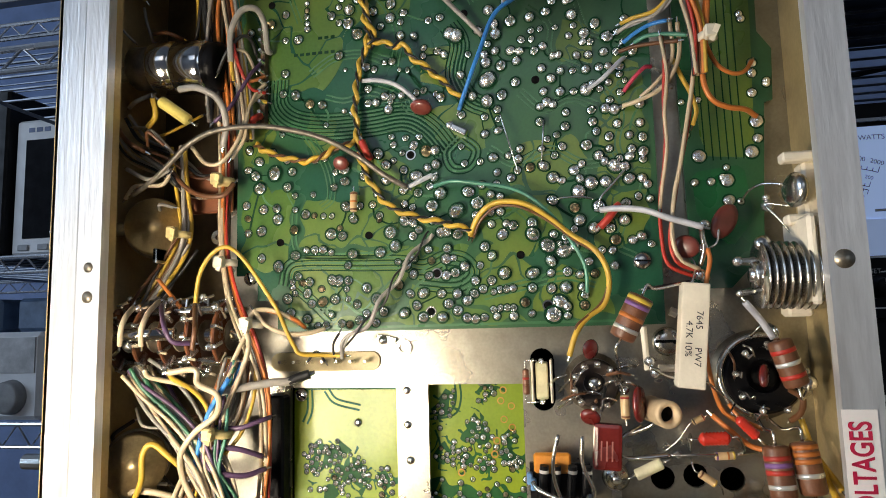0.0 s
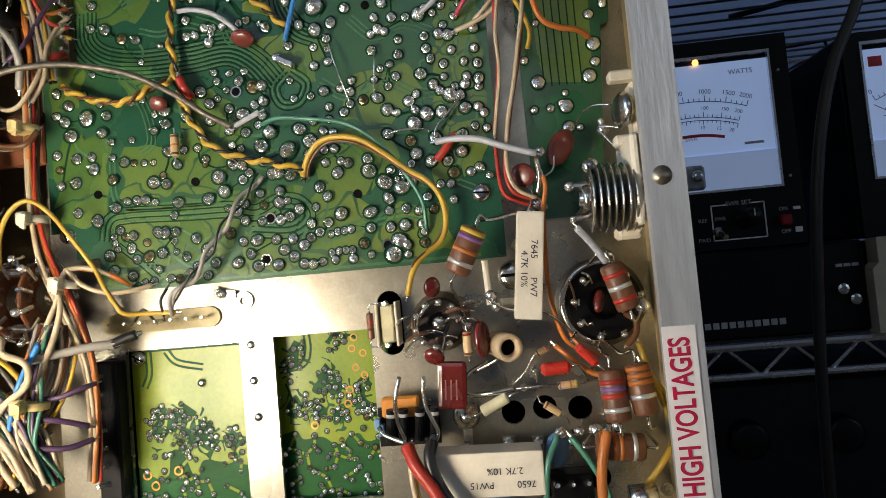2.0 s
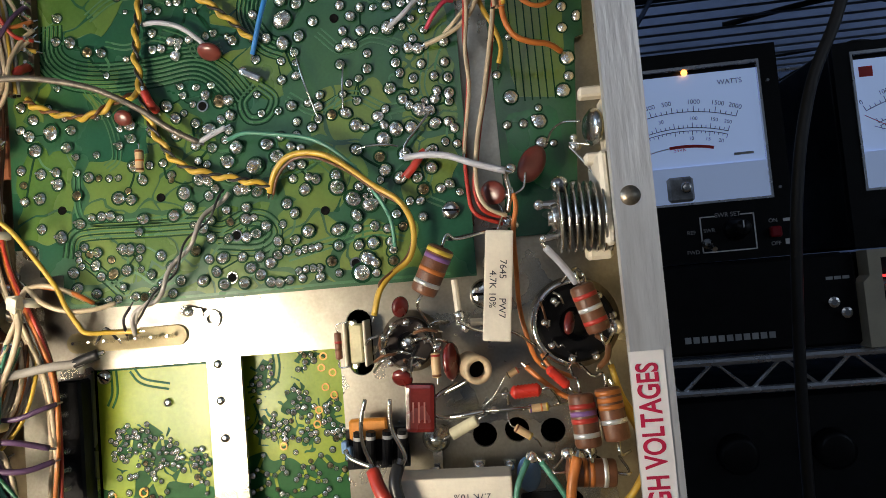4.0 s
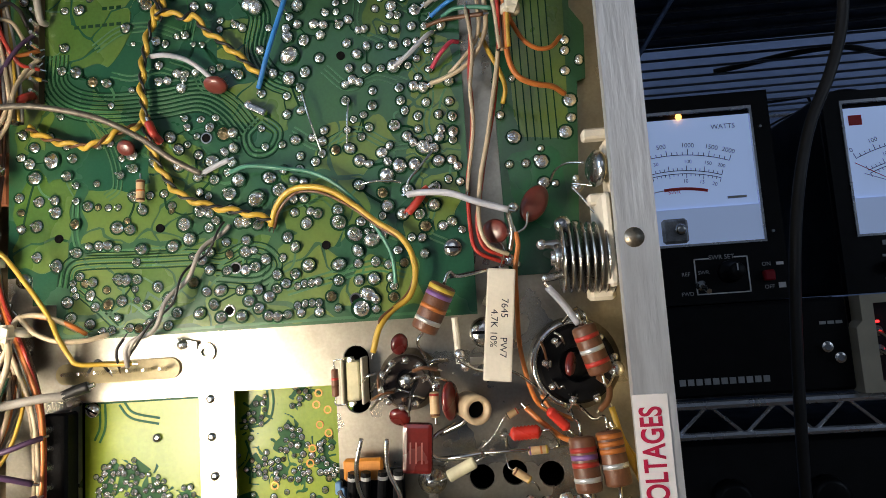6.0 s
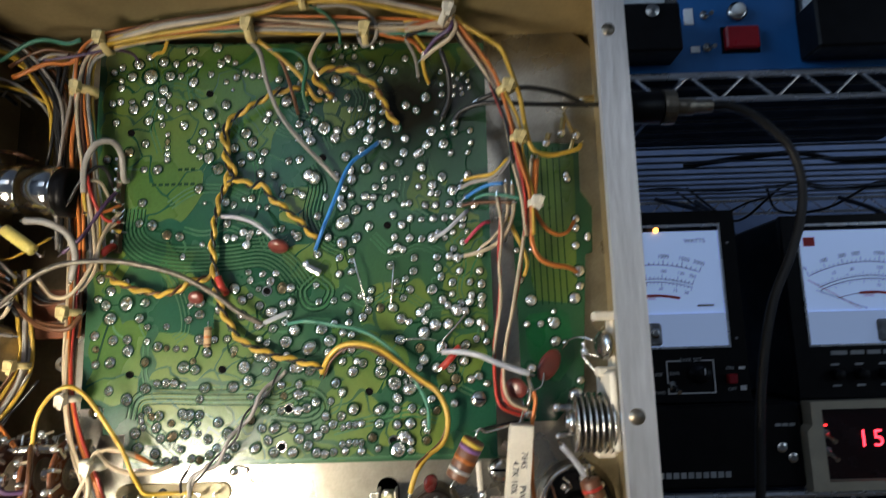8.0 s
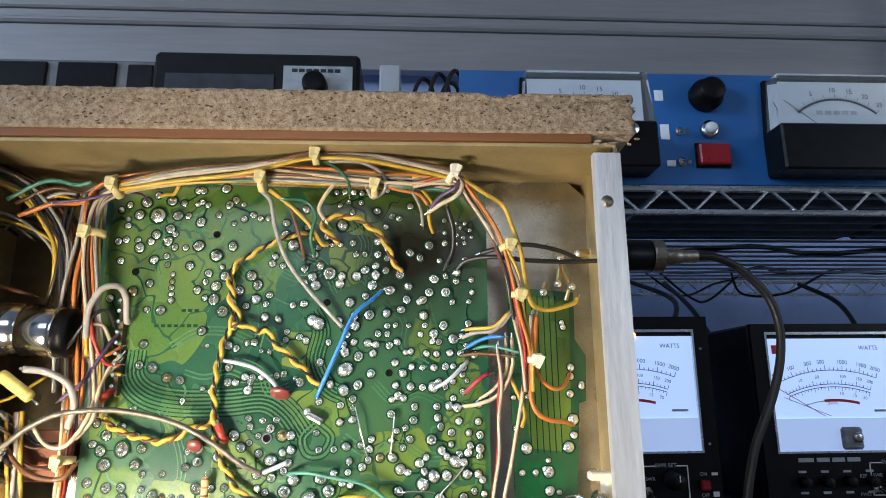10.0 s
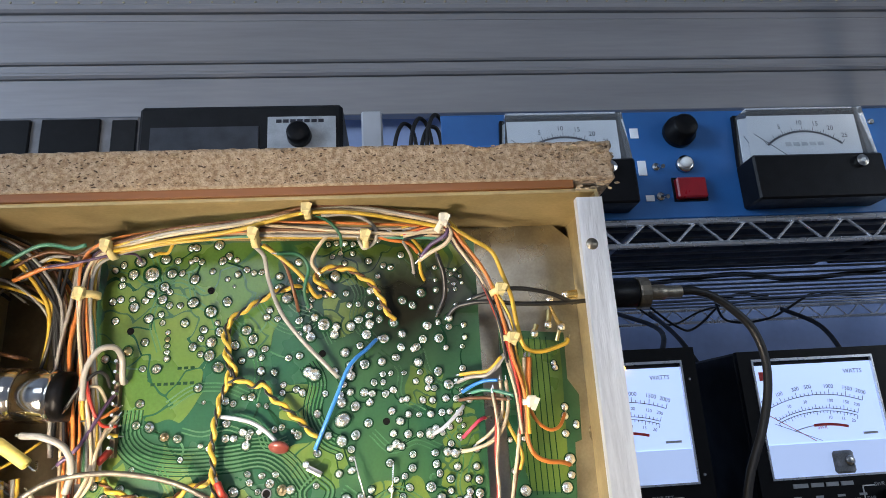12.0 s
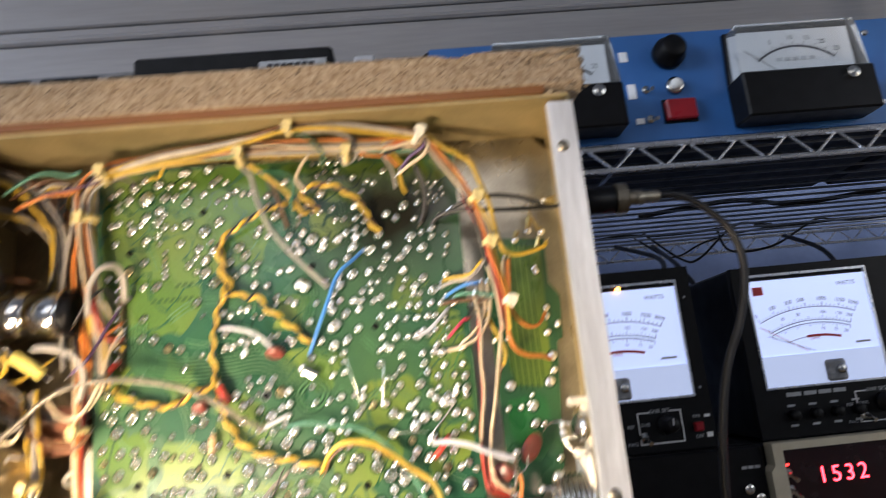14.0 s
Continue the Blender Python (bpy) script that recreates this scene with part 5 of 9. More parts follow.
def copper_sheet(field, x0, x1, z0, z1, cell, y, material, parent, label="", thick=0.00012):
    """Copper wherever field(x, z) > 0 (millimetres): outlines traced cell by cell, with a low edge."""
    nx, nz = int((x1 - x0) / cell) + 1, int((z1 - z0) / cell) + 1
    gx, gz = np.meshgrid(x0 + cell * np.arange(nx), z0 + cell * np.arange(nz))
    f = field(gx, gz)
    f[0, :] = f[-1, :] = -0.2
    f[:, 0] = f[:, -1] = -0.2
    verts, faces, key = [], [], {}

    def corner(i, j):
        k = (i, j)
        if k not in key:
            key[k] = len(verts)
            verts.append(((x0 + cell * i) / 1000, y - thick, (z0 + cell * j) / 1000))
        return key[k]

    def cut(i, j, k, l, low=0):
        e = (min((i, j), (k, l)), max((i, j), (k, l)), low)
        if e not in key:
            a, b = f[j, i], f[l, k]
            t = a / (a - b)
            key[e] = len(verts)
            verts.append(((x0 + cell * (i + t * (k - i))) / 1000, y - thick * (1 - low), (z0 + cell * (j + t * (l - j))) / 1000))
        return key[e]

    on = f > 0
    count = on[:-1, :-1].astype(int) + on[1:, :-1] + on[:-1, 1:] + on[1:, 1:]
    for j, i in zip(*np.nonzero(count)):
        i, j = int(i), int(j)
        ring_ = [(i, j), (i + 1, j), (i + 1, j + 1), (i, j + 1)]
        loop, edge_ = [], []
        for n in range(4):
            p, q = ring_[n], ring_[(n + 1) % 4]
            if on[p[1], p[0]]:
                loop.append(corner(*p))
            if on[p[1], p[0]] != on[q[1], q[0]]:
                loop.append(cut(*p, *q))
                edge_.append((p, q))
        if len(loop) > 2:
            faces.append(loop)
        if len(edge_) == 2:
            (a, b), (c, d) = edge_
            faces.append([cut(*a, *b), cut(*c, *d), cut(*c, *d, 1), cut(*a, *b, 1)])
    me = bpy.data.meshes.new("copper")
    me.from_pydata(verts, [], faces)
    me.materials.append(material)
    ob = new("copper", me)
    ob.parent = parent
    if label:
        ob["label"] = label
    return tagged(ob, kind="stuff")


def wavy(seed, waves, scale):
    """A smooth random field of about -1 to 1, as a sum of plane waves; scale is the wave length in millimetres."""
    rn = random.Random(seed)
    terms = [(rn.uniform(0, 6.283), 6.283 / (scale * rn.uniform(0.6, 1.6)), rn.uniform(0, 6.283)) for _ in range(waves)]
    return lambda x, z: sum(np.sin(k * (x * math.cos(a) + z * math.sin(a)) + ph) for a, k, ph in terms) / math.sqrt(waves)


def polygon_depth(poly, x, z):
    """Signed distance into a polygon, positive inside."""
    d, sign = np.full(x.shape, 1e9), np.zeros(x.shape, bool)
    for (ax, az), (bx, bz) in zip(poly, poly[1:] + poly[:1]):
        ex, ez = bx - ax, bz - az
        t = np.clip(((x - ax) * ex + (z - az) * ez) / (ex * ex + ez * ez), 0, 1)
        d = np.minimum(d, np.hypot(x - ax - t * ex, z - az - t * ez))
        if ez:
            sign ^= ((az > z) != (bz > z)) & (x < ex * (z - az) / ez + ax)
    return np.where(sign, d, -d)


def net_gaps(joints, nets, seed, x, z):
    """Half the distance to the border between the cells of different nets of joints."""
    rn = random.Random(seed)
    seeds = rn.sample(range(len(joints)), nets)
    net = [min(range(nets), key=lambda n: (q[0] - joints[seeds[n]][0]) ** 2 + (q[1] - joints[seeds[n]][1]) ** 2) for q in joints]
    near = np.full((nets,) + x.shape, 1e9)
    for q, n in zip(joints, net):
        near[n] = np.minimum(near[n], np.hypot(x - q[0], z - q[1]))
    near.partition(1, axis=0)
    return (near[1] - near[0]) / 2


W4 = wavy(6, 7, 17)


def main_copper(x, z):
    px, pz = x + 1.1 * W4(x, z), z + 1.1 * W4(z, x)
    pour = np.full(x.shape, -1e9)
    for o in POURS:
        pour = np.maximum(pour, polygon_depth(o, px, pz))
    gap = net_gaps(JOINT_PLACES, 60, 2, px, pz) - 0.33
    f = np.minimum(pour, gap)
    return np.minimum(f, polygon_depth([(u * 1000, v * 1000) for u, v in PCB], x, z) - 0.7)


copper_sheet(main_copper, -121.5, 39.5, 354, 526.5, 0.4, YB, POUR, main_board, "olive green mask over copper")
LANES = [([(-101, 372), (-99, 379), (-92, 380.5), (-70, 379.5), (-55, 379), (-46, 377), (-38, 380), (-31, 379), (-28, 374), (-34, 370), (-48, 371.5)], 3, 1.9, 0.7),
         ([(-97, 402), (-97, 388), (-92, 383.5), (-72, 382.5), (-60, 383), (-57, 387)], 2, 1.8, 0.7),
         ([(-105, 455), (-105, 444), (-98, 437), (-85, 434), (-66, 434), (-52, 435), (-43, 430), (-36, 421)], 7, 1.55, 0.6),
         ([(-92, 432), (-84, 418), (-82, 406), (-86, 402)], 3, 1.5, 0.5),
         ([(-34, 470), (-30, 462), (-32, 450), (-27, 440), (-20, 436)], 5, 1.5, 0.5),
         ([(-90, 456), (-80, 462), (-68, 462), (-58, 458)], 3, 1.6, 0.6),
         ([(-30, 425), (-25, 420), (-28, 414), (-34, 414), (-36, 420), (-31, 425)], 2, 1.8, 0.6),
         ([(-100, 368), (-98, 360), (-92, 356.5), (-80, 357)], 2, 1.6, 0.6),
         ([(-96, 371), (-88, 364), (-82, 358)], 2, 2.0, 0.9),
         ([(-87, 362), (-78, 366), (-70, 361), (-64, 366), (-58, 372)], 2, 1.8, 0.8),
         ([(-8, 441), (0, 434), (10, 437), (20, 433)], 3, 1.6, 0.5),
         ([(-56, 499), (-48, 488), (-38, 484), (-30, 488)], 3, 1.5, 0.5),
         ([(-100, 520), (-96, 505), (-99, 492), (-95, 478)], 2, 1.8, 0.6),
         ([(-84, 512), (-82, 500), (-74, 492), (-70, 480)], 2, 1.8, 0.6),
         ([(-14, 400), (-6, 392), (-2, 384), (6, 380)], 2, 1.8, 0.6),
         ([(-24, 366), (-10, 369), (6, 372), (16, 369)], 3, 1.7, 0.7),
         ([(22, 440), (28, 430), (26, 418), (30, 408)], 2, 1.7, 0.6),
         ([(-20, 512), (-12, 500), (-14, 488), (-6, 478)], 4, 1.5, 0.5),
         ([(-62, 450), (-54, 446), (-50, 438), (-42, 440)], 3, 1.5, 0.5),
         ([(-66, 490), (-58, 480), (-54, 468), (-56, 456)], 3, 1.6, 0.55),
         ([(-44, 505), (-40, 495), (-30, 490), (-24, 478)], 3, 1.6, 0.55),
         ([(-4, 474), (4, 466), (4, 455), (14, 448)], 2, 1.7, 0.6),
         ([(14, 474), (18, 462), (28, 458), (34, 462)], 2, 1.7, 0.6),
         ([(-20, 420), (-10, 414), (2, 418), (14, 412), (26, 414)], 3, 1.6, 0.55),
         ([(-50, 396), (-38, 392), (-22, 394), (-10, 398)], 2, 1.8, 0.6),
         ([(20, 396), (26, 390), (24, 382), (30, 378)], 2, 1.8, 0.6),
         ([(-84, 446), (-76, 444), (-66, 446), (-56, 442), (-48, 444)], 2, 1.7, 0.6),
         ([(-118, 515), (-108, 512), (-100, 506), (-88, 508), (-78, 502)], 2, 1.8, 0.6),
         ([(-102, 355.6), (-60, 355.4), (0, 355.6), (30, 355.5)], 1, 1, 0.9)]
for pts, n, gap, w in LANES:
    trace(pts, n, gap, w, YB, TRACE, main_board)
GROOVE = mat("etched_gap", (0.004, 0.036, 0.014), 0.5, 0, 0.2, spec=0.1)
for pts, n, gap, w in LANES[:10:2]:
    trace(pts, n + 1, gap, 0.5, YB, GROOVE, main_board, 0.00016)

rnd = random.Random(12)
for k in range(150):
    # short single tracks between neighbouring joints
    a = JOINT_PLACES[rnd.randrange(len(JOINT_PLACES))]
    near = sorted(JOINT_PLACES, key=lambda q: (q[0] - a[0]) ** 2 + (q[1] - a[1]) ** 2)[rnd.randrange(2, 9)]
    mid = ((a[0] + near[0]) / 2 + rnd.uniform(-2, 2), (a[1] + near[1]) / 2 + rnd.uniform(-2, 2))
    trace([a[:2], mid, near[:2]], 1, 1, rnd.uniform(0.4, 0.9), YB, TRACE if k % 5 < 2 else GROOVE, main_board, 0.00018)
for k in range(14):
    r0, c0 = divmod(k, 7)
    part("print_mark", box(-0.0975 + 0.0026 * c0, -0.0958 + 0.0026 * c0, YB - 0.00018, YB, 0.4640 + 0.0062 * r0, 0.4652 + 0.0062 * r0), GROOVE, main_board) if (r0 == 0 or c0 > 3) else None


def finish_joint(bm, r, material):
    """Adds the etched gap round the pad and makes the mesh."""
    seg, n = 14, len(bm.faces)
    a, b = ([bm.verts.new((q * r * math.cos(2 * math.pi * i / seg), -0.00028, q * r * math.sin(2 * math.pi * i / seg))) for i in range(seg)] for q in (0.9, 1.2))
    for i in range(seg):
        bm.faces.new((b[i], b[(i + 1) % seg], a[(i + 1) % seg], a[i])).material_index = 1
    me = bpy.data.meshes.new("solder_joint")
    bm.to_mesh(me)
    bm.free()
    me.materials.append(material)
    me.materials.append(GROOVE)
    for p in me.polygons:
        p.use_smooth = p.material_index == 0
    return me


def joint_mesh(seed, r, h, tall, material):
    """A solder fillet on its pad with a clipped lead in it, about one millimetre in radius."""
    rn = random.Random(seed)
    bm = lathe([(r, 0), (r * 0.98, 0.16 * h), (r * 0.86, 0.27 * h), (r * 0.66, 0.36 * h), (r * 0.5, h * 0.62), (r * 0.4, h * 0.92), (r * 0.31, h * 1.02), (r * 0.27, h * tall), (r * 0.16, h * tall * 1.06), (r * 0.03, h * tall * 1.04)], (0, 0, 0), (0, -1, 0), 12)
    for v in bm.verts:
        v.co.x += rn.uniform(-0.1, 0.1) * r
        v.co.z += rn.uniform(-0.1, 0.1) * r
        v.co.y *= 1 + rn.uniform(-0.16, 0.16)
    return finish_joint(bm, r, material)


def ball_mesh(seed, material):
    """A fat, round blob of solder."""
    rn = random.Random(seed)
    bm = lathe([(1.0, 0), (1.0, 0.12), (0.96, 0.4), (0.84, 0.72), (0.64, 0.96), (0.4, 1.08), (0.28, 1.1), (0.24, 1.34), (0.05, 1.38)], (0, 0, 0), (0, -1, 0), 12)
    for v in bm.verts:
        v.co.x += rn.uniform(-0.08, 0.08)
        v.co.z += rn.uniform(-0.08, 0.08)
        v.co.y *= 1 + rn.uniform(-0.1, 0.1)
    bmesh.ops.scale(bm, vec=(0.001, 0.001, 0.001), verts=list(bm.verts))
    return finish_joint(bm, 0.001, material)


FILLETS = [joint_mesh(k, 0.001, 0.0008 + 0.00012 * (k % 4), 1.15 + 0.3 * (k % 3), FLUX if k == 9 else SOLDER) for k in range(10)]
BALLS = [ball_mesh(k, SOLDER) for k in range(6)]
BURNT = [joint_mesh(20 + k, 0.001, 0.0009, 1.4, FLUX) for k in range(3)]
rest = bmesh.new()
for i, (x, z, r) in enumerate(JOINT_PLACES):
    m = pose(x / 1000, YB, z / 1000, rnd.uniform(-6, 6), rnd.uniform(0, 360), rnd.uniform(-6, 6)) @ Matrix.Diagonal((r * rnd.uniform(0.96, 1.2), r * rnd.uniform(0.85, 1.3), r * rnd.uniform(0.96, 1.2), 1))
    burnt = math.hypot(x - 6, z - 494) < rnd.uniform(12, 34)
    me = rnd.choice(BURNT if burnt and rnd.random() < 0.7 else BALLS if (r > 1.35 and x > -60 and rnd.random() < 0.62) or rnd.random() < 0.15 else FILLETS)
    if i < 300:
        shared("solder_joint", me, main_board, m)
    else:
        before = len(rest.verts)
        rest.from_mesh(me)
        rest.verts.ensure_lookup_table()
        bmesh.ops.transform(rest, matrix=m, verts=rest.verts[before:])
rest_joints = part("solder_joints", rest, SOLDER, main_board)
rest_joints.data.materials.append(GROOVE)
for p in rest_joints.data.polygons:
    p.use_smooth = p.material_index == 0
tagged(rest_joints, kind="stuff")
for x, z, r in STRIP_JOINTS:
    shared("solder_joint", rnd.choice(BALLS), strip_board, pose(x / 1000, 0.249, z / 1000, 0, rnd.uniform(0, 360), 0) @ Matrix.Diagonal((r, 1.0, r, 1)))
for k in range(6):
    trace([(57 + 2.6 * k, 478), (57 + 2.6 * k, 440), (57.3 + 2.6 * k, 412)], 1, 1, 0.45, 0.249, GROOVE, strip_board)
blob("copper_area", [(55, 478), (76, 476), (76, 462), (74, 412), (56, 414)], 0.249, POUR, strip_board)
blob("copper_area", [(52, 408), (70, 410), (72, 390), (64, 380), (53, 392)], 0.249, mat("deep_mask", (0.01, 0.11, 0.03), 0.3, 0, 0.3, coat=0.4), strip_board)
part("grey_dot", lathe([(0.0022, 0), (0.0022, 0.0004)], (0.0641, 0.2490, 0.4045), (0, -1, 0), 18), mat("pale_grey_pad", (0.5, 0.52, 0.5), 0.5), strip_board)


def board_screw(x, z, r, y, parent, turn=0):
    s = part("screw", lathe([(r, 0), (r, 0.0006), (r * 0.85, 0.0015), (r * 0.4, 0.0019)], (x, y, z), (0, -1, 0), 20), STEEL, parent, "", True)
    b = part("slot", box(-r * 0.85, r * 0.85, -0.0021, -0.0012, -r * 0.1, r * 0.1), HOLE, s)
    b.matrix_basis = pose(x, y, z, 0, turn, 0)


board_screw(0.032, 0.3760, 0.0031, YB, main_board, 5)
board_screw(-0.1152, 0.3752, 0.0027, YB, main_board, 70)
for x, z in BOARD_HOLES[7:]:
    part("eyelet", lathe([(0.0021, 0), (0.0020, 0.0005), (0.0015, 0.0005), (0.0014, 0.0002)], (x, YB, z), (0, -1, 0), 18), STEEL, main_board)
    # black disc in place of the eyelet's opening
    part("eyelet_hole", lathe([(0.0014, 0), (0.0014, 0.0004)], (x, YB, z), (0, -1, 0), 18), HOLE, main_board)
# flat black discs on the board stand in for the dark of holes
for x, z in BOARD_HOLES[:7]:
    part("drilled_hole", lathe([(0.0015, 0), (0.0015, 0.0004), (0.0002, 0.0002)], (x, YB, z), (0, -1, 0), 16), HOLE, main_board)


# yellow-green boards under the deck
def lime_detail(board, x0, x1, z0, z1, y, seed, count, cl, low_z, spread, clear):
    """Pads in clusters, and copper with etched clearings round them."""
    rn = random.Random(seed)
    w = x1 - x0
    pads = []
    for k in range(count):
        cx, cz = rn.choice(cl)
        px, pz = rn.gauss(cx, spread), rn.gauss(cz, spread)
        if rn.random() < 0.35:
            px, pz = x0 + w * rn.random(), low_z + 4 - (low_z + 4 - z0) * rn.random()
        if not (x0 + 1 < px < x1 - 1 and z0 + 1 < pz < z1 - 1) or (clear and inside(px, pz, clear) and rn.random() < 0.9):
            continue
        r = rn.uniform(0.8, 1.2)
        if any((px - u) ** 2 + (pz - v) ** 2 < 3.4 for u, v in pads):
            continue
        pads.append((px, pz))
        shared("solder_joint", rn.choice(FILLETS + BALLS), board, pose(px / 1000, y - 0.0001, pz / 1000, 0, rn.uniform(0, 360), 0) @ Matrix.Diagonal((r, 1, r, 1)))
    wave = wavy(seed, 6, 15)

    def lime_copper(x, z):
        qx, qz = x + 0.7 * wave(x, z), z + 0.7 * wave(z, x)
        away = np.full(x.shape, 1e9)
        for u, v in cl:
            away = np.minimum(away, np.abs(qx - u) + np.abs(qz - v))
        away = away - 2.1 * spread
        nets = net_gaps(pads, max(4, len(pads) // 5), seed, qx, qz)
        # short bars from pad to pad inside the etched clearings
        bar = np.full(x.shape, -1e9)
        for n, (u, v) in enumerate(pads[:-1]):
            p, q = min((w for w in pads[n + 1:]), key=lambda w: (w[0] - u) ** 2 + (w[1] - v) ** 2)
            ex, ez = p - u, q - v
            if ex * ex + ez * ez < 50:
                t = np.clip(((x - u) * ex + (z - v) * ez) / (ex * ex + ez * ez), 0, 1)
                bar = np.maximum(bar, 0.5 - np.hypot(x - u - t * ex, z - v - t * ez))
        low = 0.9 * (z - low_z) + 3.5 * wave(x, z)
        return np.maximum(np.minimum(np.minimum(away, np.maximum(nets - 0.3, away - 3.5)), low), bar)

    copper_sheet(lime_copper, x0 - 0.5, x1 + 0.5, z0, z1, 0.5, y, LIME_POUR, board, "yellow-green mask over copper")


lime_detail(lime_a, -103, -61.5, 240, 331, 0.2545, 5, 420, [(-93, 308), (-88, 304), (-84, 307), (-95, 302), (-86, 299), (-79, 301), (-76, 298), (-66, 296)], 289, 2.2, [(-101, 312), (-101, 330), (-62, 330), (-62, 304), (-74, 304), (-84, 311)])
lime_detail(lime_b, -51, -9, 262, 336, 0.2590, 9, 380, [(-26, 330), (-42, 327), (-45, 322), (-31, 317), (-28, 311), (-33, 312), (-28, 302), (-36, 304), (-18, 312), (-20, 307), (-16, 303), (-44, 306)], 294, 1.9, [(-24, 326), (-14, 326), (-14, 316), (-24, 318)])
for board_, y_, pts, n in ((lime_a, 0.2545, [(-97, 331), (-97, 323), (-99, 318)], 2), (lime_a, 0.2545, [(-90, 331), (-86, 326.5), (-76, 324)], 2), (lime_b, 0.2590, [(-38, 334), (-37.5, 327), (-40, 321.5), (-49, 320)], 2), (lime_b, 0.2590, [(-47, 315), (-45, 308), (-46, 300)], 1)):
    trace(pts, n, 2.0, 0.8, y_, LIME_DARK, board_, 0.0003)
PAD = mat("bare_copper_ring", (0.50, 0.25, 0.06), 0.35, 0.8, 0.2)
for x, z in ((-21, 326), (-17, 324), (-20, 319), (-17, 316), (-23, 311), (-24, 306), (-20, 330), (-37, 299)):
    part("pad_ring", plate(ring(x / 1000, z / 1000, 0.0014), 0.2584, 0.2590, [ring(x / 1000, z / 1000, 0.0010)]), PAD, lime_b, "bare copper ring")
for x, z in ((-100, 286), (-88, 287), (-97, 282)):
    part("pad_ring", plate(ring(x / 1000, z / 1000, 0.0017), 0.2539, 0.2545, [ring(x / 1000, z / 1000, 0.0012)]), PAD, lime_a, "bare copper ring")
board_screw(-0.1003, 0.3290, 0.0027, 0.2545, lime_a, 30)

# ---- wires ----
def wire_colour(name, c):
    return mat(name + "_insulation", c, 0.38, 0, 0.16, 150, 1500, 0.08)


WC = {"yellow": wire_colour("yellow", (0.53, 0.34, 0.04)), "orange": wire_colour("orange", (0.54, 0.17, 0.035)), "red": wire_colour("red", (0.40, 0.035, 0.02)),
      "brown": wire_colour("brown", (0.12, 0.05, 0.02)), "black": wire_colour("black", (0.015, 0.015, 0.015)), "grey": wire_colour("grey", (0.30, 0.28, 0.25)),
      "cream": wire_colour("cream", (0.52, 0.42, 0.28)), "green": wire_colour("green", (0.02, 0.11, 0.055)), "teal": wire_colour("teal", (0.06, 0.22, 0.15)),
      "blue": wire_colour("blue", (0.03, 0.20, 0.55)), "violet": wire_colour("violet", (0.085, 0.045, 0.10)), "pink": wire_colour("pink", (0.45, 0.04, 0.08)),
      "clear": wire_colour("clear", (0.46, 0.47, 0.52)), "bare": STEEL, "braid": mat("dark_braid", (0.17, 0.15, 0.12), 0.38, 0.5, 0.3, 400, 2500, 0.3)}


def wire(colour, pts, r=0.75, per=6, label="", group="hook-up wires"):
    w = thing("wire", label or colour + " insulated hook-up wire soldered at its ends", "wire", group)
    part("insulation", sweep(glide(pts, per), r / 1000, 7), WC[colour], w, "", True)
    line = glide(pts, per)
    if colour != "bare":
        for a, b in ((line[0], line[1]), (line[-1], line[-2])):
            d = (a - b).normalized()
            part("bare_end", rod(a, a + d * 0.002, r * 0.0005, r * 0.0004, 6), STEEL, w)
    return w


def twisted(ca, cb, pts, r=0.75, pitch=0.0095, per=10, spread=0.9):
    """Two wires wound round each other."""
    w = thing("twisted_wire", ca + " and " + cb + " twisted wire pair over the circuit board", "wire", "twisted wires")
    line = glide(pts, per)
    for c, ph in ((ca, 0.0), (cb, math.pi)):
        out, s = [], 0.0
        for i, p in enumerate(line):
            d = (line[min(i + 1, len(line) - 1)] - line[max(i - 1, 0)]).normalized()
            if i:
                s += (p - line[i - 1]).length
            side = d.cross(Vector((0, 1, 0))).normalized()
            up = side.cross(d)
            a = ph + 2 * math.pi * s / pitch
            out.append(p + (side * math.cos(a) + up * math.sin(a)) * r * spread / 1000)
        part("strand", sweep(out, r / 1000 * (1.1 if ph == 0 else 0.6), 7), WC[c], w, c + " strand", True)
    return w


def harness(label, pts, cols, r, bundle, seed, per=6):
    """A laced bundle of wires that weave about one line."""
    rn = random.Random(seed)
    h = thing("wiring_harness", label, "wiring harness", "wiring harnesses")
    line = glide(pts, per)
    for k, c in enumerate(cols):
        a0, rad, f = rn.uniform(0, 6.28), bundle * math.sqrt(rn.random()) / 1000, rn.uniform(0.5, 1.6)
        out = []
        for i, p in enumerate(line):
            d = (line[min(i + 1, len(line) - 1)] - line[max(i - 1, 0)]).normalized()
            side = d.cross(Vector((0, 1, 0))).normalized()
            up = side.cross(d)
            a = a0 + 0.5 * math.sin(f * i * 0.16 + k)
            q = rad * (1 + 0.25 * math.sin(i * 0.21 * f + 2 * k))
            out.append(p + side * q * math.cos(a) + up * q * math.sin(a) * 0.8)
        part("wire", sweep(out, rn.uniform(0.85, 1.15) * r / 1000, 6), WC[c], h, c + " wire", True)
    return h


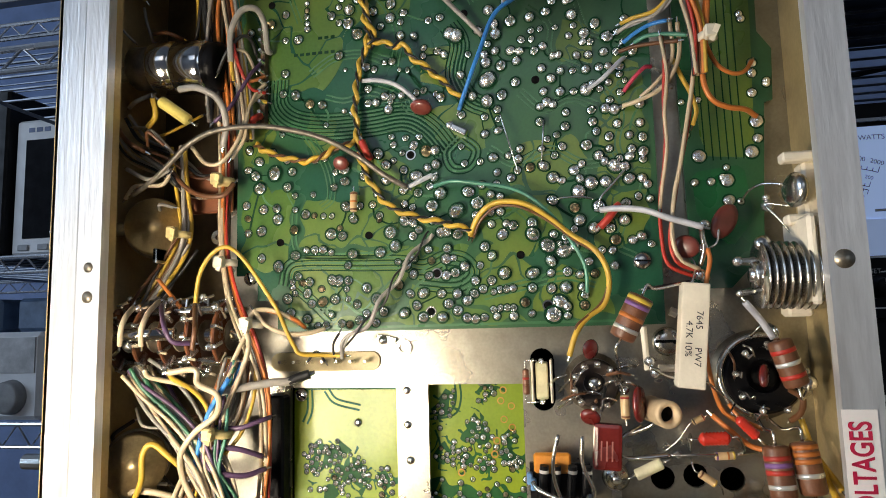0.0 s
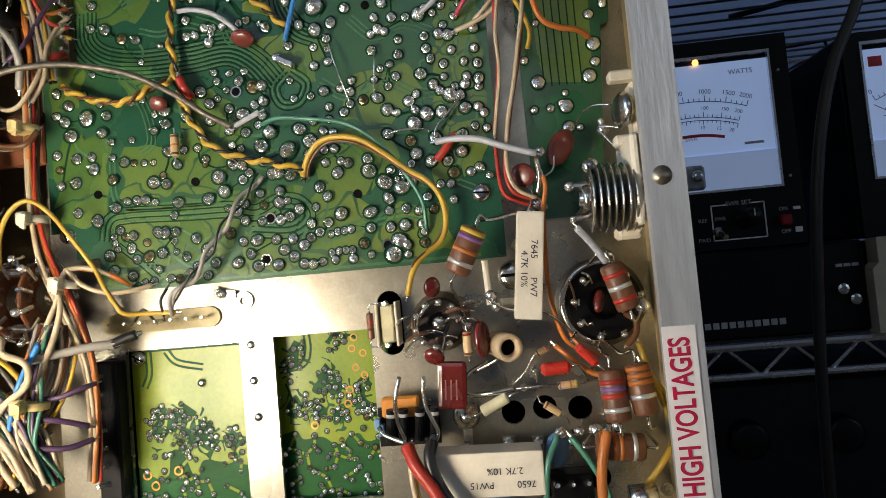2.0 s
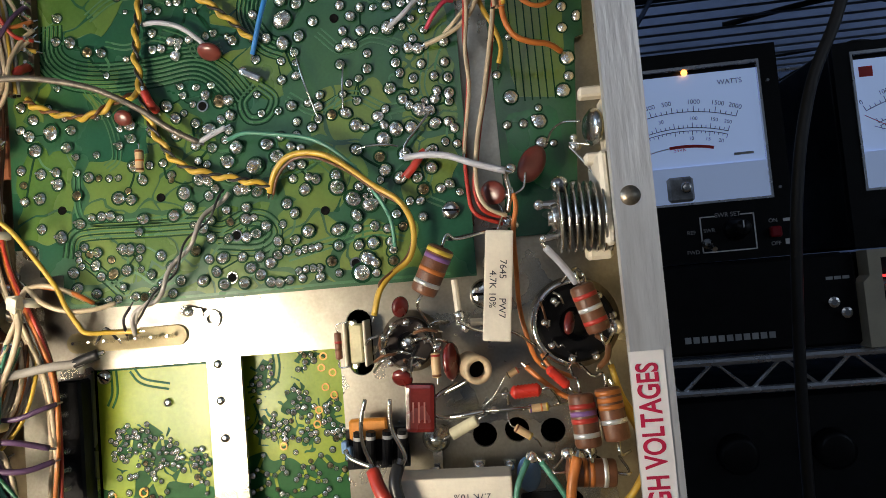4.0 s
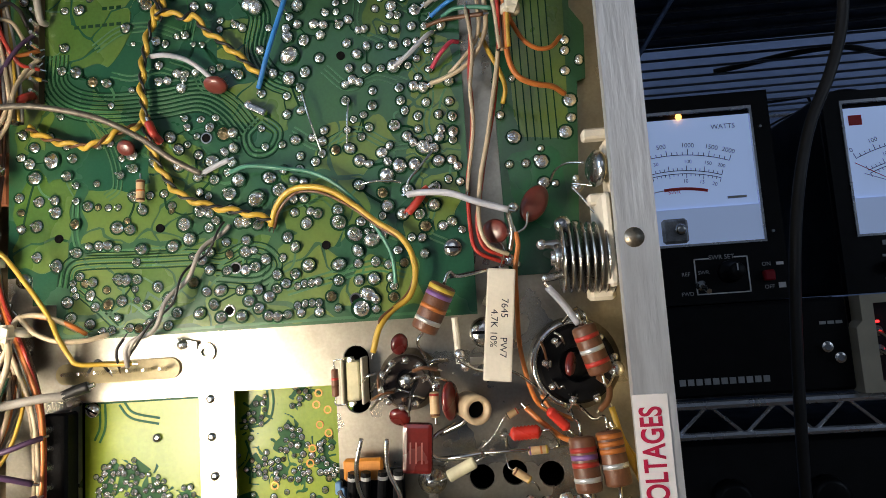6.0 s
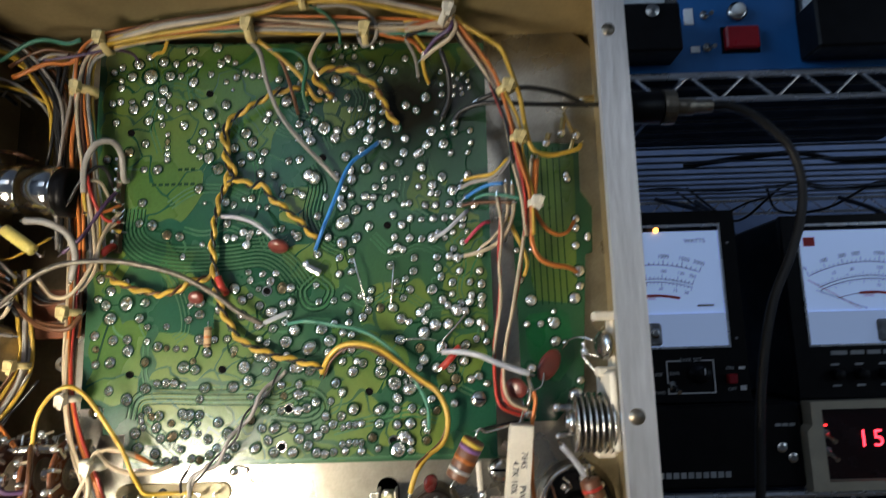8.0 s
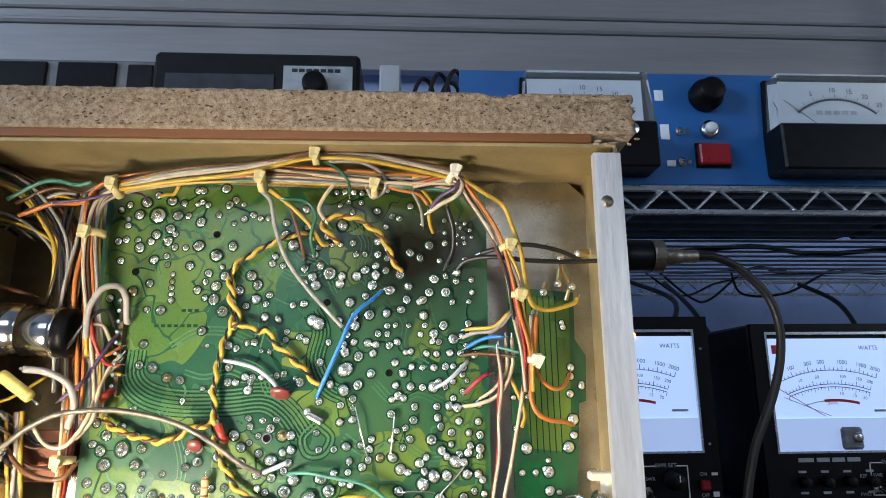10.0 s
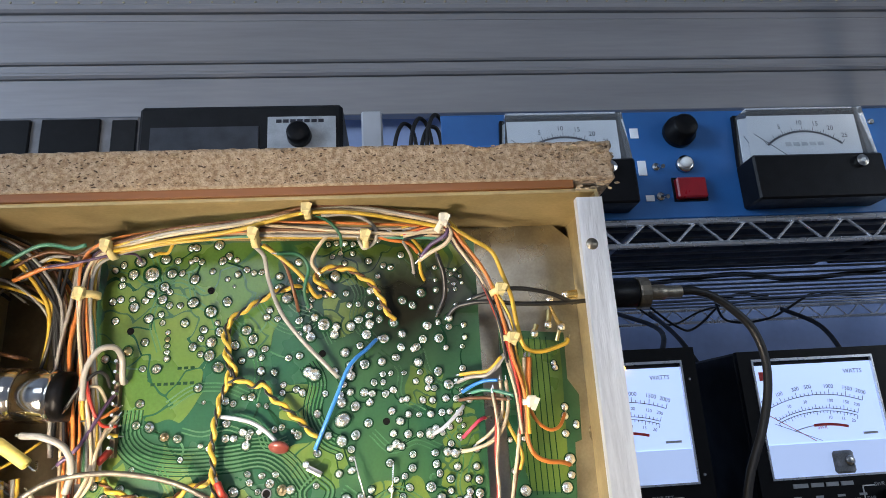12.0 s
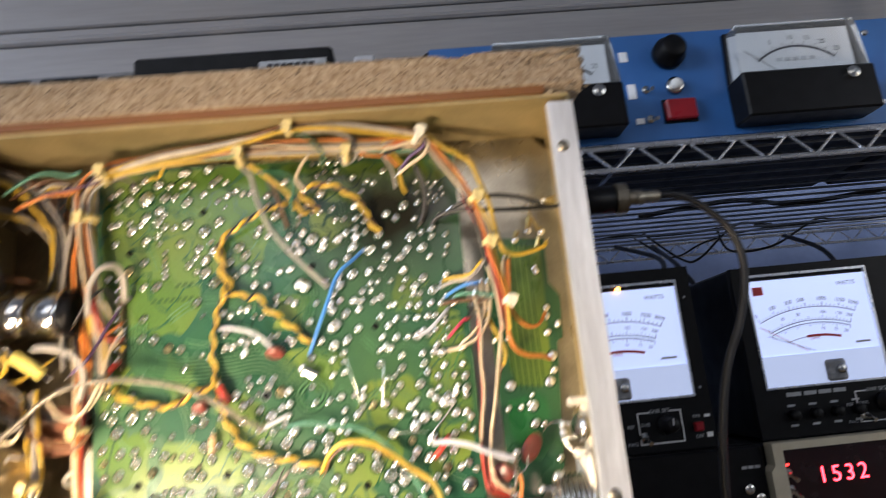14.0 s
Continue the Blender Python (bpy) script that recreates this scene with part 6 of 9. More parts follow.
def cable_tie(p, axis, r, white=False, head=(0, -1, 0)):
    """A nylon strap round a bundle, with its head."""
    t = thing("cable_tie", ("white" if white else "yellowed") + " nylon cable tie round a wire bundle", "cable tie", "cable ties")
    a = Vector(axis).normalized()
    m = NYLON_WHITE if white else NYLON
    bm = lathe([(r, -0.0012), (r + 0.0007, -0.0012), (r + 0.0007, 0.0012), (r, 0.0012)], p, a, 16)
    part("strap", bm, m, t, "", True)
    hd = Vector(p) + Vector(head).normalized() * (r + 0.0015)
    b = part("head", box(-0.0019, 0.0019, -0.0018, 0.0018, -0.0023, 0.0023, 0.0006), m, t)
    b.matrix_basis = Matrix.Translation(hd)
    tail = part("tail", box(-0.0009, 0.0009, -0.0004, 0.0004, -0.0026, 0.0026), m, t)
    tail.matrix_basis = Matrix.Translation(hd + Vector((0.001, -0.0014, -0.001))) @ pose(0, 0, 0, 20, 25, 0)
    return t


twisted("yellow", "black", [(-0.0659, 0.2370, 0.4899), (-0.0668, 0.2370, 0.4760), (-0.0650, 0.2360, 0.4679), (-0.0664, 0.2360, 0.4628), (-0.0693, 0.2360, 0.4529), (-0.0708, 0.2360, 0.4395), (-0.0700, 0.2360, 0.4304), (-0.0699, 0.2370, 0.4236), (-0.0676, 0.2370, 0.4151), (-0.0632, 0.2370, 0.4065), (-0.0575, 0.2360, 0.3999), (-0.0468, 0.2360, 0.3952), (-0.0342, 0.2360, 0.3918), (-0.0274, 0.2370, 0.3891)], 0.85)
wire("yellow", [(-0.0280, 0.2380, 0.3876), (-0.0246, 0.2350, 0.3938), (-0.0192, 0.2330, 0.3979), (-0.0120, 0.2320, 0.3983), (-0.0052, 0.2320, 0.3962), (0.0014, 0.2330, 0.3914), (0.0080, 0.2340, 0.3858), (0.0154, 0.2340, 0.3805), (0.0191, 0.2330, 0.3744), (0.0199, 0.2330, 0.3676), (0.0177, 0.2330, 0.3610), (0.0122, 0.2320, 0.3569), (0.0081, 0.2300, 0.3518), (0.0055, 0.2310, 0.3442)], 1.0)
wire("brown", [(-0.0267, 0.2380, 0.3869), (-0.0237, 0.2350, 0.3923), (-0.0182, 0.2330, 0.3966), (-0.0121, 0.2320, 0.3969), (-0.0062, 0.2320, 0.3949), (0.0014, 0.2330, 0.3902), (0.0088, 0.2340, 0.3840), (0.0171, 0.2340, 0.3781), (0.0197, 0.2330, 0.3705), (0.0178, 0.2330, 0.3629), (0.0132, 0.2320, 0.3582), (0.0086, 0.2300, 0.3546), (0.0081, 0.2300, 0.3518)], 0.5)
twisted("yellow", "black", [(-0.0652, 0.2350, 0.4643), (-0.0595, 0.2350, 0.4643), (-0.0551, 0.2350, 0.4613), (-0.0513, 0.2350, 0.4627), (-0.0483, 0.2360, 0.4574), (-0.0418, 0.2360, 0.4518), (-0.0350, 0.2370, 0.4453), (-0.0302, 0.2380, 0.4402)], 0.85)
twisted("yellow", "brown", [(-0.1124, 0.2370, 0.4283), (-0.1071, 0.2350, 0.4246), (-0.1004, 0.2360, 0.4219), (-0.0911, 0.2360, 0.4196), (-0.0849, 0.2350, 0.4203), (-0.0796, 0.2360, 0.4237), (-0.0719, 0.2370, 0.4260), (-0.0685, 0.2370, 0.4284)], 0.85)
wire("teal", [(-0.0408, 0.2370, 0.4067), (-0.0334, 0.2340, 0.4075), (-0.0230, 0.2330, 0.4057), (-0.0129, 0.2330, 0.4036), (-0.0051, 0.2330, 0.3995), (0.0024, 0.2340, 0.3921), (0.0079, 0.2350, 0.3840), (0.0123, 0.2360, 0.3749), (0.0128, 0.2380, 0.3656)], 0.7)
wire("blue", [(-0.0051, 0.2370, 0.4786), (-0.0093, 0.2340, 0.4742), (-0.0140, 0.2320, 0.4702), (-0.0175, 0.2320, 0.4654), (-0.0213, 0.2330, 0.4565), (-0.0261, 0.2350, 0.4459), (-0.0309, 0.2390, 0.4357)], 0.85)
wire("braid", [(-0.1595, 0.2280, 0.4093), (-0.1495, 0.2260, 0.4139), (-0.1399, 0.2240, 0.4205), (-0.1322, 0.2230, 0.4262), (-0.1223, 0.2240, 0.4308), (-0.1072, 0.2260, 0.4319), (-0.0945, 0.2280, 0.4301), (-0.0818, 0.2300, 0.4264), (-0.0692, 0.2320, 0.4194), (-0.0590, 0.2340, 0.4116), (-0.0511, 0.2370, 0.4070)], 1.05, 8, "grey shielded cable bowed over the circuit board")
wire("clear", [(-0.0523, 0.2380, 0.4066), (-0.0467, 0.2370, 0.4088), (-0.0413, 0.2370, 0.4110)], 0.9)
wire("clear", [(-0.0686, 0.2380, 0.4504), (-0.0623, 0.2360, 0.4494), (-0.0556, 0.2360, 0.4474), (-0.0508, 0.2370, 0.4442), (-0.0463, 0.2380, 0.4397)], 0.85)
wire("clear", [(0.0185, 0.2370, 0.3943), (0.0247, 0.2350, 0.3942), (0.0327, 0.2320, 0.3926), (0.0404, 0.2300, 0.3891), (0.0506, 0.2290, 0.3854)], 1.1)
wire("bare", [(-0.0153, 0.2370, 0.4322), (-0.0134, 0.2360, 0.4246), (-0.0115, 0.2370, 0.4174), (-0.0098, 0.2390, 0.4110)], 0.35)
wire("bare", [(0.0004, 0.2380, 0.4290), (-0.0001, 0.2370, 0.4228), (-0.0007, 0.2380, 0.4168), (-0.0012, 0.2390, 0.4129)], 0.35)
wire("bare", [(0.0023, 0.2380, 0.3989), (0.0067, 0.2370, 0.3995), (0.0126, 0.2370, 0.3993), (0.0165, 0.2380, 0.3986)], 0.4)
wire("bare", [(0.0280, 0.2370, 0.4086), (0.0234, 0.2360, 0.4033), (0.0190, 0.2370, 0.3987), (0.0183, 0.2380, 0.3953)], 0.45)
wire("clear", [(0.0160, 0.2380, 0.4386), (0.0216, 0.2360, 0.4415), (0.0278, 0.2360, 0.4472), (0.0300, 0.2380, 0.4494)], 0.8)
wire("red", [(0.0183, 0.2380, 0.3884), (0.0215, 0.2370, 0.3915), (0.0240, 0.2370, 0.3948), (0.0255, 0.2370, 0.3959)], 1.4, 6, "short red sleeved lead on the circuit board")
wire("pink", [(0.0291, 0.2380, 0.4369), (0.0321, 0.2350, 0.4400), (0.0360, 0.2340, 0.4434), (0.0386, 0.2360, 0.4443)], 0.75)
wire("cream", [(0.0284, 0.2380, 0.4315), (0.0337, 0.2360, 0.4324), (0.0402, 0.2340, 0.4348), (0.0451, 0.2330, 0.4400), (0.0480, 0.2340, 0.4479), (0.0480, 0.2340, 0.4586)], 0.8)
wire("cream", [(0.0348, 0.2380, 0.4343), (0.0396, 0.2350, 0.4377), (0.0439, 0.2340, 0.4426), (0.0458, 0.2340, 0.4485), (0.0455, 0.2340, 0.4589)], 0.7)
twisted("grey", "black", [(-0.0425, 0.2370, 0.3894), (-0.0479, 0.2350, 0.3822), (-0.0529, 0.2330, 0.3754), (-0.0574, 0.2320, 0.3683), (-0.0626, 0.2320, 0.3609), (-0.0677, 0.2320, 0.3550), (-0.0745, 0.2340, 0.3504), (-0.0772, 0.2360, 0.3448)], 0.7, 0.02, 8, 1.5)
wire("yellow", [(-0.1304, 0.2260, 0.3643), (-0.1278, 0.2240, 0.3756), (-0.1222, 0.2220, 0.3830), (-0.1159, 0.2220, 0.3860), (-0.1112, 0.2250, 0.3822), (-0.1050, 0.2270, 0.3729), (-0.0987, 0.2290, 0.3619), (-0.0956, 0.2290, 0.3551), (-0.0934, 0.2310, 0.3494), (-0.0912, 0.2320, 0.3463), (-0.0841, 0.2350, 0.3456), (-0.0753, 0.2360, 0.3452)], 0.8)
wire("cream", [(-0.1149, 0.2260, 0.3443), (-0.1092, 0.2260, 0.3554), (-0.1075, 0.2260, 0.3615), (-0.1032, 0.2280, 0.3629), (-0.0974, 0.2300, 0.3611), (-0.0930, 0.2350, 0.3572)], 0.85)
wire("orange", [(-0.1037, 0.2290, 0.3627), (-0.0979, 0.2310, 0.3611), (-0.0932, 0.2330, 0.3585), (-0.0916, 0.2370, 0.3559)], 0.8)
wire("cream", [(-0.1070, 0.2260, 0.3630), (-0.1031, 0.2280, 0.3573), (-0.0963, 0.2300, 0.3540), (-0.0888, 0.2330, 0.3538), (-0.0837, 0.2370, 0.3553)], 0.85)
wire("grey", [(-0.1162, 0.2200, 0.3341), (-0.1102, 0.2250, 0.3351), (-0.1008, 0.2280, 0.3364), (-0.0945, 0.2310, 0.3366), (-0.0892, 0.2340, 0.3385)], 1.5, 6, "white shielded cable ending at the terminal strip")
wire("black", [(-0.0952, 0.2310, 0.3364), (-0.0917, 0.2320, 0.3379), (-0.0881, 0.2330, 0.3390)], 1.8)
for c, pts in (("black", [(-0.0774, 0.2350, 0.3535), (-0.0793, 0.2340, 0.3495), (-0.0796, 0.2360, 0.3442)]), ("grey", [(-0.0684, 0.2340, 0.3564), (-0.0735, 0.2330, 0.3514), (-0.0766, 0.2360, 0.3456)]), ("black", [(-0.0838, 0.2370, 0.3432), (-0.0863, 0.2350, 0.3471), (-0.0901, 0.2360, 0.3433)])):
    wire(c, pts, 0.5)

# wires at the edge between the two boards
wire("red", [(0.0424, 0.2340, 0.4551), (0.0427, 0.2330, 0.4443), (0.0415, 0.2330, 0.4302), (0.0416, 0.2340, 0.4185), (0.0403, 0.2340, 0.4066), (0.0384, 0.2350, 0.3951), (0.0383, 0.2350, 0.3815), (0.0400, 0.2340, 0.3736), (0.0483, 0.2360, 0.3696)], 0.7)
wire("cream", [(0.0418, 0.2330, 0.4539), (0.0430, 0.2320, 0.4398), (0.0414, 0.2320, 0.4259), (0.0416, 0.2330, 0.4142), (0.0394, 0.2340, 0.4008), (0.0382, 0.2340, 0.3930)], 0.65)
wire("red", [(0.0506, 0.2310, 0.4671), (0.0514, 0.2310, 0.4568), (0.0524, 0.2310, 0.4465), (0.0509, 0.2320, 0.4350), (0.0485, 0.2330, 0.4196), (0.0446, 0.2330, 0.4041), (0.0419, 0.2330, 0.3907), (0.0406, 0.2330, 0.3811), (0.0426, 0.2330, 0.3744), (0.0495, 0.2360, 0.3715)], 0.75)
wire("cream", [(0.0497, 0.2300, 0.4667), (0.0522, 0.2300, 0.4501), (0.0511, 0.2310, 0.4366), (0.0480, 0.2320, 0.4203), (0.0454, 0.2320, 0.4078), (0.0426, 0.2320, 0.3963), (0.0412, 0.2320, 0.3829), (0.0436, 0.2330, 0.3753), (0.0497, 0.2350, 0.3721)], 0.75)
wire("orange", [(0.0576, 0.2290, 0.4672), (0.0563, 0.2280, 0.4567), (0.0554, 0.2280, 0.4488), (0.0541, 0.2290, 0.4415), (0.0544, 0.2300, 0.4339), (0.0571, 0.2310, 0.4285), (0.0621, 0.2320, 0.4260), (0.0680, 0.2340, 0.4253), (0.0722, 0.2380, 0.4239)], 0.95)
wire("orange", [(0.0561, 0.2290, 0.4674), (0.0550, 0.2280, 0.4569), (0.0548, 0.2270, 0.4492), (0.0561, 0.2290, 0.4462), (0.0596, 0.2320, 0.4411), (0.0642, 0.2330, 0.4381), (0.0689, 0.2350, 0.4392), (0.0726, 0.2390, 0.4441)], 0.75)
wire("cream", [(0.0552, 0.2280, 0.4670), (0.0540, 0.2280, 0.4550), (0.0540, 0.2280, 0.4498)], 0.8)
wire("yellow", [(0.0460, 0.2360, 0.4463), (0.0484, 0.2360, 0.4398), (0.0513, 0.2370, 0.4338), (0.0530, 0.2380, 0.4278), (0.0519, 0.2400, 0.4231)], 0.8)
wire("orange", [(0.0524, 0.2340, 0.3788), (0.0529, 0.2340, 0.3746), (0.0515, 0.2350, 0.3675), (0.0514, 0.2400, 0.3563), (0.0515, 0.2420, 0.3410), (0.0550, 0.2440, 0.3257), (0.0609, 0.2440, 0.3201)], 0.8)
for c, pts in (("yellow", [(0.0294, 0.2380, 0.4623), (0.0334, 0.2350, 0.4625), (0.0408, 0.2320, 0.4631), (0.0464, 0.2300, 0.4682)]), ("grey", [(0.0280, 0.2380, 0.4591), (0.0333, 0.2350, 0.4608), (0.0407, 0.2320, 0.4616), (0.0474, 0.2300, 0.4691)]), ("clear", [(0.0313, 0.2380, 0.4608), (0.0372, 0.2350, 0.4616), (0.0436, 0.2320, 0.4636), (0.0484, 0.2300, 0.4700)]),
               ("blue", [(0.0298, 0.2380, 0.4550), (0.0342, 0.2360, 0.4574), (0.0389, 0.2340, 0.4589), (0.0443, 0.2320, 0.4589)]), ("teal", [(0.0337, 0.2380, 0.4546), (0.0378, 0.2350, 0.4553), (0.0441, 0.2330, 0.4544), (0.0502, 0.2310, 0.4524)]), ("brown", [(0.0282, 0.2380, 0.4518), (0.0339, 0.2360, 0.4524), (0.0413, 0.2340, 0.4519), (0.0475, 0.2320, 0.4511)])):
    wire(c, pts, 0.75)

# harness along the top and down the edge
TOP = [(-0.1140, 0.2320, 0.4288), (-0.1151, 0.2310, 0.4462), (-0.1168, 0.2300, 0.4640), (-0.1189, 0.2290, 0.4822), (-0.1207, 0.2280, 0.4984), (-0.1197, 0.2270, 0.5125), (-0.1112, 0.2250, 0.5183), (-0.0922, 0.2240, 0.5214), (-0.0700, 0.2240, 0.5236), (-0.0521, 0.2240, 0.5247), (-0.0318, 0.2250, 0.5240), (-0.0112, 0.2260, 0.5232), (0.0097, 0.2260, 0.5223), (0.0250, 0.2250, 0.5203)]
harness("wiring harness of many colours along the top of the circuit board", TOP, ["grey", "black", "cream", "orange", "black", "grey", "cream", "black", "yellow", "grey", "brown", "cream", "black", "orange", "teal", "violet", "grey"], 0.68, 3.6, 21)
harness("loose yellow and black wires arched over the harness", [(-0.1085, 0.2220, 0.5181), (-0.0861, 0.2200, 0.5224), (-0.0617, 0.2190, 0.5248), (-0.0460, 0.2180, 0.5271), (-0.0314, 0.2170, 0.5293), (-0.0101, 0.2170, 0.5293), (0.0078, 0.2190, 0.5272), (0.0243, 0.2210, 0.5236)], ["yellow", "black", "grey", "yellow", "cream", "black", "brown"], 0.75, 2.2, 22)
harness("wiring harness down the edge of the circuit board", [(0.0075, 0.2250, 0.5213), (0.0243, 0.2230, 0.5231), (0.0320, 0.2240, 0.5137), (0.0406, 0.2260, 0.5010), (0.0462, 0.2280, 0.4884), (0.0489, 0.2280, 0.4788), (0.0505, 0.2280, 0.4669), (0.0526, 0.2280, 0.4529), (0.0529, 0.2290, 0.4372)], ["yellow", "red", "cream", "brown", "black", "orange", "grey", "cream"], 0.75, 2.6, 23)
wire("yellow", [(0.0273, 0.2220, 0.5227), (0.0366, 0.2230, 0.5170), (0.0448, 0.2250, 0.5119), (0.0483, 0.2260, 0.5036), (0.0518, 0.2270, 0.4930), (0.0535, 0.2280, 0.4812), (0.0563, 0.2300, 0.4717), (0.0635, 0.2320, 0.4697), (0.0747, 0.2350, 0.4728), (0.0766, 0.2360, 0.4750)], 0.95)
wire("violet", [(0.0149, 0.2280, 0.5115), (0.0192, 0.2250, 0.5159), (0.0250, 0.2210, 0.5184), (0.0266, 0.2210, 0.5221)], 0.9)
wire("cream", [(0.0140, 0.2290, 0.5101), (0.0192, 0.2260, 0.5129), (0.0250, 0.2220, 0.5151), (0.0276, 0.2210, 0.5192), (0.0257, 0.2210, 0.5231)], 0.9)
wire("yellow", [(0.0140, 0.2290, 0.5101), (0.0148, 0.2330, 0.5060), (0.0163, 0.2380, 0.5038)], 0.8)
wire("grey", [(0.0073, 0.2280, 0.5189), (0.0107, 0.2320, 0.5132), (0.0119, 0.2380, 0.5068)], 0.7)
wire("black", [(0.0215, 0.2260, 0.5119), (0.0243, 0.2300, 0.5037), (0.0243, 0.2340, 0.4952), (0.0215, 0.2370, 0.4888)], 1.1)
wire("black", [(0.0935, 0.2350, 0.4914), (0.0758, 0.2310, 0.4898), (0.0565, 0.2280, 0.4895), (0.0403, 0.2300, 0.4915), (0.0298, 0.2350, 0.4907), (0.0258, 0.2380, 0.4871)], 1.0, 6, "blackened coax lead crossing to the chassis side")
wire("black", [(0.0795, 0.2320, 0.4897), (0.0684, 0.2290, 0.4939), (0.0541, 0.2270, 0.4960), (0.0426, 0.2290, 0.4948), (0.0357, 0.2320, 0.4934)], 1.0, 6, "blackened coax lead crossing to the chassis side")
wire("grey", [(-0.0534, 0.2240, 0.5172), (-0.0504, 0.2270, 0.5137), (-0.0488, 0.2300, 0.5039), (-0.0442, 0.2320, 0.4912), (-0.0361, 0.2340, 0.4798), (-0.0269, 0.2360, 0.4697), (-0.0213, 0.2380, 0.4637)], 0.9)
twisted("yellow", "black", [(-0.0333, 0.2370, 0.5012), (-0.0413, 0.2360, 0.5022), (-0.0490, 0.2350, 0.4992), (-0.0568, 0.2350, 0.4946), (-0.0644, 0.2350, 0.4896), (-0.0672, 0.2350, 0.4835), (-0.0655, 0.2360, 0.4754), (-0.0630, 0.2360, 0.4671), (-0.0645, 0.2360, 0.4623)], 0.8)
twisted("yellow", "brown", [(-0.0235, 0.2380, 0.4992), (-0.0278, 0.2350, 0.5025), (-0.0301, 0.2340, 0.5066), (-0.0272, 0.2340, 0.5091), (-0.0178, 0.2340, 0.5093), (-0.0106, 0.2340, 0.5053), (-0.0046, 0.2350, 0.4998), (-0.0011, 0.2370, 0.4923), (0.0025, 0.2380, 0.4864)], 0.85)
wire("yellow", [(-0.0508, 0.2250, 0.5182), (-0.0434, 0.2280, 0.5130), (-0.0359, 0.2320, 0.5062), (-0.0308, 0.2370, 0.4987), (-0.0284, 0.2390, 0.4985)], 0.9)
wire("brown", [(-0.0488, 0.2260, 0.5177), (-0.0424, 0.2290, 0.5110), (-0.0390, 0.2320, 0.4999), (-0.0377, 0.2380, 0.4922)], 0.75)
wire("green", [(-0.0452, 0.2260, 0.5146), (-0.0366, 0.2280, 0.5144), (-0.0326, 0.2300, 0.5091), (-0.0347, 0.2330, 0.5003), (-0.0336, 0.2380, 0.4935)], 0.8)
wire("cream", [(-0.0239, 0.2260, 0.5224), (-0.0286, 0.2280, 0.5170), (-0.0313, 0.2300, 0.5116), (-0.0290, 0.2320, 0.5075)], 0.8)
wire("green", [(-0.0294, 0.2180, 0.5289), (-0.0231, 0.2210, 0.5262), (-0.0189, 0.2240, 0.5215), (-0.0187, 0.2280, 0.5172)], 0.7)
wire("grey", [(-0.0260, 0.2180, 0.5280), (-0.0138, 0.2190, 0.5283), (-0.0050, 0.2220, 0.5245), (-0.0041, 0.2260, 0.5190), (-0.0089, 0.2280, 0.5161), (-0.0112, 0.2270, 0.5194)], 0.8)
wire("orange", [(-0.0111, 0.2250, 0.5234), (0.0004, 0.2270, 0.5196), (0.0096, 0.2290, 0.5182), (0.0138, 0.2310, 0.5141)], 0.8)
wire("yellow", [(0.0028, 0.2250, 0.5222), (0.0098, 0.2260, 0.5203), (0.0138, 0.2300, 0.5174), (0.0165, 0.2340, 0.5142)], 0.8)
wire("yellow", [(-0.0873, 0.2260, 0.5200), (-0.0909, 0.2310, 0.5179), (-0.0953, 0.2340, 0.5187), (-0.0987, 0.2380, 0.5192)], 0.7)
wire("violet", [(-0.1336, 0.2220, 0.5112), (-0.1215, 0.2230, 0.5131), (-0.1098, 0.2250, 0.5162), (-0.1046, 0.2320, 0.5181), (-0.1041, 0.2380, 0.5166)], 0.6)
wire("grey", [(-0.1178, 0.2270, 0.4588), (-0.1168, 0.2250, 0.4695), (-0.1123, 0.2240, 0.4772), (-0.1071, 0.2260, 0.4786), (-0.1060, 0.2310, 0.4748), (-0.1067, 0.2350, 0.4665), (-0.1068, 0.2380, 0.4661)], 1.2)
wire("black", [(-0.1251, 0.2300, 0.4562), (-0.1191, 0.2270, 0.4637), (-0.1138, 0.2280, 0.4693), (-0.1114, 0.2310, 0.4683), (-0.1114, 0.2350, 0.4643)], 0.7)
for c, pts in (("yellow", [(-0.1184, 0.2280, 0.4685), (-0.1177, 0.2270, 0.4598), (-0.1173, 0.2290, 0.4515), (-0.1143, 0.2330, 0.4468), (-0.1075, 0.2370, 0.4451)]), ("orange", [(-0.1165, 0.2290, 0.4514), (-0.1122, 0.2320, 0.4523), (-0.1084, 0.2370, 0.4559)]), ("red", [(-0.1174, 0.2270, 0.4683), (-0.1149, 0.2280, 0.4576), (-0.1120, 0.2320, 0.4496), (-0.1083, 0.2370, 0.4490)]),
               ("violet", [(-0.1250, 0.2280, 0.4357), (-0.1176, 0.2280, 0.4422), (-0.1119, 0.2310, 0.4544), (-0.1093, 0.2370, 0.4626)]), ("cream", [(-0.1186, 0.2300, 0.4213), (-0.1128, 0.2290, 0.4288), (-0.1122, 0.2300, 0.4388), (-0.1107, 0.2340, 0.4480), (-0.1081, 0.2370, 0.4529)]), ("cream", [(-0.1165, 0.2280, 0.4641), (-0.1137, 0.2310, 0.4637), (-0.1119, 0.2350, 0.4578)])):
    wire(c, pts, 0.75)
for c, a in (("red", [(-0.1147, 0.2340, 0.4337), (-0.1109, 0.2320, 0.4366), (-0.1098, 0.2360, 0.4395)]), ("red", [(-0.0679, 0.2350, 0.4256), (-0.0662, 0.2350, 0.4215), (-0.0656, 0.2380, 0.4196)])):
    wire(c, a, 1.5, 6, "short red sleeve over a lead")

